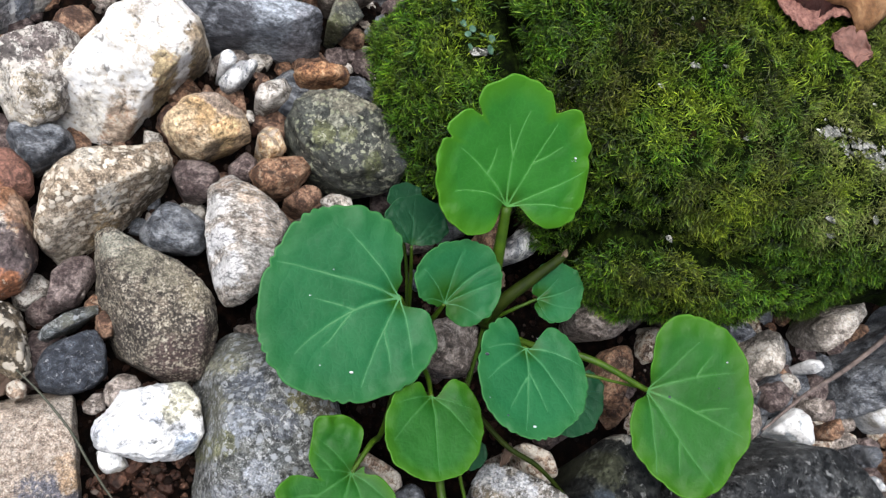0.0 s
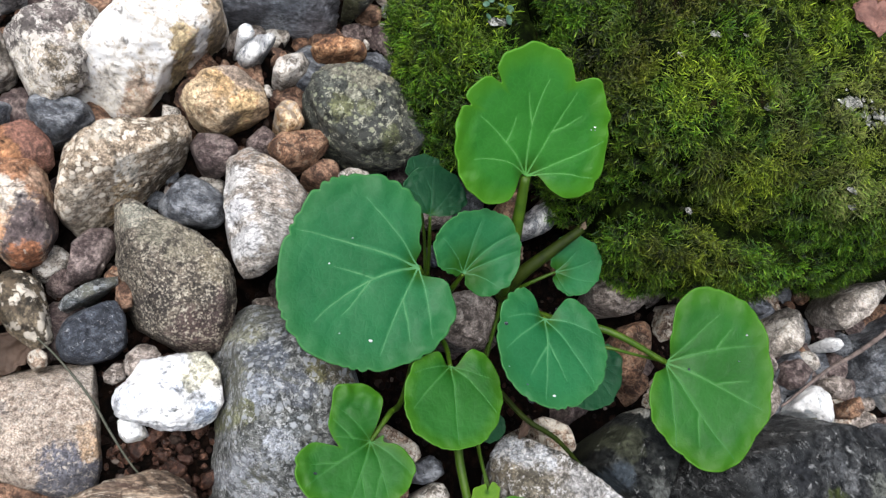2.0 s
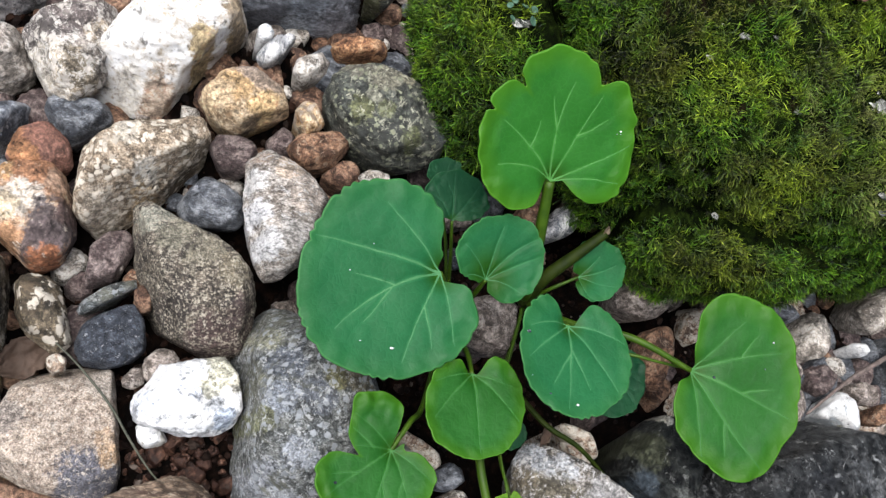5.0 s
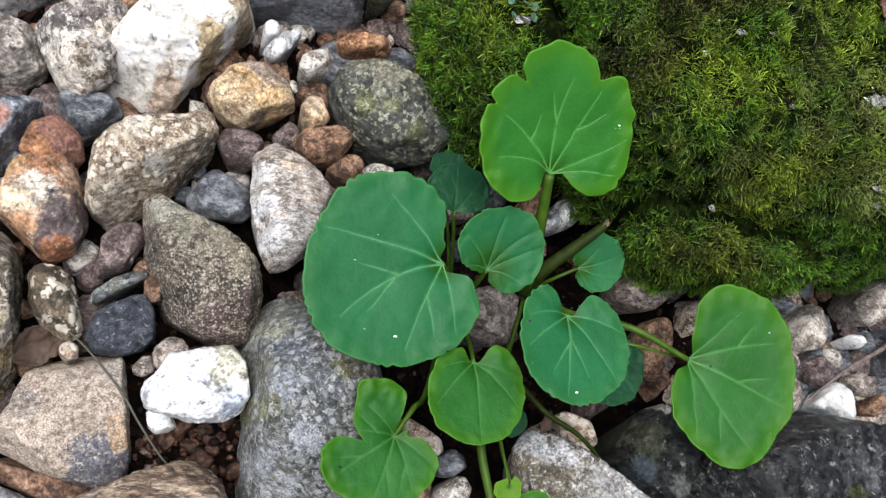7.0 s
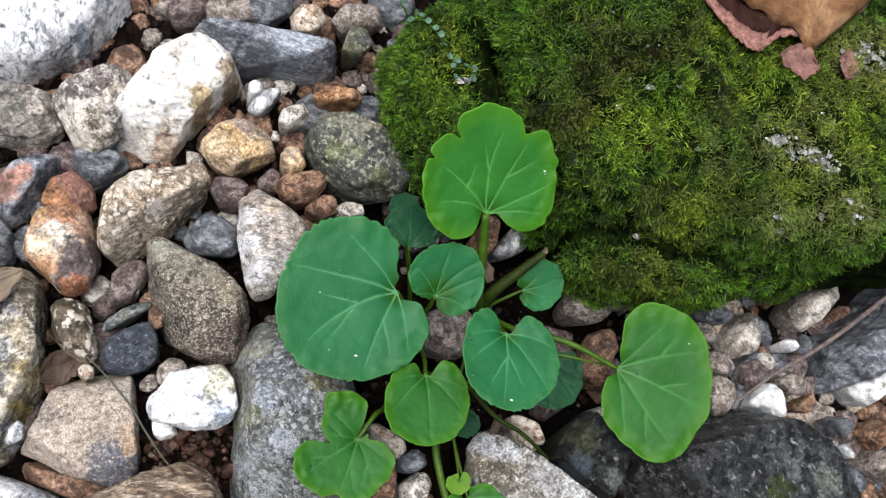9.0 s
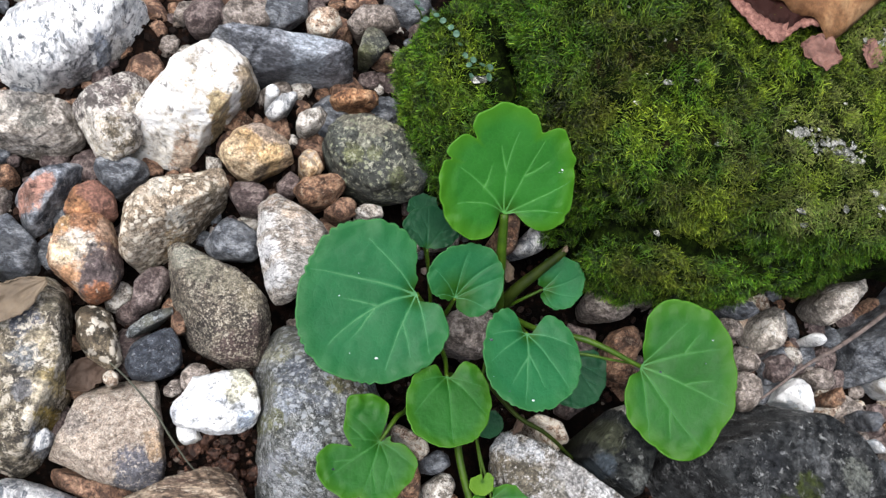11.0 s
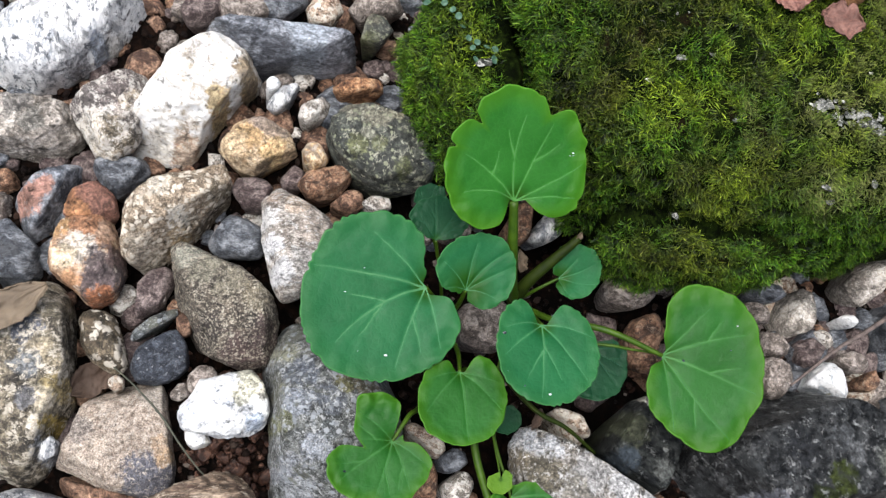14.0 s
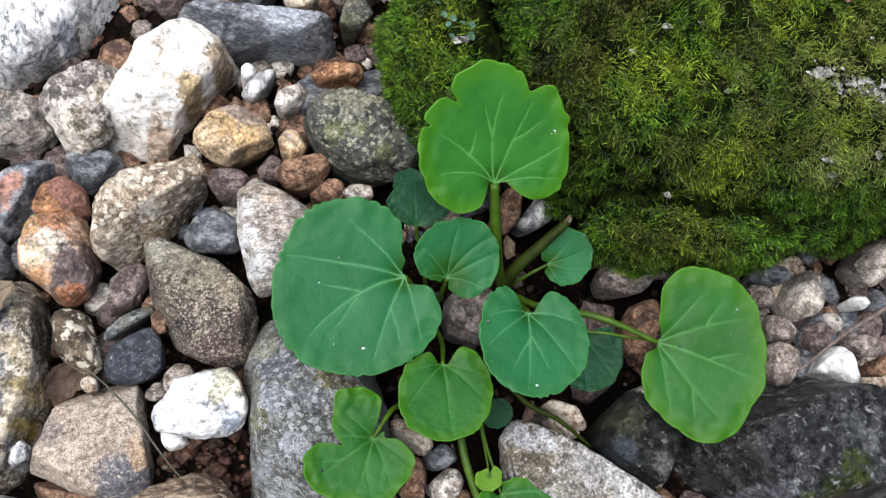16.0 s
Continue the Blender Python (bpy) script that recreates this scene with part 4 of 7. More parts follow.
def make_boulder():
    blocks = [
        (153.6, 86.9, 10, 96, [(-158, 131.1), (-135, 123.1), (-134, 122.8), (-100, 100.0), (-96, 97.5), (-89, 95.9), (-80, 95.7), (-16, 133.0), (24, 121.8), (81, 96.8), (114, 107.9), (178, 125.8)], 10, 31, 0.1, 6),
        (23.4, 58.8, 6, 66, [(-177, 17.5), (-174, 17.0), (-151, 18.8), (-129, 23.8), (-50, 30.4), (-2, 16.7), (51, 23.6), (102, 29.6)], 8, 32, 0.08, 5),
        (122.7, 10.4, 14, 54, [(-120, 35.1), (-96, 22.7), (-89, 21.9), (-72, 28.6), (-18, 50.8), (70, 26.3), (93, 23.5), (140, 41.0), (175, 51.3)], 9, 33, 0, 5),
    ]
    home = new("mossy_boulder")
    tagged(home, "large rounded boulder overgrown with thick green feathery moss", "boulder")
    verts, faces, shell = [], [], []
    for b in blocks:
        pts, tris = block(*b)
        faces += (tris + len(verts)).tolist()
        verts += pts.tolist()
        shell.append((pts, tris))
    link("rock_body", verts, faces, DARK_ROCK, home, "rock under a mat of old moss, blackened for gap shade")
    skin = np.vstack([q for q, _ in shell]) / MM
    SKIN.extend(skin[(skin[:, 0] < 40) & (skin[:, 2] > 30)].tolist())
    seats = []
    for name_of, spots in CRUSTS:
        for k, (px, py, rx, ry) in enumerate(spots):
            near = skin[(skin[:, 0] - px) ** 2 + (skin[:, 1] - py) ** 2 < 9]
            pz = near[:, 2].max() if len(near) else 60.0
            seats.append((px, py, pz, max(rx, ry)))
            pick = random.Random(k)
            sides = [((math.cos(a) * c, math.sin(a) * c, s), pick.uniform(0.55, 1.2)) for a, c, s in
                     [(q * 0.7 + pick.uniform(-0.3, 0.3), 0.9, pick.uniform(-0.3, 0.6)) for q in range(9)]] + [((pick.uniform(-0.4, 0.4), pick.uniform(-0.4, 0.4), 0.85), 0.7), ((0, 0, -1), 1)]
            pts, tris, dirs = faceted(3 if rx < 2 else 4, sides, 14)
            pts = pts / MM * (rx * MM, ry * MM, min(rx, ry) * 0.22 * MM)
            pts = pts * (1 + lumps(pts, rx * 0.5, 200, 60 + k, 4))[:, None] + np.array((px, py, pz + pick.uniform(-0.2, 0.5))) * MM
            link("bare_rock_patch", pts.tolist(), tris, CRUST, home, name_of)
    rng = np.random.default_rng(4)
    roots, ups = [], []
    for k, (pts, tris) in enumerate(shell):
        a, b, c = pts[tris[:, 0]], pts[tris[:, 1]], pts[tris[:, 2]]
        nrm = np.cross(b - a, c - a)
        area = np.linalg.norm(nrm, axis=1) / 2
        nrm = nrm / (2 * area[:, None] + 1e-12)
        mid = (a + b + c) / 3 / MM
        seen = (mid[:, 2] > 18) & (nrm @ (-0.35, -0.35, 0.87) > -0.25) & (mid[:, 0] < 190) & (mid[:, 1] < 112) & ~((nrm[:, 1] > 0.8) | (nrm[:, 0] > 0.8))
        w = area * seen
        count = int(w.sum() / MM ** 2 * SHOOTS)
        pick = rng.choice(len(tris), count, p=w / w.sum())
        u, v = rng.random(count), rng.random(count)
        u, v = np.where(u + v > 1, 1 - u, u), np.where(u + v > 1, 1 - v, v)
        p = a[pick] + (b - a)[pick] * u[:, None] + (c - a)[pick] * v[:, None]
        keep = np.ones(count, bool)
        for j, o in enumerate(blocks):
            if j != k:
                keep &= ~inside(p, *o[:5], o[7], 14.0)
        for px, py, pz, pr in seats:
            d = np.linalg.norm((p / MM - (px, py, pz)) * (1, 1, 0.6), axis=1)
            keep &= d > (pr + 0.3) * (0.1 + 1.0 * rng.random(count))
        # Bare hollows between the cushions, widest in the cleft above the lower ledge.
        hollow = np.array([noise.fractal(Vector(q) / (9 * MM) + Vector((1, 7, 3)), 0.9, 2.1, 3) for q in p])
        cleft = np.exp(-((p[:, 2] / MM - 57) / 7) ** 2) * (p[:, 0] > 0.035) if k == 0 else 0
        edge_of = np.exp(-((p[:, 2] / MM - 26) / 8) ** 2)
        for j, o in enumerate(blocks):
            if j != k:
                wide = (2.6 if {j, k} == {0, 1} else -3.0) + 4.5 * hollow + 0.8 * rng.normal(size=count)
                keep &= ~inside(p, *o[:5], o[7], -wide)
        keep &= hollow > -0.6 + 0.5 * cleft + 0.3 * edge_of + 0.12 * rng.normal(size=count)
        for hx, hy, hz, hr in GAPS:
            d = np.linalg.norm((p / MM - (hx, hy, hz)) * (1, 1, 1.3), axis=1)
            keep &= d > hr * (0.75 + 0.7 * hollow + 0.15 * rng.normal(size=count))
        roots.append(p[keep])
        ups.append(nrm[pick][keep])
    p, up = np.vstack(roots), np.vstack(ups)
    n = len(p)
    # Each shoot bends over, the way of its tuft, and carries two rows of short leaflets.
    bent = p + 3 * MM * np.sin(p[:, [1, 2, 0]] / (4.3 * MM)) + 2 * MM * np.sin(p[:, [2, 0, 1]] / (2.1 * MM)) + 1.0 * MM * rng.normal(size=p.shape)
    cell = np.floor(bent / (5.5 * MM)).astype(int)
    key = (cell * (73856093, 19349663, 83492791)).sum(1) % 9973
    tuft = np.random.default_rng(8).normal(size=(9973, 3))[key]
    small = (np.floor(bent[:, [1, 0, 2]] / (2.6 * MM)).astype(int) * (83492791, 73856093, 19349663)).sum(1) % 9973
    sprig = np.random.default_rng(18).normal(size=(9973, 3))[small]
    hue = np.random.default_rng(19).random(9973)[small]
    rise = np.random.default_rng(9).uniform(-2.6, 1.6, 9973)[key][:, None] * MM
    lean = 0.4 * tuft + 0.7 * sprig + rng.normal(size=(n, 3)) * 0.45
    way = up + lean * 0.8
    way /= np.linalg.norm(way, axis=1)[:, None]
    bow = rng.normal(size=(n, 3)) * 0.9 + 0.9 * sprig - 0.35 * up
    long = (rng.uniform(2.0, 4.2, n) * (0.75 + 0.5 * hue) * MM)[:, None]
    side = np.cross(way, rng.normal(size=(n, 3)))
    side /= np.linalg.norm(side, axis=1)[:, None]
    wid = (rng.uniform(0.08, 0.155, n) * MM)[:, None]
    spine = [p - up * 1.0 * MM + rise]
    for k, step in enumerate((0.4, 0.25, 0.2, 0.2)):
        d = way + bow * 0.5 * k
        spine.append(spine[-1] + d / np.linalg.norm(d, axis=1)[:, None] * long * step)
    rows = []
    for k, q in enumerate(spine[:-1]):
        w = wid * (0.9, 1.15, 1.1, 0.9)[k]
        rows += [q - side * w, q + side * w]
    v = np.stack(rows + [spine[-1]], 1).reshape(-1, 3)
    base = np.arange(n)[:, None] * 9
    quads = np.concatenate([base + (0, 1, 3, 2), base + (2, 3, 5, 4), base + (4, 5, 7, 6)])
    tri = base + (6, 7, 8)
    me = bpy.data.meshes.new("moss")
    fl = quads.tolist() + tri.tolist()
    me.from_pydata(v.tolist(), [], fl)
    me.materials.append(MOSS)
    # 0 at the shade-dark root, 1 at the tip.
    me.attributes.new("root_tip_shade", "FLOAT", "POINT").data.foreach_set("value", np.tile([0, 0, 0.4, 0.4, 0.65, 0.65, 0.85, 0.85, 1.0], n))
    gap_to = np.full(n, 1e9)
    for px, py, pz, pr in seats:
        gap_to = np.minimum(gap_to, np.linalg.norm(p / MM - (px, py, pz), axis=1) - pr)
    dry = np.exp(-(np.maximum(gap_to, 0) / 7) ** 2) * (p[:, 0] > 0.1) * rng.random(n) ** 0.5
    me.attributes.new("dry", "FLOAT", "POINT").data.foreach_set("value", np.repeat(dry, 9))
    for tag, zones in (("sunny", BRIGHT), ("earthy", BROWN)):
        wave_of = np.array([noise.fractal(Vector(q) / (7 * MM) + Vector((4, 2, 9)), 0.9, 2.1, 3) for q in p])
        much = np.zeros(n)
        for zx, zy, zr in zones:
            much = np.maximum(much, 1.25 - np.hypot(p[:, 0] / MM - zx, p[:, 1] / MM - zy) / zr + 0.75 * wave_of)
        me.attributes.new(tag, "FLOAT", "POINT").data.foreach_set("value", np.repeat(np.clip(much, 0, 1) * (0.3 + 0.6 * rng.random(n)), 9))
    me.attributes.new("hue", "FLOAT", "POINT").data.foreach_set("value", np.repeat(hue, 9))
    ob = new("moss", me)
    ob.parent = home
    tagged(ob, "feathery green and olive moss shoots", kind="stuff")


SHOOTS = 10.5   # moss shoots on a square millimetre
# Bare gaps between the cushions that show the shade-black mat (place and reach in mm), fresh yellow-green tufts and
# earthy old ones (place and reach in mm).
GAPS = [(68.9, 13.9, 70, 4.5), (68.3, 16.1, 61, 4.5), (75.5, 11.5, 73, 3.5), (87.4, 7.5, 59, 4.5), (95.3, 7.3, 60, 4), (76, 3.5, 52, 4.5), (47.3, 36.6, 76, 4), (59.2, 23.3, 66, 3.5),
        (33, 56.6, 65, 4), (32.5, 49.5, 67, 4.5), (110.7, 4.8, 57, 3.5), (129.4, 4.6, 59, 3.5), (60, 33, 80, 2.5), (65, 14, 71, 5), (69, 12.5, 77, 4), (60, 20, 77, 4), (57, 24, 69, 4)]
BRIGHT = [(75.3, 32.7, 12), (91.9, 28, 9), (84, 30, 8), (125, 48, 12), (128, 61.5, 12), (148.4, 41.4, 13), (161.3, 21.4, 13), (138.5, 18.8, 9), (170.8, 34.1, 12), (150, 58, 12), (112, 66, 13), (96, 44, 7), (165, 50, 17), (150, 80, 19), (175, 66, 17), (104, 4, 12), (20, 60, 13), (158, 34, 15), (138, 44, 13), (135, 72, 14)]
BROWN = [(51.7, 36.4, 12), (58.9, 43.3, 13), (106.2, 43.8, 12), (89.1, 12.1, 11), (112.9, 12.7, 13), (68, 55, 16), (90, 62, 14), (121, 28, 9)]


def strewn(count, start, end, spread, sizes, seed):
    """Places (mm) and half-widths of rock crumbs strewn along a line."""
    rng = random.Random(seed)
    out = []
    for _ in range(count):
        f, r = rng.random() ** 0.8, rng.choice(sizes)
        out.append((start[0] + (end[0] - start[0]) * f + rng.gauss(0, spread), start[1] + (end[1] - start[1]) * f + rng.gauss(0, spread), 1.3 * r, r))
    return out


CRUSTS = [
    ("granular pale bare rock showing through the moss", strewn(56, (129, 35), (139, 30), 1.7, (0.35, 0.5, 0.7, 1.0), 5) + strewn(56, (139, 30), (157, 28), 1.8, (0.4, 0.55, 0.8, 1.2), 15)),
    ("weathered pale bare rock at the back of the boulder", strewn(26, (169, 70), (185, 76), 4.5, (0.6, 0.9, 1.3, 1.8), 6)),
    ("bluish pale bare rock at the boulder's edge", strewn(14, (163, 14), (168, 7), 2.0, (0.5, 0.8, 1.2), 8)),
    ("small pale bare rock specks in the moss", [
        (79.0, 44.8, 1.6, 1.2), (68.5, 37.4, 1.5, 1.0), (91.2, 47.5, 0.8, 0.6), (98.4, 26.0, 1.2, 1.0), (100.5, 26.5, 0.8, 0.7), (138.0, 3.9, 2.0, 1.4), (133.0, 6.6, 1.4, 1.1),
        (153.0, 47.4, 0.9, 0.7), (151.5, 9.0, 1.3, 1.8), (65.5, 70.6, 0.6, 0.5), (78.1, 59.7, 0.55, 0.5), (82.5, 60.6, 0.5, 0.5), (90.1, 47.0, 0.7, 0.6), (71.1, 46.6, 0.45, 0.4),
    ]),
    ("pale grey bare rock showing through the moss", [
        (21.5, 52.2, 2.0, 1.6), (24.5, 53.5, 1.5, 1.2), (90.7, 4.0, 1.6, 1.2),
    ]),
]
make_boulder()


# ---- stones, one call each: label, kind of rock, place and top in mm, sides ----
stone("large pale grey streaked gneiss cobble lying on the gravel", "gneiss", -119.1, 93.7, 6.0,
      [(-162, 31.2), (-121, 34.4), (-83, 22.3), (-49, 15.7), (-32, 14.2), (-7, 23.6), (33, 48.9), (84, 26.2), (109, 12.8), (131, 21.2), (166, 32.2)], 3, 1, 0.7, (0.0, -0.45))
stone("large whitish quartz cobble with rusty stains", "whitecob", -69.9, 67.0, 19.0,
      [(-164, 33.6), (-130, 28.4), (-100, 19.6), (-38, 12.8), (10, 20.6), (35, 43.4), (60, 39.1), (89, 20.4), (111, 22.9), (130, 13.7), (156, 17.8)], 15, 2, 0.9, (0.22, 0.0))
stone("speckled grey granite cobble with pale lichen dots", "greycob", -102.5, 53.4, 9.0,
      [(-166, 16.7), (-153, 10.3), (-132, 15.2), (-106, 15.0), (-53, 15.2), (-8, 12.0), (5, 14.2), (76, 21.8), (107, 13.4), (127, 13.1), (149, 14.2)], 12, 3, 1)
stone("brownish grey cobble half hidden under its neighbour", "browngrey", -133.3, 54.8, -2.0,
      [(-160, 21.1), (-111, 17.2), (-95, 12.0), (-75, 14.1), (-47, 18.6), (15, 23.2), (27, 16.9), (41, 19.7), (86, 6.2), (136, 26.2), (172, 19.7)], 8, 4, 1)
stone("long dark slate slab with a rough edge", "slab", -53.5, 84.4, 21.0,
      [(-162, 98.3), (-128, 10.6), (-98, 5.3), (-85, 6.4), (-61, 20.3), (-13, 42.7), (30, 41.8), (68, 17.3), (91, 5.3), (114, 7.1), (132, 43.6)], 22, 5, 0.4)
stone("small pale grey pebble with dark veins", "greywhite", -38.0, 63.9, 13.0,
      [(-155, 11.8), (-117, 8.6), (-54, 3.6), (-26, 2.7), (12, 10.1), (58, 21.4), (105, 2.7), (133, 2.7), (167, 6.8)], 8, 6, 1, level=4, name='pebble')
stone("tiny white quartz crystal beside the slate slab", "quartz", -43.6, 68.0, 10.0,
      [(-126, 3.2), (-62, 2.8), (-11, 2.6), (50, 2.5), (117, 3.2), (176, 2.7)], 11, 7, 1, level=3, name='pebble')
stone("small whitish pebble with greenish lichen", "grey", -28.5, 56.4, 15.0,
      [(-130, 6.0), (-58, 3.9), (-24, 4.8), (-1, 6.5), (62, 6.5), (119, 4.3), (163, 4.9)], 9, 8, 1.3, level=4, name='pebble')
stone("rough orange-brown stone in the soil", "orange", -8.1, 72.1, 10.0,
      [(-163, 12.2), (-125, 9.7), (-78, 3.9), (-17, 8.2), (29, 22.5), (91, 3.5), (116, 4.2), (157, 16.3)], 9, 9, 1.3, level=4)
stone("ochre yellow stone with grey pits", "ochrecob", -47.7, 41.5, 17.0,
      [(-172, 14.9), (-134, 12.3), (-110, 11.2), (-61, 8.7), (-20, 18.9), (21, 11.5), (53, 10.1), (75, 13.4), (115, 10.6), (141, 11.2)], 14, 10, 1)
stone("small ochre orange pebble between stones", "ochre", -27.8, 38.0, 15.0,
      [(-166, 4.9), (-127, 4.9), (-70, 4.7), (-35, 5.1), (40, 3.4), (109, 5.7), (154, 5.2)], 11, 11, 1.2, level=4, name='pebble')
stone("reddish-brown stone with a rough face", "rustbrown", -23.4, 28.8, 12.0,
      [(-154, 9.8), (-105, 7.3), (-74, 5.6), (-29, 7.7), (38, 10.3), (101, 5.8), (149, 8.7)], 10, 12, 1.1, level=4)
stone("dark grey-green stone covered with yellowish lichen", "lichen", -2.9, 44.2, 25.0,
      [(-176, 20.6), (-150, 18.1), (-118, 16.1), (-91, 17.8), (-61, 22.3), (-33, 23.5), (15, 20.5), (49, 13.1), (73, 12.8), (115, 31.9), (152, 19.5)], 16, 13, 0.8)
stone("long speckled tan granite cobble", "tancob", -76.3, 16.5, 14.0,
      [(-152, 30.2), (-131, 24.2), (-90, 20.2), (-55, 6.9), (-41, 7.8), (6, 30.6), (32, 22.2), (71, 29.2), (110, 12.0), (135, 15.6), (176, 18.4)], 12, 14, 0.8)
stone("small purplish-brown stone in the soil", "purple", -49.9, 24.7, 6.0,
      [(-147, 6.0), (-97, 5.1), (-43, 6.9), (-6, 7.7), (37, 7.1), (90, 5.4), (156, 7.8)], 11, 15, 0.9, level=4)
stone("dark grey slate stone with flat faces", "slate", -54.6, 9.2, 4.0,
      [(-171, 12.4), (-133, 11.1), (-88, 8.6), (-45, 11.1), (15, 9.8), (55, 7.7), (74, 7.7), (139, 8.3), (150, 8.7)], 16, 16, 0.9)
stone("pale grey pointed schist cobble with a white vein", "paletip", -32.8, 4.1, 25.0,
      [(-176, 13.6), (-164, 13.9), (-148, 17.8), (-75, 19.5), (-44, 14.0), (-26, 11.7), (-5, 27.1), (36, 12.4), (60, 12.7), (120, 33.8), (163, 18.5)], 18, 17, 0.8)
stone("large brown gritstone cobble tapering to a pale point", "pointed", -58.9, -18.3, 17.0,
      [(-171, 15.5), (-151, 12.8), (-117, 18.0), (-91, 21.0), (-63, 24.9), (-15, 19.9), (18, 16.7), (46, 13.0), (65, 14.6), (96, 23.2), (149, 26.3)], 22, 18, 0.8)
stone("dark purplish flat stone", "purple", -83.6, -13.7, 1.0,
      [(-126, 18.0), (-68, 5.8), (-28, 4.5), (7, 8.6), (49, 10.8), (101, 9.9), (139, 7.5), (177, 5.0)], 10, 19, 0.8)
stone("thin grey slate sliver leaning on a black stone", "greygreen", -83.2, -24.3, 3.0,
      [(-158, 14.6), (-118, 8.2), (-57, 2.3), (11, 9.2), (58, 11.4), (105, 3.5), (119, 2.3), (130, 2.3), (162, 5.1)], 16, 20, 0.7, level=4)
stone("smooth black basalt stone", "black", -80.1, -35.8, 3.0,
      [(-146, 10.5), (-96, 9.7), (-68, 9.4), (-43, 10.1), (7, 9.6), (36, 9.8), (106, 7.3), (150, 8.4), (178, 9.5)], 10, 21, 0.7)
stone("rounded rusty orange and brown cobble", "rust", -106.5, -0.5, 5.0,
      [(-170, 13.1), (-132, 11.4), (-94, 17.7), (-56, 17.3), (-18, 14.5), (14, 11.6), (58, 16.0), (94, 21.8), (120, 14.8), (162, 12.2)], 12, 22, 0.8)
stone("reddish-brown stone wedged behind a rusty cobble", "rusttop", -105.9, 19.7, 3.0,
      [(-149, 11.5), (-104, 8.1), (-59, 8.4), (13, 8.2), (44, 7.5), (81, 7.8), (127, 7.6), (166, 7.3)], 9, 23, 0.9)
stone("small mottled cream and brown stone", "creamspot", -99.5, -30.1, 0.0,
      [(-172, 7.5), (-141, 6.5), (-125, 7.0), (-79, 13.0), (-35, 11.4), (18, 6.1), (61, 9.7), (100, 11.5), (140, 12.4)], 8, 24, 1.1)
stone("long dark cobble mottled with cream and ochre lichen", "mottled", -124.9, -39.6, 6.0,
      [(-169, 14.7), (-154, 17.9), (-110, 30.9), (-50, 29.1), (-21, 18.0), (6, 15.5), (46, 25.6), (92, 36.9), (127, 26.2), (142, 18.3), (172, 16.2)], 9, 25, 0.8)
stone("flat tan sandstone cobble with a grey corner", "flat", -92.2, -65.4, 2.0,
      [(-170, 20.2), (-136, 19.0), (-113, 14.5), (-102, 15.5), (-58, 32.1), (-14, 20.6), (10, 17.0), (60, 23.4), (90, 21.9), (105, 17.1), (131, 18.9), (157, 16.2)], 19, 26, 0.6)
stone("bright white quartz stone with grey pits", "quartzcob", -58.4, -54.0, 18.0,
      [(-140, 15.0), (-103, 11.0), (-83, 10.9), (-57, 13.8), (-18, 15.9), (13, 14.7), (42, 14.7), (99, 10.0), (147, 11.6)], 12, 27, 1.1)
stone("small pinkish pebble under a white stone", "pinkgrey", -65.6, -44.2, 3.0,
      [(-125, 5.8), (-77, 4.3), (-10, 4.9), (36, 5.7), (84, 4.9), (135, 4.5), (172, 4.9)], 8, 28, 1, level=4, name='pebble')
stone("small milky white pebble under the quartz stone", "quartz", -65.7, -64.1, 2.0,
      [(-169, 4.5), (-134, 4.2), (-84, 3.5), (-55, 3.6), (-12, 7.6), (31, 2.8), (66, 2.7), (120, 4.6)], 11, 29, 0.8, level=4, name='pebble')
stone("brown ridged stone with rough grain", "ridged", -67.7, -88.8, 14.0,
      [(-148, 21.3), (-106, 13.5), (-93, 12.4), (-76, 15.8), (-15, 23.0), (24, 21.7), (37, 20.0), (76, 14.9), (107, 9.7), (123, 12.8), (156, 21.9)], 10, 30, 1.2)
stone("dark reddish stone under a flat cobble", "brown", -99.7, -81.5, -7.0,
      [(-156, 7.6), (-115, 4.0), (-111, 3.6), (-69, 12.2), (-3, 16.8), (67, 5.8), (78, 4.5), (103, 8.3), (154, 28.0)], 9, 31, 1.1)
stone("pale grey streaked cobble with fine lines", "greywhite", -112.1, -93.1, 2.0,
      [(-177, 22.4), (-121, 16.2), (-87, 13.3), (-68, 15.9), (-11, 21.4), (54, 13.7), (63, 11.6), (68, 12.3), (74, 11.5), (91, 14.5), (132, 21.0)], 8, 32, 0.6)
stone("large weathered grey rock with mossy stains", "greygreen", -19.0, -59.0, 28.0,
      [(-175, 22.9), (-120, 30.6), (-87, 34.3), (-60, 30.5), (-26, 28.6), (-7, 23.9), (18, 19.9), (49, 22.3), (71, 26.6), (112, 37.8), (151, 31.0)], 14, 33, 0.7)
stone("dark grey stone between larger cobbles", "slate", -97.2, 31.7, -2.0,
      [(-171, 9.5), (-147, 7.0), (-125, 6.8), (-87, 13.9), (-49, 4.9), (-42, 6.4), (8, 10.0), (40, 12.0), (95, 7.8), (126, 10.7)], 14, 34, 0.9, level=4)
stone("blue-grey stone with a pinkish patch", "pinkslate", -122.7, 24.8, -5.0,
      [(-159, 10.8), (-117, 14.6), (-48, 8.2), (-24, 4.9), (49, 16.3), (100, 17.2), (119, 8.1), (137, 14.5), (177, 11.4)], 12, 35, 0.8)
stone("dark blue-grey stone in the gravel", "slate", -133.2, 4.9, -8.0,
      [(-167, 7.3), (-149, 9.3), (-101, 10.9), (-60, 13.1), (-12, 9.8), (22, 9.0), (49, 6.3), (110, 11.9), (156, 14.1)], 12, 36, 0.8)
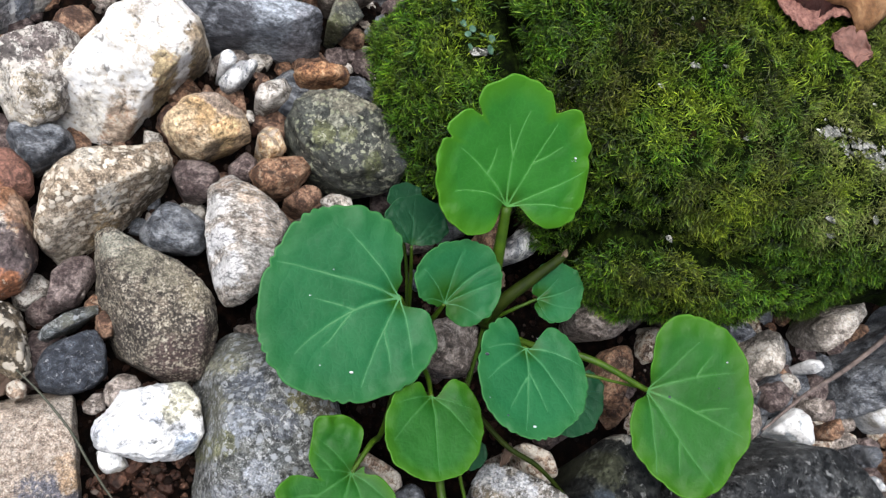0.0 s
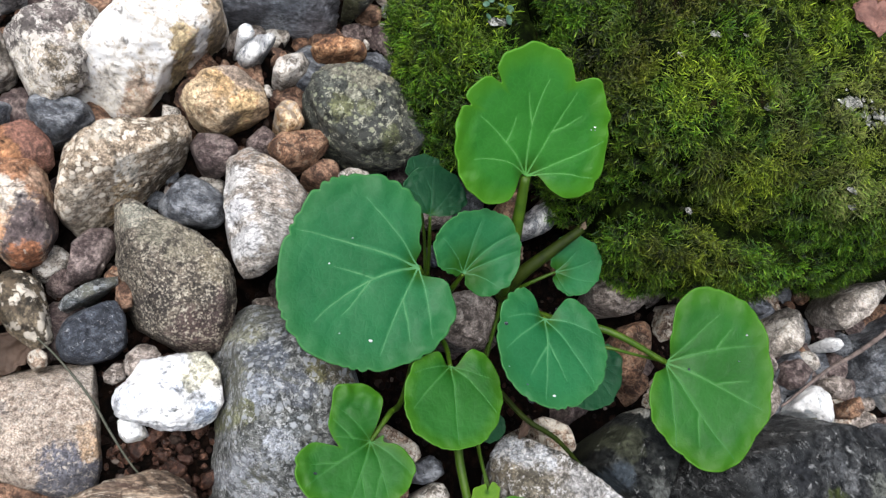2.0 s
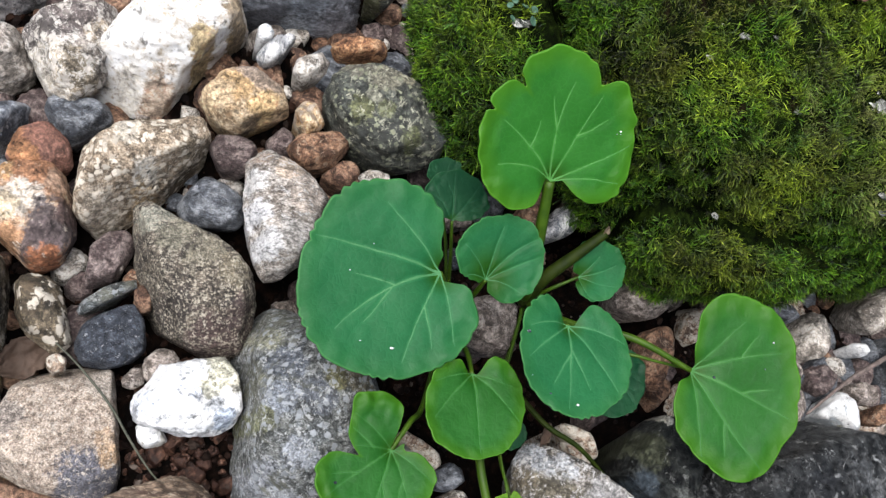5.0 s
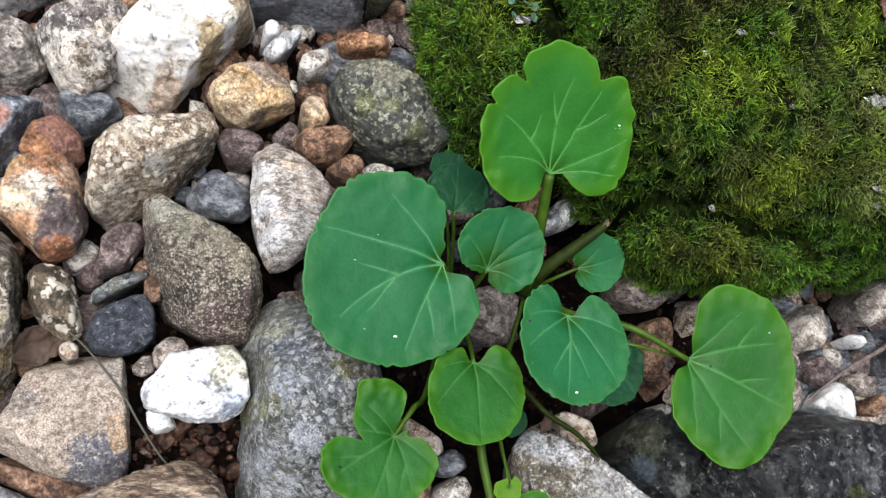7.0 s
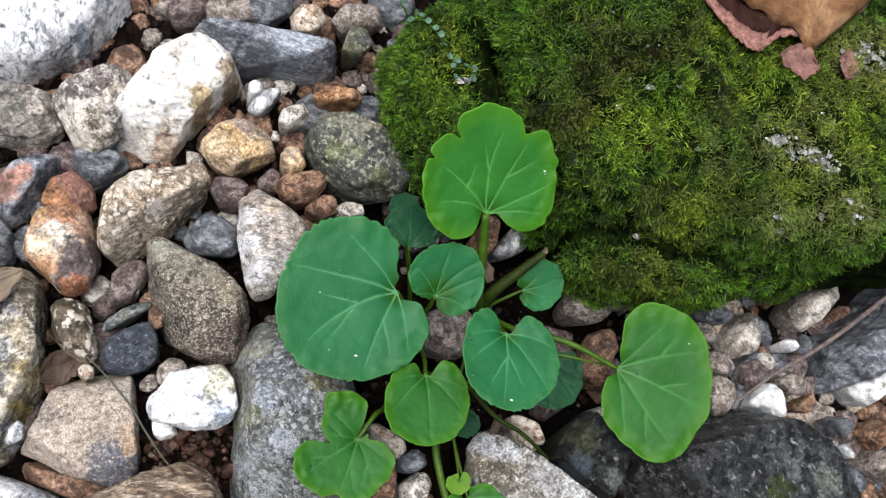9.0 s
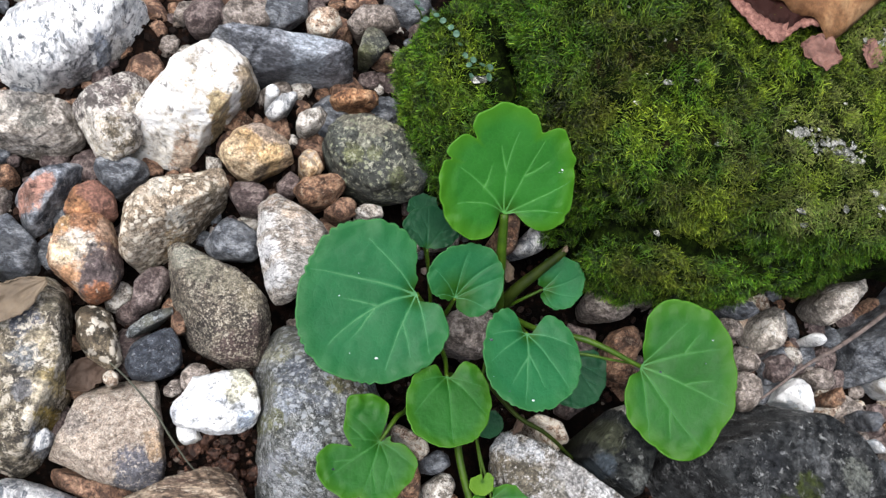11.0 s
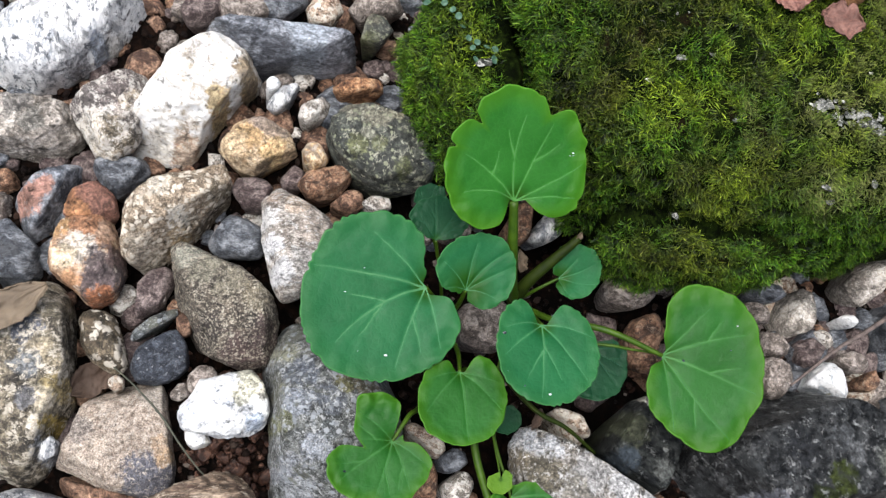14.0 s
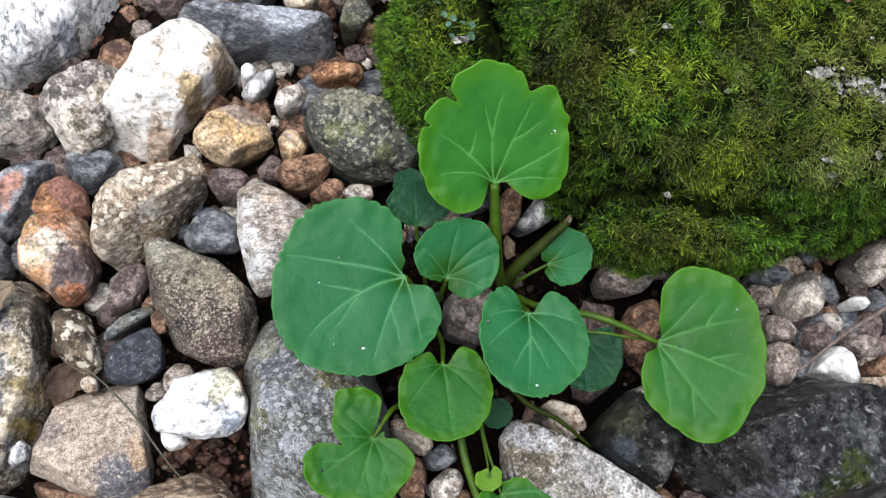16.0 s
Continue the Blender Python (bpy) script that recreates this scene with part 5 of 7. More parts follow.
stone("greyish brown stone under the plant", "pinkgrey", 35.1, -25.1, 17.0,
      [(-171, 9.9), (-122, 9.5), (-96, 10.3), (-29, 8.8), (-15, 7.8), (50, 12.5), (99, 8.1), (144, 10.6)], 8, 37, 0.9)
stone("grey-brown stone beside the moss", "pinkgrey", 97.4, -8.5, 14.0,
      [(-167, 10.6), (-110, 7.2), (-69, 9.0), (-40, 10.4), (3, 11.6), (50, 9.1), (88, 8.7), (128, 9.1), (152, 10.5)], 9, 38, 0.9)
stone("brown stone in the shade of the boulder", "rustbrown", 105.1, -29.3, 9.0,
      [(-179, 7.6), (-146, 12.5), (-82, 12.1), (-29, 9.1), (-18, 4.5), (6, 6.8), (48, 24.0), (90, 10.8), (114, 9.9), (148, 8.8)], 9, 39, 0.9)
stone("grey stone with a pale edge behind the stalk", "greywhite", 65.3, 17.2, 16.0,
      [(-173, 12.0), (-126, 12.1), (-74, 8.2), (-47, 6.1), (-23, 6.0), (9, 7.4), (63, 21.6), (117, 3.1), (141, 3.1)], 10, 40, 1, level=4)
stone("large pale grey rough granite stone", "ridge", 67.9, -81.8, 31.0,
      [(-172, 26.5), (-132, 21.5), (-107, 15.7), (-98, 15.4), (-89, 22.2), (-28, 32.1), (45, 11.8), (58, 4.2), (96, 26.4), (127, 27.1), (155, 30.7)], 10, 41, 1)
stone("tan pebble under the leaves", "tan", 65.8, -60.7, 13.0,
      [(-145, 2.3), (-125, 2.3), (-98, 5.3), (-26, 10.4), (38, 5.3), (68, 3.1), (120, 5.9), (168, 18.0)], 11, 42, 0.9, level=4, name='pebble')
stone("small tan pebble beside a stalk", "tan", 11.0, -66.4, 12.0,
      [(-168, 5.4), (-133, 2.3), (-103, 5.5), (-40, 8.6), (6, 7.2), (60, 3.7), (102, 6.5), (147, 13.3)], 11, 43, 0.9, level=4, name='pebble')
stone("small speckled grey stone", "grey", 23.4, -83.6, 12.0,
      [(-173, 5.5), (-133, 6.9), (-93, 5.8), (-50, 4.8), (-16, 5.0), (29, 5.4), (82, 5.8), (130, 4.5)], 11, 44, 0.9, level=4)
stone("narrow brown pebble beside the grey rock", "rustbrown", 12.0, -81.1, 9.0,
      [(-155, 5.4), (-102, 7.8), (-64, 15.7), (-26, 5.8), (-5, 4.7), (18, 5.3), (74, 7.6), (117, 17.3), (160, 2.8)], 8, 45, 0.9, level=4, name='pebble')
stone("large dark rock slab with mossy stains", "darkslab", 180.0, -83.0, 29.0,
      [(-140, 42.2), (-108, 24.1), (-93, 17.6), (-82, 15.1), (-33, 152.4), (17, 27.3), (37, 32.5), (63, 26.8), (89, 32.3), (105, 33.7), (147, 57.1), (167, 60.9)], 12, 46, 0.45)
stone("dark rock slab with a pale cracked edge", "crackslab", 88.2, -71.1, 30.0,
      [(-140, 12.9), (-124, 13.5), (-75, 17.6), (-30, 14.1), (-23, 12.4), (12, 14.0), (75, 18.7), (110, 15.4), (140, 11.4), (149, 12.3)], 20, 47, 0.4)
stone("bright white angular quartz stone", "quartz", 181.8, -47.0, 14.0,
      [(-168, 16.1), (-125, 3.2), (-99, 7.2), (-55, 14.1), (-11, 10.5), (18, 8.0), (52, 10.2), (99, 8.3), (126, 6.8), (149, 6.6)], 15, 48, 1, level=4)
stone("tiny white rounded pebble", "quartz", 201.4, -19.7, 10.0,
      [(-138, 2.3), (-115, 2.3), (-75, 24.5), (-35, 2.3), (21, 2.3), (59, 12.8), (97, 2.9), (112, 3.3), (167, 6.1)], 9, 49, 0.6, level=3, name='pebble')
stone("speckled pinkish stone beside the slab", "pinkgrey", 160.4, -44.4, 11.0,
      [(-142, 8.8), (-91, 8.7), (-44, 6.3), (14, 7.2), (64, 7.2), (101, 8.9), (167, 6.5)], 9, 50, 0.9, level=4)
stone("small brownish pebble in the boulder's shade", "pinkgrey", 155.6, -15.7, 8.0,
      [(-161, 2.2), (-96, 5.1), (-56, 7.8), (14, 4.8), (67, 2.9), (111, 4.1), (155, 16.5)], 8, 51, 0.9, level=4, name='pebble')
stone("pinkish speckled stone in the boulder's shade", "browngrey", 179.1, -12.4, 12.0,
      [(-168, 12.1), (-121, 16.0), (-77, 23.5), (-42, 5.4), (-8, 5.0), (15, 14.5), (61, 43.3), (107, 6.1), (123, 4.6), (148, 4.6)], 11, 52, 1.1, level=4)
stone("dark blue-grey stone under the boulder", "slate", 163.3, -8.2, 9.0,
      [(-170, 11.8), (-124, 3.5), (-99, 3.3), (-57, 5.3), (-13, 14.9), (32, 6.4), (88, 4.0), (123, 6.4)], 12, 53, 0.8, level=4)
stone("pinkish grey stone beside the boulder", "browngrey", 214.5, 1.9, 22.0,
      [(-165, 18.1), (-132, 19.3), (-78, 16.4), (-60, 11.0), (-47, 4.9), (-16, 4.9), (33, 39.1), (83, 14.4), (116, 4.9), (139, 8.4)], 9, 54, 0.9)
stone("reddish-brown pebble beside white quartz", "rustbrown", 205.3, -45.3, 10.0,
      [(-164, 4.7), (-111, 5.0), (-49, 2.8), (9, 3.9), (48, 11.1), (87, 3.9), (130, 2.4)], 8, 55, 1, level=4, name='pebble')
stone("dark purplish pebble among the gravel", "purple", 178.3, -33.1, 9.0,
      [(-121, 6.9), (-67, 5.6), (-29, 4.4), (10, 8.2), (49, 5.7), (112, 5.3), (174, 5.7)], 11, 56, 0.9, level=4, name='pebble')
stone("brownish grey pebble with pale spots", "grey", 184.9, -28.0, 10.0,
      [(-157, 1.7), (-119, 9.3), (-82, 4.6), (-28, 3.7), (39, 3.1), (111, 3.9), (157, 7.9)], 8, 57, 0.9, level=4, name='pebble')
stone("blue-grey rock slab leaning beside the boulder", "slate", 258.5, -7.7, 22.0,
      [(-148, 45.3), (-105, 112.9), (-55, 8.3), (-39, 8.4), (13, 27.4), (59, 140.1), (104, 19.9), (123, 10.1), (124, 19.1), (180, 34.1)], 16, 58, 0.9)
stone("white quartz lump at the foot of a slab", "quartz", 250.6, -31.9, 16.0,
      [(-130, 15.4), (-105, 14.9), (-77, 16.0), (-60, 7.4), (7, 7.9), (51, 70.2), (94, 13.8), (123, 6.5), (127, 6.5), (179, 27.9)], 12, 59, 1, level=5)
stone("small brown stone at the back of the gravel", "purple", -70.6, 104.6, 4.0,
      [(-155, 9.7), (-87, 8.6), (-47, 7.2), (16, 8.4), (110, 7.8), (152, 7.1)], 8, 60, 1, level=4)
stone("pinkish grey rough stone at the back", "pinkgrey", -55.2, 106.9, 6.0,
      [(-166, 9.9), (-111, 10.0), (-62, 9.1), (9, 9.2), (84, 9.6), (149, 9.0)], 8, 61, 1, level=4)
stone("blue-grey slate pebble at the back", "slate", -40.4, 111.5, 6.0,
      [(-157, 11.0), (-93, 10.8), (-51, 9.1), (8, 10.0), (98, 9.5), (167, 9.3)], 12, 62, 1, level=4)
stone("small cream pebble at the back of the gravel", "tan", -23.3, 105.1, 8.0,
      [(-160, 7.5), (-88, 7.0), (-36, 6.1), (27, 7.6), (103, 6.6), (152, 6.5)], 9, 63, 0.8, level=4, name='pebble')
stone("small greenish stone beside the moss", "lichen", -2.2, 97.7, 8.0,
      [(-103, 6.8), (-36, 5.5), (26, 6.4), (112, 6.3), (165, 5.3)], 11, 64, 1, level=4, name='pebble')
stone("small grey stone beside the moss", "pinkgrey", -1.3, 111.5, 6.0,
      [(-140, 11.1), (-82, 6.4), (-68, 6.3), (17, 10.6), (97, 6.5), (144, 8.2)], 8, 65, 1, level=4)
stone("grey-white stone at the edge of the gravel", "pinkgrey", 246.0, -71.7, 12.0,
      [(-177, 17.3), (-126, 5.2), (-100, 23.9), (-65, 9.0), (4, 5.8), (48, 56.5), (92, 7.2), (114, 5.2), (132, 5.2)], 8, 66, 1, level=4)
stone("small dark stone under the ochre stone", "purple", -34.9, 31.6, 5.0,
      [(-155, 4.9), (-88, 4.5), (-17, 4.1), (58, 4.9), (139, 3.9)], 8, 67, 1.1, level=4, name='pebble')
stone("small dark reddish pebble below the brown stone", "brown", -13.8, 23.3, 7.0,
      [(-116, 5.0), (-62, 4.0), (3, 5.8), (95, 4.2), (135, 4.2)], 8, 68, 1.1, level=4, name='pebble')
stone("small grey pebble beside the lichen stone", "grey", -3.6, 22.3, 8.0,
      [(-127, 3.8), (-73, 3.4), (12, 4.9), (82, 3.3), (129, 4.0)], 11, 69, 1.1, level=4, name='pebble')
stone("narrow reddish-brown stone behind a leaf stalk", "rustbrown", 52.7, 15.4, 16.0,
      [(-175, 3.8), (-54, 7.2), (-13, 3.6), (43, 7.2), (141, 5.7)], 8, 70, 1.1, level=4, name='pebble')
stone("pinkish grey pebble beside the twig", "pinkgrey", 198.3, -37.2, 10.0,
      [(-130, 4.4), (-99, 4.4), (-58, 6.4), (10, 6.0), (69, 5.1), (105, 4.0), (168, 7.5)], 8, 71, 1, level=4, name='pebble')
stone("dark grey stone among small pebbles", "slate", 182.0, -32.4, 6.0,
      [(-164, 9.2), (-95, 8.0), (-46, 8.0), (19, 8.7), (81, 8.8), (135, 7.5)], 12, 72, 1, level=4)
stone("small cream pebble beside a flat cobble", "tan", -93.7, -45.3, 1.0,
      [(-173, 2.7), (-125, 2.6), (-70, 2.7), (3, 2.6), (60, 2.6), (126, 2.7)], 8, 73, 0.7, level=4)
stone("small dark red stone under a brown cobble", "brown", -72.4, -24.3, 1.0,
      [(-178, 2.8), (-144, 3.1), (-68, 4.2), (-2, 2.7), (44, 3.3), (124, 3.9)], 8, 74, 1, level=4)
stone("small reddish-brown stone beside a black stone", "rustbrown", -75.9, -18.3, -2.0,
      [(-171, 2.9), (-107, 3.4), (-50, 2.9), (8, 2.9), (73, 3.2), (145, 2.8)], 8, 75, 1, level=4)
stone("small grey-brown pebble in the gravel", "pinkgrey", -81.4, -14.8, -1.0,
      [(-170, 2.6), (-110, 2.8), (-58, 2.5), (2, 2.6), (62, 2.7), (134, 2.5)], 8, 76, 1, level=4)
stone("pale grey pebble wedged under the quartz stone", "pinkgrey", -72.2, -47.8, 2.0,
      [(-170, 3.9), (-105, 3.9), (-59, 3.0), (13, 2.2), (55, 7.8), (98, 2.6), (143, 2.5)], 9, 81, 1, level=4, name='pebble')
stone("tan pebble beside an old stalk", "tan", 64.8, -65.6, 14.0,
      [(-157, 2.4), (-130, 2.6), (-64, 5.8), (-7, 14.9), (49, 2.4), (58, 2.4), (75, 2.7), (139, 23.1)], 9, 82, 1, level=4, name='pebble')
stone("dark grey pebble beside a runner stalk", "slate", 19.8, -74.7, 12.0,
      [(-164, 2.9), (-124, 12.1), (-84, 3.4), (-60, 4.0), (8, 6.8), (77, 5.0), (120, 3.6), (158, 9.8)], 10, 83, 1, level=4, name='pebble')
stone("brownish pebble behind a leaf", "pinkgrey", 163.2, -32.8, 11.0,
      [(-144, 10.3), (-103, 3.1), (-76, 3.1), (-33, 31.4), (11, 3.1), (46, 3.1), (110, 11.4), (176, 5.4)], 9, 84, 1, level=4, name='pebble')
stone("pale bluish pebble under a mottled cobble", "greywhite", -113.0, -66.2, 3.0,
      [(-118, 4.6), (-56, 3.4), (-8, 2.7), (50, 3.0), (89, 7.3), (128, 2.2), (173, 2.8)], 9, 85, 1, level=4, name='pebble')
stone("dark grey stone at the edge of the gravel", "slate", -140.3, -12.5, -6.0,
      [(-171, 2.8), (-130, 11.9), (-88, 5.3), (-49, 12.2), (-10, 4.8), (30, 5.0), (97, 6.2), (143, 15.5)], 11, 86, 1, level=4)
stone("thin white pebble beside the dark slab", "quartz", 220.4, -67.3, 13.0,
      [(-140, 1.7), (-98, 2.1), (-45, 16.8), (9, 1.7), (48, 1.7), (108, 3.9), (164, 7.0)], 9, 89, 1, level=4, name='pebble')
stone("reddish-brown stone between white quartz and the slab", "rustbrown", 249.8, -57.5, 10.0,
      [(-139, 6.0), (-80, 6.8), (-46, 5.1), (-2, 43.2), (43, 5.5), (99, 10.1), (122, 4.9), (171, 30.2)], 10, 90, 1.2, level=5)
stone("blue-grey stone between the gravel and the slab", "slate", 223.5, -55.9, 11.0,
      [(-153, 3.5), (-112, 26.6), (-72, 3.5), (-34, 3.5), (18, 23.2), (70, 3.5), (109, 6.1), (158, 10.7)], 11, 91, 1, level=4)


# ---- the plant ----
def wave_profile(radii, ang):
    """Smooth closed profile through radii that stand at even angles."""
    n = len(radii)
    t = (ang / (2 * math.pi) * n) % n
    i = int(t)
    f = t - i
    a, b, c, d = (radii[(i + k) % n] for k in (-1, 0, 1, 2))
    return 0.5 * (2 * b + (c - a) * f + (2 * a - 5 * b + 4 * c - d) * f * f + (3 * b - a - 3 * c + d) * f ** 3)


def turn_diff(a, b):
    return (a - b + math.pi) % (2 * math.pi) - math.pi


CROWN = (46.5, -17.2, 14.0)
plant = tagged(new("plant"), "low violet plant with round scalloped green leaves on stalks", "plant")


def leaf(mat, x, y, z, slope, radii, joint, teeth=26, tooth=0.036, cup=0.05, nicks=(), seed=1, gap=0.22, bloom="", stalk=None, root=None, thick=1.0, veins=True, wave=0.02, crumbs=(), fan=(), core=0.2, spots=(), crease=1.0):
    """A blade round (x, y, z) mm on a sloping plane. radii: half-widths all round; joint: where the stalk meets it, from its middle.
    fan: the main veins, each with its degrees at the stalk, length, bend and half-width, and its branches (how far along, degrees aside, length)."""
    js, jr = math.atan2(joint[1], joint[0]), math.hypot(*joint)
    size = sum(radii) / len(radii)

    def edge(a):
        r = wave_profile(radii, a)
        own = noise.noise(Vector((2.2 * math.cos(a), 2.2 * math.sin(a), seed * 1.7)))
        r *= 1 + tooth * (abs(math.sin(a * teeth / 2 + seed + 5 * own)) - 0.6) * (0.75 + 1.1 * own) + 0.012 * own
        d = turn_diff(a, js)
        open_to = jr * 0.97
        if abs(d) < gap * 2.2 and open_to < r:
            k = math.exp(-(d / gap) ** 4) if abs(d) > 0 else 1
            r = r * (1 - k) + open_to * k
        for deg, deep, wide in nicks:
            d = turn_diff(a, radians(deg))
            r *= 1 - deep * max(0, 1 - abs(d) / radians(wide)) ** 0.8
        return r

    rng = random.Random(seed)
    main, hand = js + math.pi, rng.choice((-1, 1)) if seed > 1 else 1
    ribs = []   # one list of branches for each main vein: a path, its half-width at the start and at the end
    usual = ((7, 0.9, 0.3), (-29, 0.88, 0.25), (49, 0.86, 0.25), (-64, 0.74, 0.2), (86, 0.78, 0.2), (-103, 0.7, 0.16), (123, 0.6, 0.13))
    if not fan and veins:
        fan = [(math.degrees(main) + (d + rng.uniform(-7, 7)) * hand, 2.1 * size * far, -0.3 * d * hand, w, ((0.5, 36 * rng.choice((-1, 1)), 0.5 * size),) if abs(d) < 70 else ()) for d, far, w in usual]

    def run_path(start, a, bend, long, most, jitter):
        """A path that sets out at a (radians), turns by bend in all, and ends before the margin."""
        steps = max(int(long / (size * 0.034)), 5)
        pts = [start]
        for k in range(steps):
            b = a + bend * (k + 0.5) / steps + jitter * noise.noise(Vector((k * 0.3, seed, start[0])))
            u, v = pts[-1][0] + math.cos(b) * long / steps, pts[-1][1] + math.sin(b) * long / steps
            if math.hypot(u, v) > edge(math.atan2(v, u)) * most and k > 3:
                break
            pts.append((u, v))
        return pts

    for deg, long, bend, w, branches in fan:
        pts = run_path(tuple(joint), radians(deg), radians(bend), long, 0.95, 0.1)
        if len(pts) < 6:
            continue
        own = [(pts, 1.0 * w * size / 20, 0.08 * size / 20)]
        for frac, aside, far in branches:
            k = min(int(len(pts) * frac), len(pts) - 2)
            a = math.atan2(pts[k + 1][1] - pts[k][1], pts[k + 1][0] - pts[k][0]) + radians(aside)
            sub = run_path(pts[k], a, -radians(aside) * 0.3, far, 0.95, 0.15)
            if len(sub) > 4:
                own.append((sub, 0.22 * size / 20, 0.07 * size / 20))
        ribs.append(own)
    spots_of = [(u, v, w0 + (w1 - w0) * k / len(path)) for own in ribs for path, w0, w1 in own for k, (u, v) in enumerate(path)]
    rib_at = np.array(spots_of or [(1e6, 1e6, 0)])
    rib_at[:, 2] = np.clip(rib_at[:, 2] / (0.25 * size / 20), 0.3, 1)

    def rib_near(u, v, reach):
        d2 = (rib_at[:, 0] - u) ** 2 + (rib_at[:, 1] - v) ** 2
        return float((rib_at[:, 2] * np.exp(-d2 / (reach * size) ** 2)).max())

    def high(u, v):
        """Height of the blade at (u, v) mm from its middle: cupped, a funnel at the stalk, puffed up between the veins."""
        rr = math.hypot(u, v) / size
        q = math.hypot(u - joint[0], v - joint[1]) / size
        lump = noise.fractal(Vector((u / size * 1.4, v / size * 1.4, seed * 2.3)), 0.9, 2.1, 3)
        fine = noise.fractal(Vector((u / 3.2, v / 3.2, seed * 1.1)), 0.9, 2.1, 2)
        rim = max(0, rr - 0.75) * noise.noise(Vector((u / size * 5, v / size * 5, seed * 4.1)))
        sunk = -(0.013 * crease * rib_near(u, v, 0.06) + 0.12 * math.exp(-(q / 0.24) ** 2)) if veins else 0
        return u * slope[0] + v * slope[1] + size * (cup * (rr * rr - 0.4) + wave * lump * (0.4 + rr) + sunk + 0.0018 * fine + 0.16 * rim)

    rings, turns = 34, 270
    verts, faces, margin, rib, heart = [], [], [], [], []

    def put(u, v, f):
        verts.append((u, v, high(u, v)))
        margin.append(f)
        rib.append(rib_near(u, v, 0.034) if veins else 0.0)
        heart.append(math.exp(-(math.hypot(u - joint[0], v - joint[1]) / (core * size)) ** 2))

    put(0, 0, 0.0)
    for i in range(1, rings + 1):
        f = (i / rings) ** 0.8
        for j in range(turns):
            a = 2 * math.pi * j / turns
            r = edge(a) * f
            put(r * math.cos(a), r * math.sin(a), f)
    for j in range(turns):
        faces.append((0, 1 + j, 1 + (j + 1) % turns))
        for i in range(rings - 1):
            a, b = 1 + i * turns + j, 1 + i * turns + (j + 1) % turns
            faces.append((a, a + turns, b + turns, b))
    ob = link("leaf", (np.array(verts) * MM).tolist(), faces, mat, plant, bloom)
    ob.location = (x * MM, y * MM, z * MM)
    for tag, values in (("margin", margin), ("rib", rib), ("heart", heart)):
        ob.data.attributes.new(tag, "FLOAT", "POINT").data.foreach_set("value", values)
    sol = ob.modifiers.new("thickness", "SOLIDIFY")
    sol.thickness, sol.offset = 0.00035, -1
    for own in ribs:   # each main vein with its branches
        vv, vf = [], []
        for path, w0, w1 in own:
            k0 = len(vv)
            for k, (u, v) in enumerate(path):
                q, o = path[min(k + 1, len(path) - 1)], path[max(k - 1, 0)]
                dx, dy = q[0] - o[0], q[1] - o[1]
                t = math.hypot(dx, dy) + 1e-9
                w = (w0 + (w1 - w0) * k / (len(path) - 1)) * (1 + 0.35 * noise.noise(Vector((k * 0.5, seed, w0 * 9))))
                for side, lift in ((-1, 0.0), (0, 0.06 + 0.12 * w), (1, 0.0)):
                    uu, ww = u - dy / t * w * side, v + dx / t * w * side
                    vv.append((uu * MM, ww * MM, (high(uu, ww) + lift) * MM))
            for k in range(len(path) - 1):
                for side in (0, 1):
                    a = k0 + k * 3 + side
                    vf.append((a, a + 3, a + 4, a + 1))
        link("vein", vv, vf, VEINS[mat], ob)
    for u, v, r in crumbs:
        pts = BALLS[2][0] * (r, r * 0.6, r * 0.4)
        crumb = link("crumb", (pts * MM).tolist(), BALLS[2][1], M["quartz"])
        crumb.location = ((x + u) * MM, (y + v) * MM, (z + high(u, v) + 0.3 * r) * MM)
        tagged(crumb, "tiny pale crumb lying on a leaf", "crumb", "crumbs on the leaves")
    for u, v, r in spots:
        pts = BALLS[2][0] * (r, r * 0.7, 0.12)
        mark = link("dark_spot", (pts * MM).tolist(), BALLS[2][1], M["black"], ob, "dark nibbled spot")
        mark.location = (u * MM, v * MM, (high(u, v) + 0.06) * MM)
    if stalk is not None:
        tip = (x + joint[0], y + joint[1], z + high(*joint) - 0.3)
        route = [root or CROWN] + list(stalk) + [tip]
        r0 = 1.05 * thick
        vs, fs = tube(route, [r0 * 1.15] + [r0] * len(stalk) + [r0 * 0.75], 10, 30)
        link("petiole", vs, fs, STALK, plant)
    return ob


leaf(BLUE_LEAF, -13.1, -26.6, 48.8, (0.0, 0.22),
     [25.3, 23.0, 20.7, 19.9, 24.9, 27.1, 27.6, 27.9, 27.8, 27.5, 26.3, 25.1, 24.0, 23.9, 24.1, 24.7, 24.9, 25.2, 25.4, 25.2, 24.8, 24.9, 25.3, 26.0, 27.1, 28.2, 29.0, 28.5], (16.9, 5.4), seed=1, fan=[(169, 38.3, 6, 0.30, ()), (-166, 35.7, 36, 0.30, ((0.42, -46, 12.0), (0.45, 26, 12.7),)), (-118, 27.9, 13, 0.24, ((0.40, 45, 11.8),)), (-74, 20.9, -7, 0.20, ()), (135, 24.3, 7, 0.22, ())], gap=0.2, teeth=34, bloom="broad blue-green leaf blade with a wavy margin", thick=1.1, stalk=[(10.9, -23.8, 34.0)], root=(19.0, -26.0, 12.0), crumbs=[(3.4, -16.8, 0.59), (-10.0, 2.7, 0.26), (-4.0, 10.3, 0.23), (-5.6, -15.5, 0.2)])
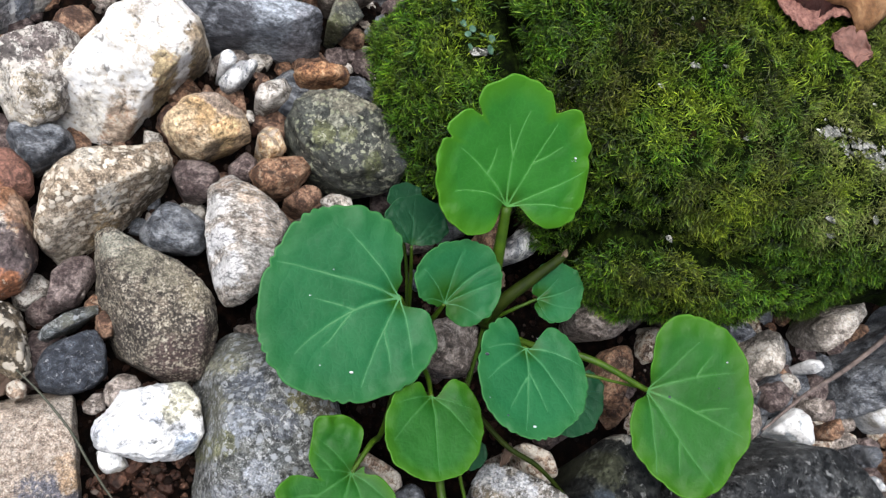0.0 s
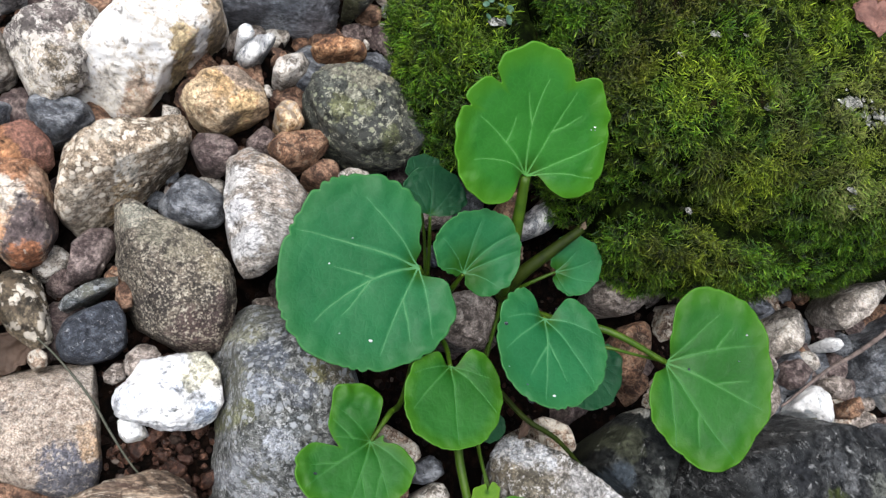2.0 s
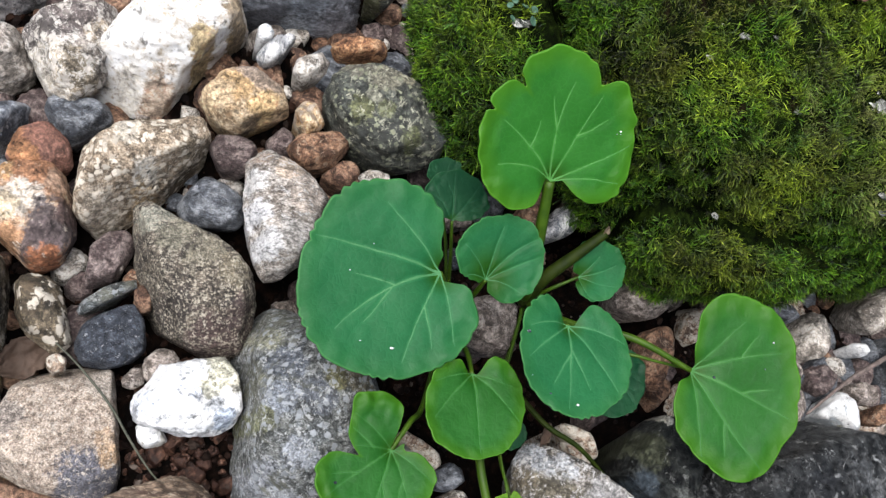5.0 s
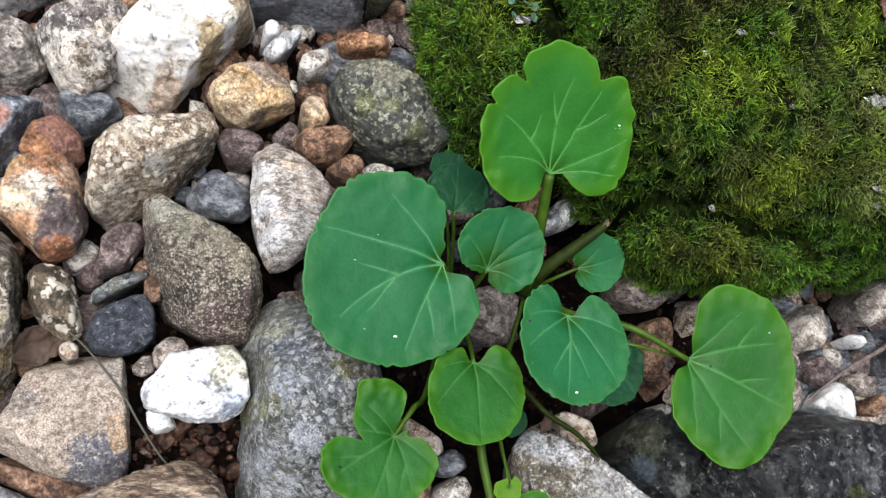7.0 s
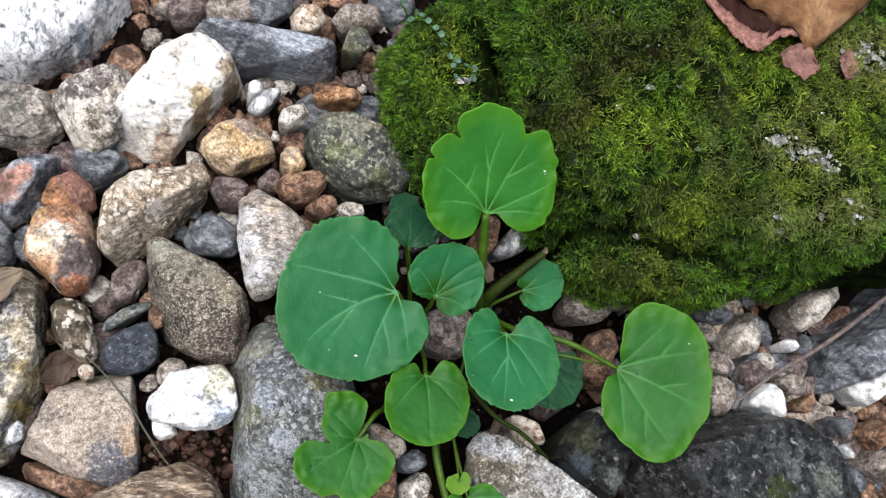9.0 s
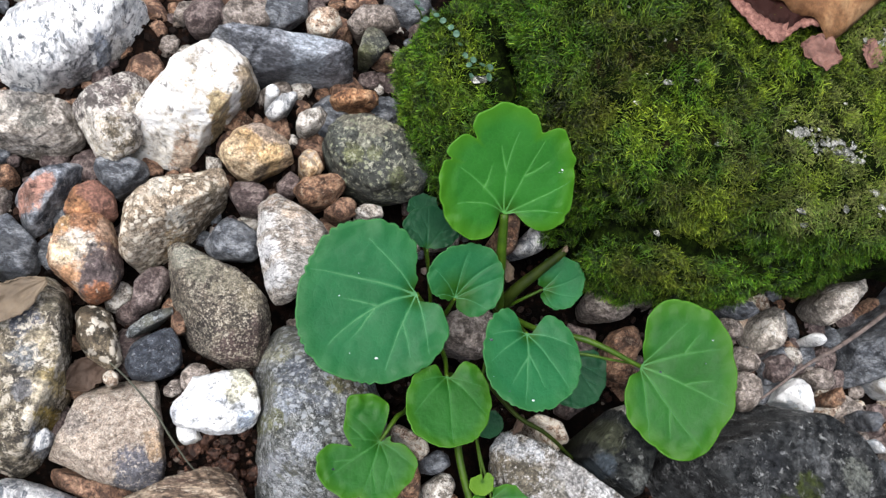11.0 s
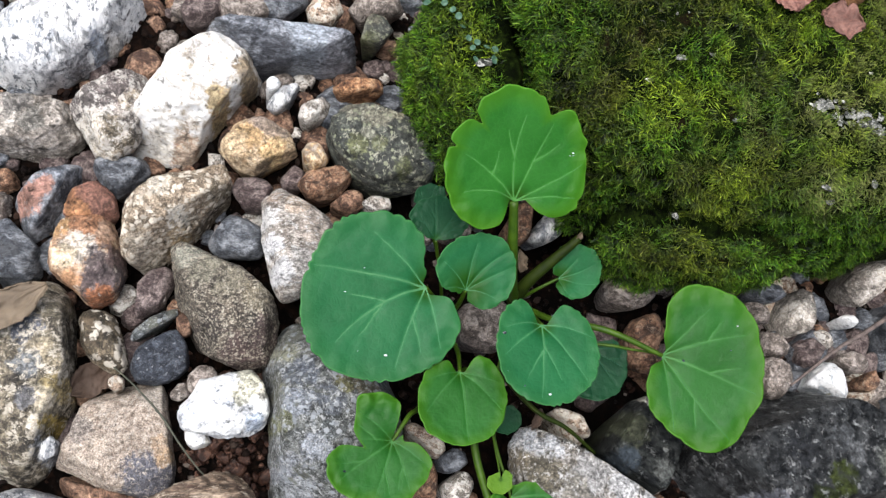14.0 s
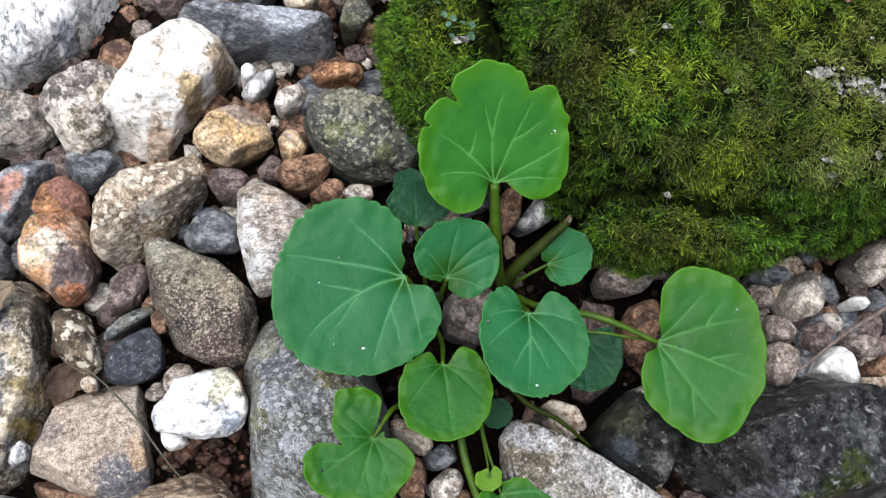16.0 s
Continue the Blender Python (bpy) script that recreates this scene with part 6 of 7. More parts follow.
leaf(FRESH_LEAF, 27.6, 14.0, 75.6, (0.0, 0.62),
     [23.2, 22.6, 23.0, 22.0, 22.0, 22.1, 21.3, 19.2, 15.6, 16.0, 17.2, 17.9, 17.9, 18.3, 18.8, 19.2, 19.5, 19.8, 19.5, 19.6, 20.2, 20.0, 19.1, 18.6, 20.3, 21.7, 22.8, 22.8, 23.4, 24.0, 24.2, 24.2, 24.1, 24.0, 24.0, 23.8, 23.6, 22.9, 22.3, 21.0, 19.5, 17.5, 11.6, 11.3, 11.2, 11.2, 12.4, 16.4, 20.0, 22.1, 23.9, 25.0, 24.9, 24.7, 24.4, 24.0], (1.7, -10.6), seed=2, fan=[(115, 23.1, -49, 0.30, ((0.50, 33, 7.6),)), (72, 22.4, -11, 0.26, ((0.50, -40, 9.4),)), (21, 23.1, 11, 0.24, ()), (6, 20.0, -9, 0.18, ()), (143, 21.5, 14, 0.26, ((0.50, -85, 6.5),)), (160, 18.1, 37, 0.18, ())], gap=0.24, teeth=16, tooth=0.03, nicks=((146, 0.20, 3.5), (174, 0.12, 2.5)), bloom="bright green leaf blade with a torn lobed margin", thick=1.85, stalk=[(39.2, -15.0, 32.0), (33.4, -8.8, 50.0)], crumbs=[(18.4, 2.4, 0.39), (17.4, 1.6, 0.23), (18.6, 1.7, 0.2)])
leaf(BLUE_LEAF, 19.8, -16.1, 53.8, (0.0, 0.45),
     [12.9, 12.7, 12.1, 11.7, 11.8, 11.0, 10.7, 10.6, 10.3, 10.6, 11.5, 11.8, 12.7, 13.7, 14.2, 14.0, 13.3, 11.2, 9.8, 10.0, 10.5, 11.7, 12.9, 13.4, 13.3, 13.9, 13.3, 13.3], (-3.0, -6.2), seed=3, core=0.62, crease=3.0, fan=[(87, 13.9, -14, 0.28, ()), (58, 17.5, -34, 0.26, ()), (28, 16.9, -7, 0.22, ()), (127, 11.8, 22, 0.22, ()), (-4, 11.4, -28, 0.18, ()), (163, 9.2, 47, 0.16, ())], gap=0.13, teeth=22, thick=0.8, cup=0.1, stalk=[(17.6, -24.3, 36.0)], root=(19.0, -26.0, 12.0))
leaf(BLUE_LEAF, 41.7, -43.3, 53.9, (0.0, -0.1),
     [18.0, 18.0, 18.6, 18.4, 18.5, 17.8, 18.2, 18.6, 18.9, 19.3, 19.4, 18.7, 17.6, 17.4, 16.9, 17.2, 17.7, 17.7, 17.7, 17.8, 17.5, 17.7, 17.1, 17.4, 17.2, 17.6, 17.8, 17.8], (0.4, 9.4), seed=4, fan=[(-96, 25.0, -4, 0.30, ((0.30, 34, 12.3), (0.36, -31, 11.6),)), (-50, 22.6, -12, 0.26, ()), (0, 17.8, -33, 0.22, ()), (-151, 18.0, 14, 0.24, ()), (169, 13.7, 35, 0.16, ())], gap=0.3, teeth=24, thick=0.9, stalk=[(44.1, -27.4, 36.0)], crumbs=[(-0.7, -14.0, 0.52), (-14.1, -6.4, 0.2)], spots=[(-14.0, 6.1, 0.7), (-8.9, -11.2, 0.35), (3.5, 12.4, 0.3)])
leaf(YOUNG_LEAF, 100.0, -47.9, 48.2, (0.2, 0.2),
     [22.0, 22.0, 23.1, 24.6, 25.9, 27.1, 27.7, 28.3, 27.9, 24.8, 18.6, 18.2, 17.8, 17.4, 17.1, 19.1, 20.3, 21.8, 22.1, 23.3, 25.2, 27.4, 28.1, 27.0, 24.5, 23.4, 23.4, 22.1], (-11.4, 5.6), seed=5, tooth=0.018, fan=[(17, 28.1, -12, 0.30, ((0.55, 48, 8.6),)), (-25, 33.5, -1, 0.30, ((0.50, 39, 10.7),)), (-62, 36.2, 14, 0.27, ((0.50, -45, 10.3),)), (-87, 27.0, 3, 0.22, ()), (45, 21.1, -3, 0.20, ())], gap=0.3, teeth=18, bloom="yellowish-green leaf blade with a pale margin", thick=1.1, stalk=[(54.5, -27.3, 30.0), (69.5, -33.5, 42.0)], crumbs=[(13.4, 14.2, 0.45)], spots=[(-5.0, 3.3, 0.6), (11.0, 6.1, 0.3)])
leaf(YOUNG_LEAF, 15.8, -57.5, 43.5, (0.0, -0.05),
     [15.0, 15.1, 15.5, 15.9, 16.7, 16.3, 15.7, 15.2, 14.6, 14.2, 14.6, 15.4, 14.9, 15.2, 15.0, 15.6, 15.5, 15.8, 15.1, 14.8, 14.5, 14.4, 14.1, 14.3, 14.4, 14.2, 14.5, 14.4], (0.1, 9.6), seed=6, tooth=0.018, fan=[(-86, 22.5, -4, 0.30, ()), (-35, 19.1, -22, 0.25, ()), (-140, 18.1, 14, 0.25, ()), (-15, 11.7, -2, 0.16, ()), (-176, 12.8, 22, 0.16, ())], gap=0.28, teeth=22, bloom="yellowish-green leaf blade with a pale margin", thick=0.8, stalk=[(18.4, -38.6, 30.0)], root=(19.0, -26.0, 12.0))
leaf(YOUNG_LEAF, -9.3, -74.3, 38.0, (0.0, 0.0),
     [14.5, 13.3, 12.1, 10.5, 8.5, 8.5, 10.5, 13.0, 15.5, 18.0, 19.5, 20.2, 20.3, 20.7, 20.2, 16.5, 14.2, 12.7, 9.5, 7.4, 14.0, 16.4, 18.2, 18.2, 18.8, 18.5, 18.1, 17.2, 16.6, 16.1, 14.4, 13.3, 14.8, 16.8, 16.3, 16.2, 15.5, 15.1, 14.8, 14.8, 15.2, 15.5, 15.4, 15.6], (3.2, 5.0), seed=7, tooth=0.018, gap=0.16, teeth=20, bloom="green leaf blade with a torn side", thick=0.8, spots=[(-12.7, -4.1, 0.5)], stalk=[(7.5, -54.3, 24.0), (-0.1, -61.2, 34.0)], root=(19.0, -26.0, 12.0))
leaf(BLUE_LEAF, 64.1, -10.2, 33.8, (0.05, 0.2),
     [8.8, 9.4, 9.5, 9.5, 9.9, 9.5, 9.6, 10.0, 9.9, 10.3, 10.6, 10.6, 11.1, 9.9, 9.4, 9.4, 9.6, 10.0, 10.3, 10.0, 10.2, 9.5, 9.3, 9.3, 8.7, 8.6, 9.0, 8.7], (-6.8, -2.1), seed=8, core=0.5, crease=2.2, fan=[(10, 13.4, 19, 0.28, ()), (-83, 12.6, 79, 0.20, ()), (43, 9.5, 6, 0.22, ()), (-22, 13.7, 24, 0.20, ())], gap=0.16, teeth=18, thick=0.6, stalk=[(49.7, -15.7, 26.0)])
leaf(SHADED_LEAF, 9.4, 3.9, 46.3, (0.0, 0.3),
     [9.5, 8.5, 8.0, 7.6, 6.9, 6.5, 6.6, 7.0, 6.7, 6.8, 7.2, 8.1, 8.8, 9.3, 10.3, 9.8, 9.2, 8.9, 8.2, 7.9, 7.9, 8.0, 8.0, 8.2, 8.9, 9.9, 10.0, 10.6], (-0.5, -7.5), seed=9, gap=0.25, teeth=18, bloom="small leaf blade coloured dark green for shade", thick=0.6, stalk=[(13.5, -12.6, 30.0)], root=(19.0, -26.0, 12.0))
leaf(SHADED_LEAF, 8.9, 13.9, 36.9, (0.0, 0.2),
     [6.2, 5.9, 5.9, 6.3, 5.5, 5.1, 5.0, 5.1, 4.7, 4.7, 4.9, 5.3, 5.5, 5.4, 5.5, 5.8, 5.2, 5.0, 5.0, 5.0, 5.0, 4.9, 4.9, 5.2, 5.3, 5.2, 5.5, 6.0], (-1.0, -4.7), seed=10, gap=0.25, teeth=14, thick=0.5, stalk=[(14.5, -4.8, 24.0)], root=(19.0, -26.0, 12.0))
leaf(SHADED_LEAF, 74.6, -45.1, 24.2, (0.05, 0.0),
     [9.7, 10.1, 11.2, 12.8, 12.6, 13.0, 12.0, 11.5, 11.3, 11.1, 10.9, 10.4, 10.2, 10.5, 11.2, 11.2, 11.7, 13.0, 11.9, 11.0, 10.7, 9.8, 9.3, 9.3, 9.2, 8.8, 8.8, 9.3], (-3.2, 8.0), seed=11, gap=0.2, teeth=18, bloom="leaf blade coloured dark green for another's shade", thick=0.6, stalk=[(58.8, -30.5, 20.0)])
leaf(PALE_LEAF, 31.4, -82.9, 30.0, (0.0, 0.0),
     [4.1, 4.3, 4.8, 4.6, 4.7, 4.4, 4.0, 3.6, 3.3, 3.3, 3.4, 3.8, 4.5, 4.5, 4.6, 4.9, 4.5, 4.3, 4.3, 3.9, 3.7, 3.8, 4.0, 3.8, 3.8, 4.0, 4.3, 4.1], (0.2, 1.0), seed=12, gap=0.2, teeth=8, thick=0.4, veins=False, bloom="tiny pale green young leaf blade", stalk=[(32.7, -55.4, 22.0)])
leaf(YOUNG_LEAF, 43.2, -95.4, 27.0, (0.0, 0.0),
     [21.1, 21.2, 18.3, 16.5, 14.6, 13.1, 12.4, 12.5, 12.8, 12.9, 14.3, 15.8, 16.9, 18.9, 18.5, 18.1, 16.2, 14.7, 14.1, 13.8, 12.8, 12.4, 12.8, 13.8, 15.2, 16.1, 18.0, 21.6], (-6.6, 7.6), seed=13, gap=0.15, teeth=20, bloom="rich green leaf blade low on the ground", thick=0.6, stalk=[(33.1, -58.0, 20.0)])
leaf(SHADED_LEAF, 40.6, -60.7, 14.0, (0.0, 0.0),
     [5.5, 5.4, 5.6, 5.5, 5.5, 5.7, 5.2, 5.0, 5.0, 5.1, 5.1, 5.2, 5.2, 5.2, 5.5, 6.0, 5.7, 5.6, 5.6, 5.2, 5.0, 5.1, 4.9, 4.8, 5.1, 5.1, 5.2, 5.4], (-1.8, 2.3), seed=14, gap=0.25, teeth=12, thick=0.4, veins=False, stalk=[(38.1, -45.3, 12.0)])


# ---- stalks, twigs and fallen leaves ----
vs, fs = tube([(45.0, -17.8, 16.0), (46.7, -13.0, 28.0), (54.4, -6.4, 36.0), (62.0, -0.1, 42.0)], [2.6, 2.3, 1.9, 1.5], 11, 26)
link("petiole", vs, fs, DARK_STALK, plant, "cut dark green stalk stub")
vs, fs = tube([(25.7, -42.5, 14.0), (24.5, -59.2, 24.0), (24.0, -74.0, 28.0), (29.0, -91.6, 26.0)], [1.3, 1.3, 1.3, 1.3], 9, 26)
link("petiole", vs, fs, STALK, plant, "pale green runner stalk")
vs, fs = tube([(43.8, -32.8, 24.0), (68.7, -37.6, 38.0), (77.7, -39.4, 40.0), (88.2, -40.9, 40.0)], [0.6, 0.6, 0.5, 0.4], 9, 26)
link("petiole", vs, fs, STALK, plant, "thin pale stalk")
vs, fs = tube([(37.3, -43.0, 16.0), (48.4, -58.1, 22.0), (59.9, -64.7, 22.0), (71.8, -73.3, 18.0)], [0.9, 0.9, 0.8, 0.6], 9, 26)
link("petiole", vs, fs, DARK_STALK, plant, "dark old stalk lying on the stones")
vs, fs = tube([(248.8, 4.4, 20.0), (226.0, -11.5, 16.0), (205.4, -24.0, 14.0), (185.5, -33.6, 14.0), (159.3, -48.8, 16.0)], [1.2, 1.1, 1.0, 0.8, 0.5], 7, 26)
tagged(link("twig", vs, fs, TWIG), "thin grey bare twig lying on gravel", "twig")
vs, fs = tube([(-94.4, -40.8, 6.0), (-87.2, -47.3, 6.0), (-78.3, -57.1, 5.0), (-71.9, -66.5, 4.0), (-63.8, -76.6, 3.0), (-54.8, -83.3, 8.0)], [0.25, 0.34, 0.4, 0.36, 0.28, 0.2], 7, 26)
tagged(link("grass_blade", vs, fs, DRY), "thin dry grass blade lying across a flat cobble", "grass")


def curled_leaf(label, lip, back, roof, seed):
    """A large dry leaf rolled over itself: its lower half lies flat to the ragged lip, the upper half curls back over it."""
    def along(row, t):
        p = np.array(row, float)
        ext = np.vstack([2 * p[0] - p[1], p, 2 * p[-1] - p[-2]])
        i = min(int(t * (len(p) - 1)), len(p) - 2)
        f = t * (len(p) - 1) - i
        a, b, c, d = ext[i:i + 4]
        return 0.5 * (2 * b + (c - a) * f + (2 * a - 5 * b + 4 * c - d) * f ** 2 + (3 * b - a - 3 * c + d) * f ** 3)

    nu, nv = 90, 40
    verts, faces, tint, roll_shade = [], [], [], []
    for i in range(nu + 1):
        t = i / nu
        a, b, c = along(lip, t), along(back, t), along(roof, t)
        tear = 0.01 + 0.035 * abs(noise.noise(Vector((t * 22, seed, 0)))) + 0.01 * abs(math.sin(t * 60))
        notch = 0.035 * noise.noise(Vector((t * 8, seed, 4)))
        for j in range(nv + 1):
            s = j / nv
            if s < 0.45:
                w = tear + (1 - tear) * s / 0.45
                p = a + (b - a) * w + np.array((0, 0, 1)) * 0.8 * math.sin(w * math.pi)
            else:
                w = (s - 0.45) / 0.55 * (1 - notch)
                p = b + (c - b) * w + np.array((0, 0, 1)) * 9 * math.sin(w * math.pi) * math.sin(min(1, 6 * t + 0.1) * math.pi / 2)
                p = p - np.array((0, 0, 1)) * 5 * max(0, (w - 0.72) / 0.28) ** 2 * min(1, 3 * t)   # the front edge rolls down
            wr = 0.45 * noise.fractal(Vector((t * 9, s * 6, seed)), 0.9, 2.1, 4) + 0.35 * abs(math.sin((t * 9 + s * 2) * math.pi))
            verts.append(tuple((p + np.array((0, 0, wr))) * MM))
            tint.append(1.0 if s < (0.035 if t < 0.55 else 0.015) + 0.006 * math.sin(t * 23) else 0.0)
            # Same face as the lip, coloured dark where the roll overhangs it in shade.
            roll_shade.append(1.0 if s < 0.45 else max(0, 1 - (s - 0.45) / 0.15))
    for i in range(nu):
        for j in range(nv):
            a = i * (nv + 1) + j
            faces.append((a, a + nv + 1, a + nv + 2, a + 1))
    home = new("dead_leaf")
    for kind, pick, words in (("torn_lip", True, "pinkish torn lip of the leaf"), ("rolled_blade", False, "brown rolled blade, its reddish inside painted darker for shade")):
        some = [f for f in faces if (sum(tint[k] for k in f) >= 2) == pick]
        used = sorted({k for f in some for k in f})
        at = {k: i for i, k in enumerate(used)}
        ob = link(kind, [verts[k] for k in used], [tuple(at[k] for k in f) for f in some], DEAD, home, words)
        for tag, values in (("lip", tint), ("inner_shade", roll_shade)):
            ob.data.attributes.new(tag, "FLOAT", "POINT").data.foreach_set("value", [(1.0 if pick else 0.0) if tag == "lip" else values[k] for k in used])
        sol = ob.modifiers.new("thickness", "SOLIDIFY")
        sol.thickness, sol.offset = 0.0004, 0
    return tagged(home, label, "fallen leaf")


def fallen_leaf(label, mat, x, y, z, length, width, turn, curl, seed, ragged=0.15, name="dead_leaf"):
    """A dry curled leaf: a ragged pointed blade bent over its midrib."""
    rng = random.Random(seed)
    nu, nv = 40, 24
    verts, faces = [], []
    for i in range(nu + 1):
        t = i / nu
        half = width / 2 * math.sin(math.pi * min(max(t, 0.02), 0.985)) ** 0.7
        for j in range(nv + 1):
            s = j / nv * 2 - 1
            rag = 1 + ragged * noise.fractal(Vector((t * 5, s * 2 + (3 if s > 0 else 0), seed)), 0.8, 2.2, 4) * abs(s) ** 2
            ang = s * curl
            u = (t - 0.5) * length
            v = half * rag * (math.sin(ang) / max(curl, 0.01)) if curl > 0.05 else half * s * rag
            w = half * (1 - math.cos(ang)) / max(curl, 0.01) + 0.1 * width * noise.fractal(Vector((t * 3, s * 2, seed + 5)), 0.9, 2.1, 4) + 0.05 * length * (2 * t - 1) ** 2 + 0.022 * width * abs(math.sin((t * 7 + abs(s) * 2.2) * math.pi)) * abs(s) ** 0.5
            verts.append((u * MM, v * MM, w * MM))
    for i in range(nu):
        for j in range(nv):
            a = i * (nv + 1) + j
            faces.append((a, a + nv + 1, a + nv + 2, a + 1))
    ob = link(name, verts, faces, mat)
    ob.matrix_world = pose(x * MM, y * MM, z * MM, *turn)
    sol = ob.modifiers.new("thickness", "SOLIDIFY")
    sol.thickness = 0.0004
    mid = [(verts[i * (nv + 1) + nv // 2][0] / MM, verts[i * (nv + 1) + nv // 2][1] / MM, verts[i * (nv + 1) + nv // 2][2] / MM - 0.3) for i in range(1, nu, 3)]
    if length > 60:
        vs, fs = tube(mid, [0.9 - 0.05 * k for k in range(len(mid))], 7, 40)
        link("midrib", vs, fs, DEAD_TAN, ob, "tan midrib of the dead leaf")
    return tagged(ob, label, "fallen leaf")


fallen_leaf("torn pinkish-brown dead leaf scrap on the moss", DEAD_PINK, 141.0, 64.0, 97.5, 17, 12, (10, 0, -10), 0.4, 7, 0.45)
fallen_leaf("small pinkish dead leaf scrap on the moss", DEAD_PINK, 163.6, 66.5, 98.0, 13, 9, (5, 0, 70), 0.3, 8, 0.6)
fallen_leaf("tan dead leaf scrap lying on a mottled cobble", DEAD_TAN, -128.9, -22.8, 10.0, 30, 12, (5, 0, 35), 0.3, 5, 0.5)
curled_leaf("curled brown dead leaf with pinkish torn lip on the moss",
            [(96.5, 86.3, 100.0), (104.2, 73.6, 100.5), (111.8, 65.4, 100.5), (120.0, 61.5, 100.5), (131.3, 69.6, 100.5), (149.0, 73.7, 101.0), (171.5, 88.8, 101.0)],
            [(96.0, 92.2, 102.0), (115.3, 114.1, 103.0), (130.0, 123.4, 103.0), (145.0, 130.3, 103.0), (160.6, 137.6, 103.0), (185.4, 142.0, 103.0), (212.4, 144.8, 102.0)],
            [(95.2, 84.4, 104.0), (103.5, 84.0, 107.0), (112.5, 81.0, 108.0), (122.5, 78.5, 108.0), (134.5, 74.0, 106.0), (147.4, 70.7, 105.0), (169.0, 87.8, 106.0)], 3)
fallen_leaf("small dry curled brown leaf scrap among the stalks", DEAD_BROWN, 49.4, -61.4, 20.0, 9, 4, (20, 10, 60), 1.2, 11, 0.6)
fallen_leaf("dry scaly brown bud husk among the stalks", DEAD_TAN, 43.3, -5.9, 30.0, 10, 6, (30, 20, 80), 1.4, 13, 0.8)
fallen_leaf("pale brown dry end of a cut stalk", DEAD_TAN, 61.8, 0.4, 42.6, 3.2, 2.6, (40, 0, 50), 1.4, 15, 0.3)
fallen_leaf("dull brown dead leaf wedged between cobbles", DEAD_BROWN, -102.7, -42.7, -9.0, 17, 12, (10, 5, 40), 0.3, 17, 0.2)


def creeper(spots, surface):
    """A tiny creeping plant: round cupped leaflets along a thin stem that follows the rock."""
    home = tagged(new("creeping_plant"), "tiny creeping plant with round pale bluish-green leaflets in the moss", "plant")
    route = []
    for k, (x, y, r) in enumerate(spots):
        rng = random.Random(k)
        z = surface(x, y) + rng.uniform(0.8, 2.2)
        route.append((x, y, z - 1.6))
        bv, bf = BALLS[3]
        pts = bv * (r, r * rng.uniform(0.85, 1.1), 0.22 * r)
        pts[:, 2] += 0.3 * (pts[:, 0] ** 2 + pts[:, 1] ** 2) / r
        ob = link("leaflet", (pts * MM).tolist(), bf, CREEPER, home)
        ob.matrix_world = pose(x * MM, y * MM, z * MM, rng.uniform(5, 40), rng.uniform(-30, 10), rng.uniform(0, 360))
    vs, fs = tube(route, [0.35] * len(route), 6, 40)
    link("stem", vs, fs, STALK, home)


creeper([(0.3, 82.1, 1.3), (2.4, 80.3, 1.2), (5.2, 79.0, 1.4), (6.7, 76.0, 1.1), (8.8, 73.7, 1.2), (11.6, 71.0, 1.1), (13.3, 68.5, 1.2), (14.8, 65.1, 1.2), (16.9, 61.4, 1.1), (19.6, 59.7, 1.2), (17.9, 57.1, 1.1), (22.8, 57.5, 1.4), (25.4, 57.0, 1.3), (24.9, 53.3, 1.5), (18.7, 53.2, 1.2)], lambda x, y: max((q[2] for q in SKIN if (q[0] - x) ** 2 + (q[1] - y) ** 2 < 9), default=60))


# ---- small pebbles and grit in the gaps ----
def covered(x, y, slack):
    for sx, sy, wide, sides in BED:
        if abs(x - sx) + abs(y - sy) < 4 * wide:
            if max((x - sx) * math.cos(radians(d)) + (y - sy) * math.sin(radians(d)) - f for d, f in sides) < -slack:
                return True
    return False


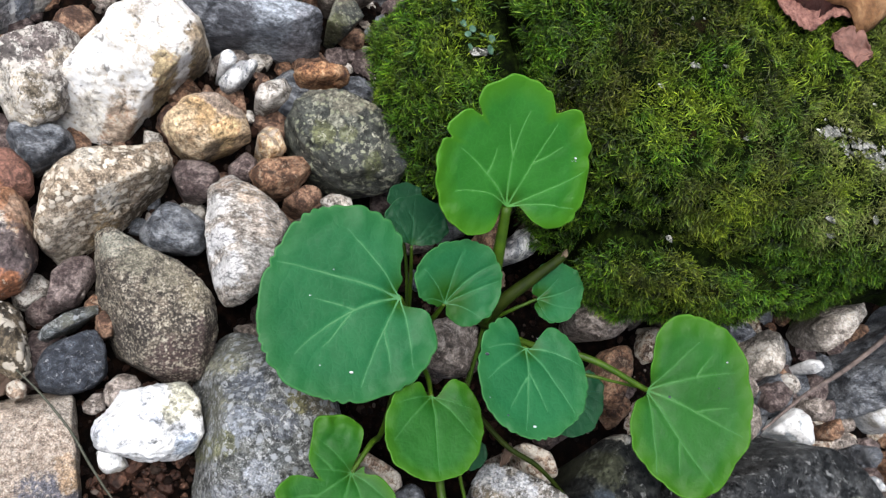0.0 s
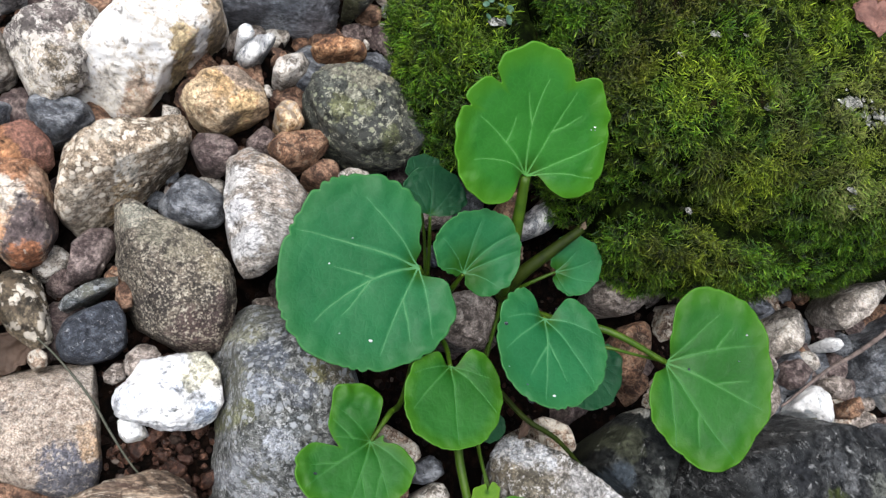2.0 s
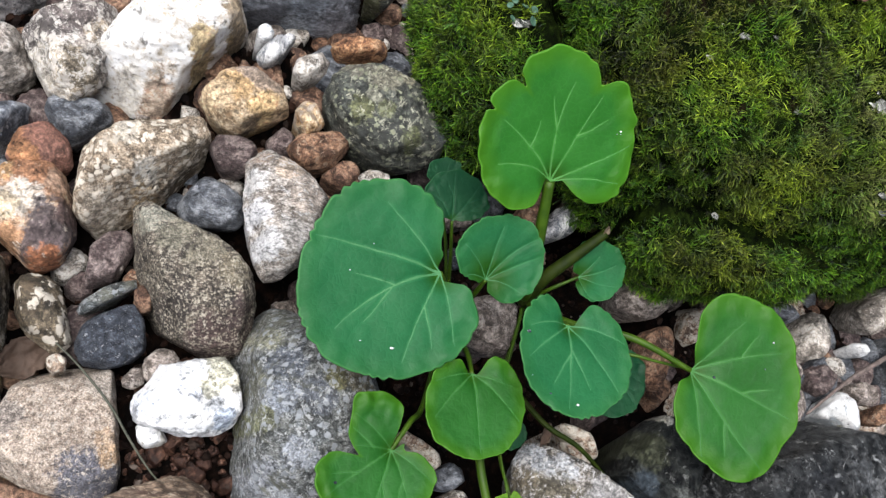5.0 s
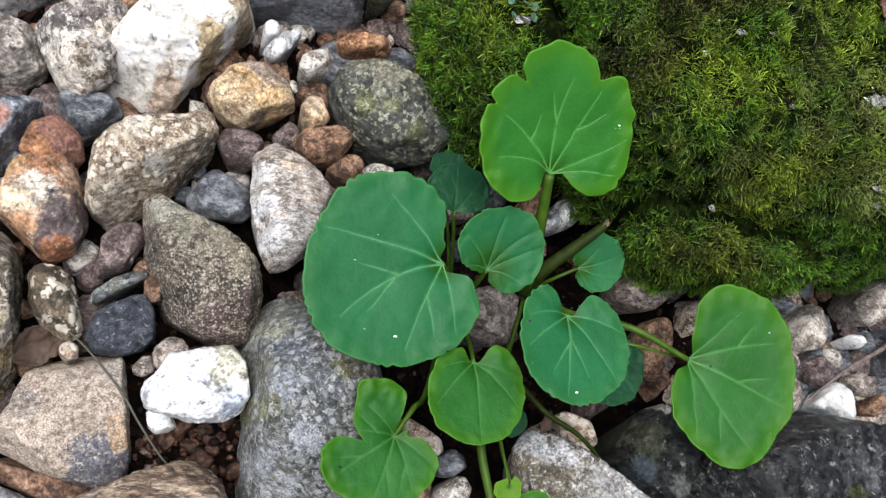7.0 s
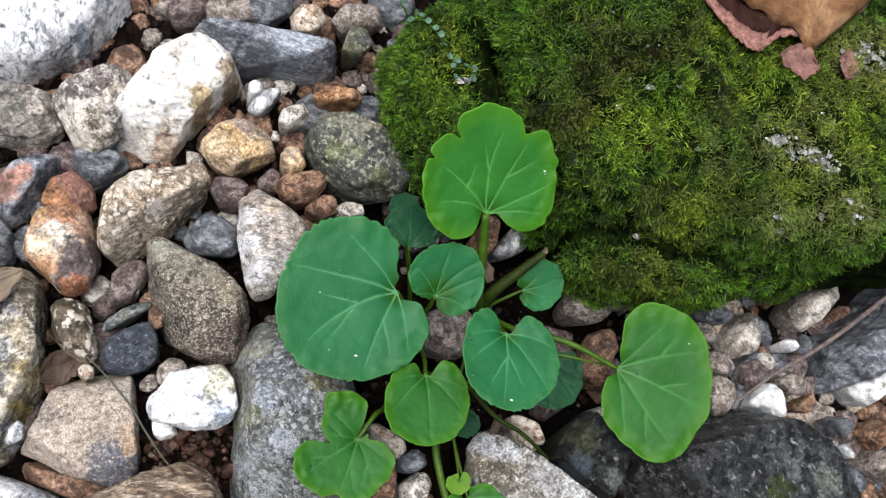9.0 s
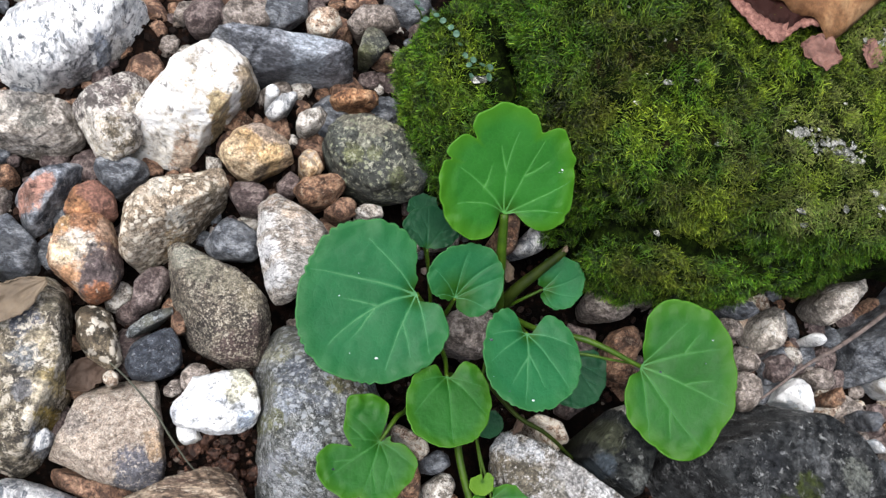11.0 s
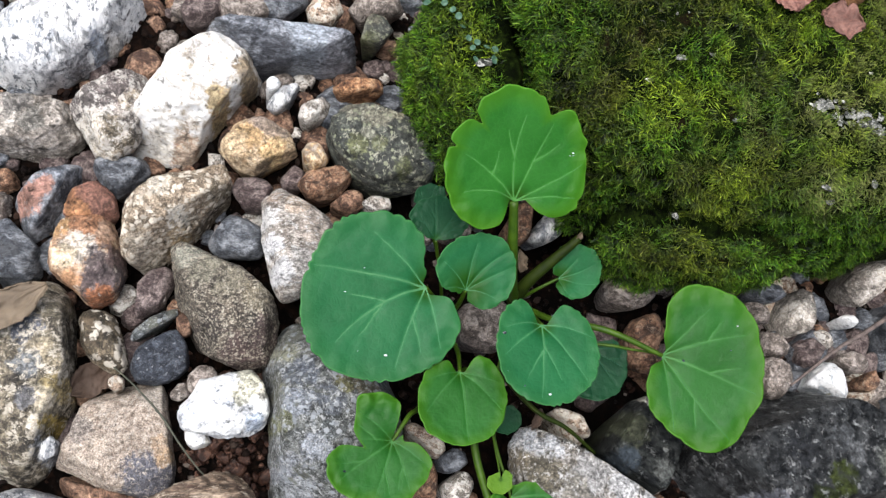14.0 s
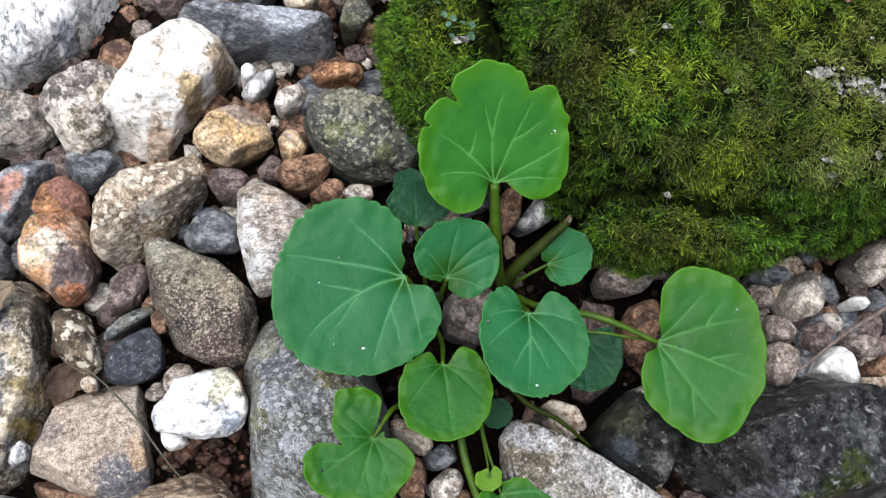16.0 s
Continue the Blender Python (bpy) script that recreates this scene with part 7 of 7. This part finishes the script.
def make_fill():
    rng = random.Random(21)
    kinds = ["brown", "purple", "pinkgrey", "brown", "rustbrown", "slate", "purple", "grey"]
    words = {"brown": "rusty brown gravel piece in the damp soil", "purple": "dark purplish gravel piece in the damp soil",
             "pinkgrey": "pinkish grey gravel piece in the damp soil", "grey": "speckled grey gravel piece in the damp soil",
             "black": "gravel piece coloured black for the plant's shade", "rustbrown": "rusty orange-brown gravel piece in the damp soil", "slate": "blue-grey slate gravel piece in the damp soil",
             "tan": "speckled tan gravel piece in the damp soil"}
    made, spots = 0, []
    for k in range(420):
        x, y = -60 + rng.gauss(0, 14), -64 + rng.gauss(0, 12)
        r = rng.choice((0.9, 1.2, 1.6, 2.1, 2.8))
        if covered(x, y, 0.5) or any((x - a) ** 2 + (y - b) ** 2 < (0.52 * (r + c)) ** 2 for a, b, c in spots):
            continue
        spots.append((x, y, r))
        sides = [(d + rng.uniform(-20, 20), r * rng.uniform(0.6, 1.3)) for d in (0, 60, 120, 180, 240, 300)]
        stone("damp crumbly reddish-brown clod of soil", "clod", x, y, soil_height(x, y) + r * rng.uniform(0.6, 1.3), sides, 12, 500 + k, 2.4, level=4, name="clod", sunk=r * 0.6)
        BED.pop()
    for _ in range(20000):
        if made >= 560:
            break
        if made < 300:
            x, y = rng.uniform(-150, 240), rng.uniform(-125, 130)
        elif made < 400:
            x, y = rng.uniform(140, 270), rng.uniform(-110, 5)
        else:
            x, y = rng.uniform(-165, 30), rng.uniform(10, 135)
        r = rng.choice((2.2, 2.8, 3.4, 4.2, 5.4, 6.6, 8.0) if made > 110 else (5.4, 6.6, 8.0, 9.0))
        if x > 110 and y < 10:
            r = rng.choice((3.2, 4.0, 5.2, 6.2, 7.0))
        if (x + 60) ** 2 + (y + 64) ** 2 < 400 or covered(x, y, -r * 0.12) or any((x - a) ** 2 + (y - b) ** 2 < (0.78 * (r + c)) ** 2 for a, b, c in spots):
            continue
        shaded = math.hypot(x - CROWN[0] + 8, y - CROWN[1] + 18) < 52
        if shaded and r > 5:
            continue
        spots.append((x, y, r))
        # Plant's shade put into the stone colour: black or purple near the crown.
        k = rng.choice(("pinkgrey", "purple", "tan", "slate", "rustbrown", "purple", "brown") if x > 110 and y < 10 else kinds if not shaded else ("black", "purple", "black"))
        sides = [(d + rng.uniform(-20, 20), r * rng.uniform(0.75, 1.25)) for d in (0, 60, 120, 180, 240, 300)]
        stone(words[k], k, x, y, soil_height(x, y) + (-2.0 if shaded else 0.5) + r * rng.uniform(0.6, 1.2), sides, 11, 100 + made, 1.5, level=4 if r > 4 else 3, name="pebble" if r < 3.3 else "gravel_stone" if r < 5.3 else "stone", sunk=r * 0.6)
        BED.pop()
        made += 1
    verts, faces = [], []
    bv, bf = BALLS[1]
    for _ in range(9000):
        x, y = rng.uniform(-150, 240), rng.uniform(-125, 130)
        if covered(x, y, 1.0):
            continue
        r = rng.choice((0.5, 0.7, 0.9, 1.2, 1.6, 2.1))
        z = soil_height(x, y) + 4.0 * noise.fractal(Vector((x * MM, y * MM, 0)) * 45, 0.9, 2.1, 5) + r * 0.3
        k = len(verts)
        q = Euler((rng.uniform(0, 6), rng.uniform(0, 6), rng.uniform(0, 6))).to_matrix()
        for p in bv:
            w = q @ Vector((p[0] * rng.uniform(0.8, 1.3), p[1] * rng.uniform(0.7, 1.1), p[2] * rng.uniform(0.5, 0.9)))
            verts.append(((x + r * w.x) * MM, (y + r * w.y) * MM, (z + r * w.z) * MM))
        faces += [tuple(k + i for i in f) for f in bf]
    tagged(link("grit", verts, faces, GRIT, None, "", False), "coarse reddish-brown grit on the soil, darkened for gap shade", "grit", kind="stuff")


make_fill()
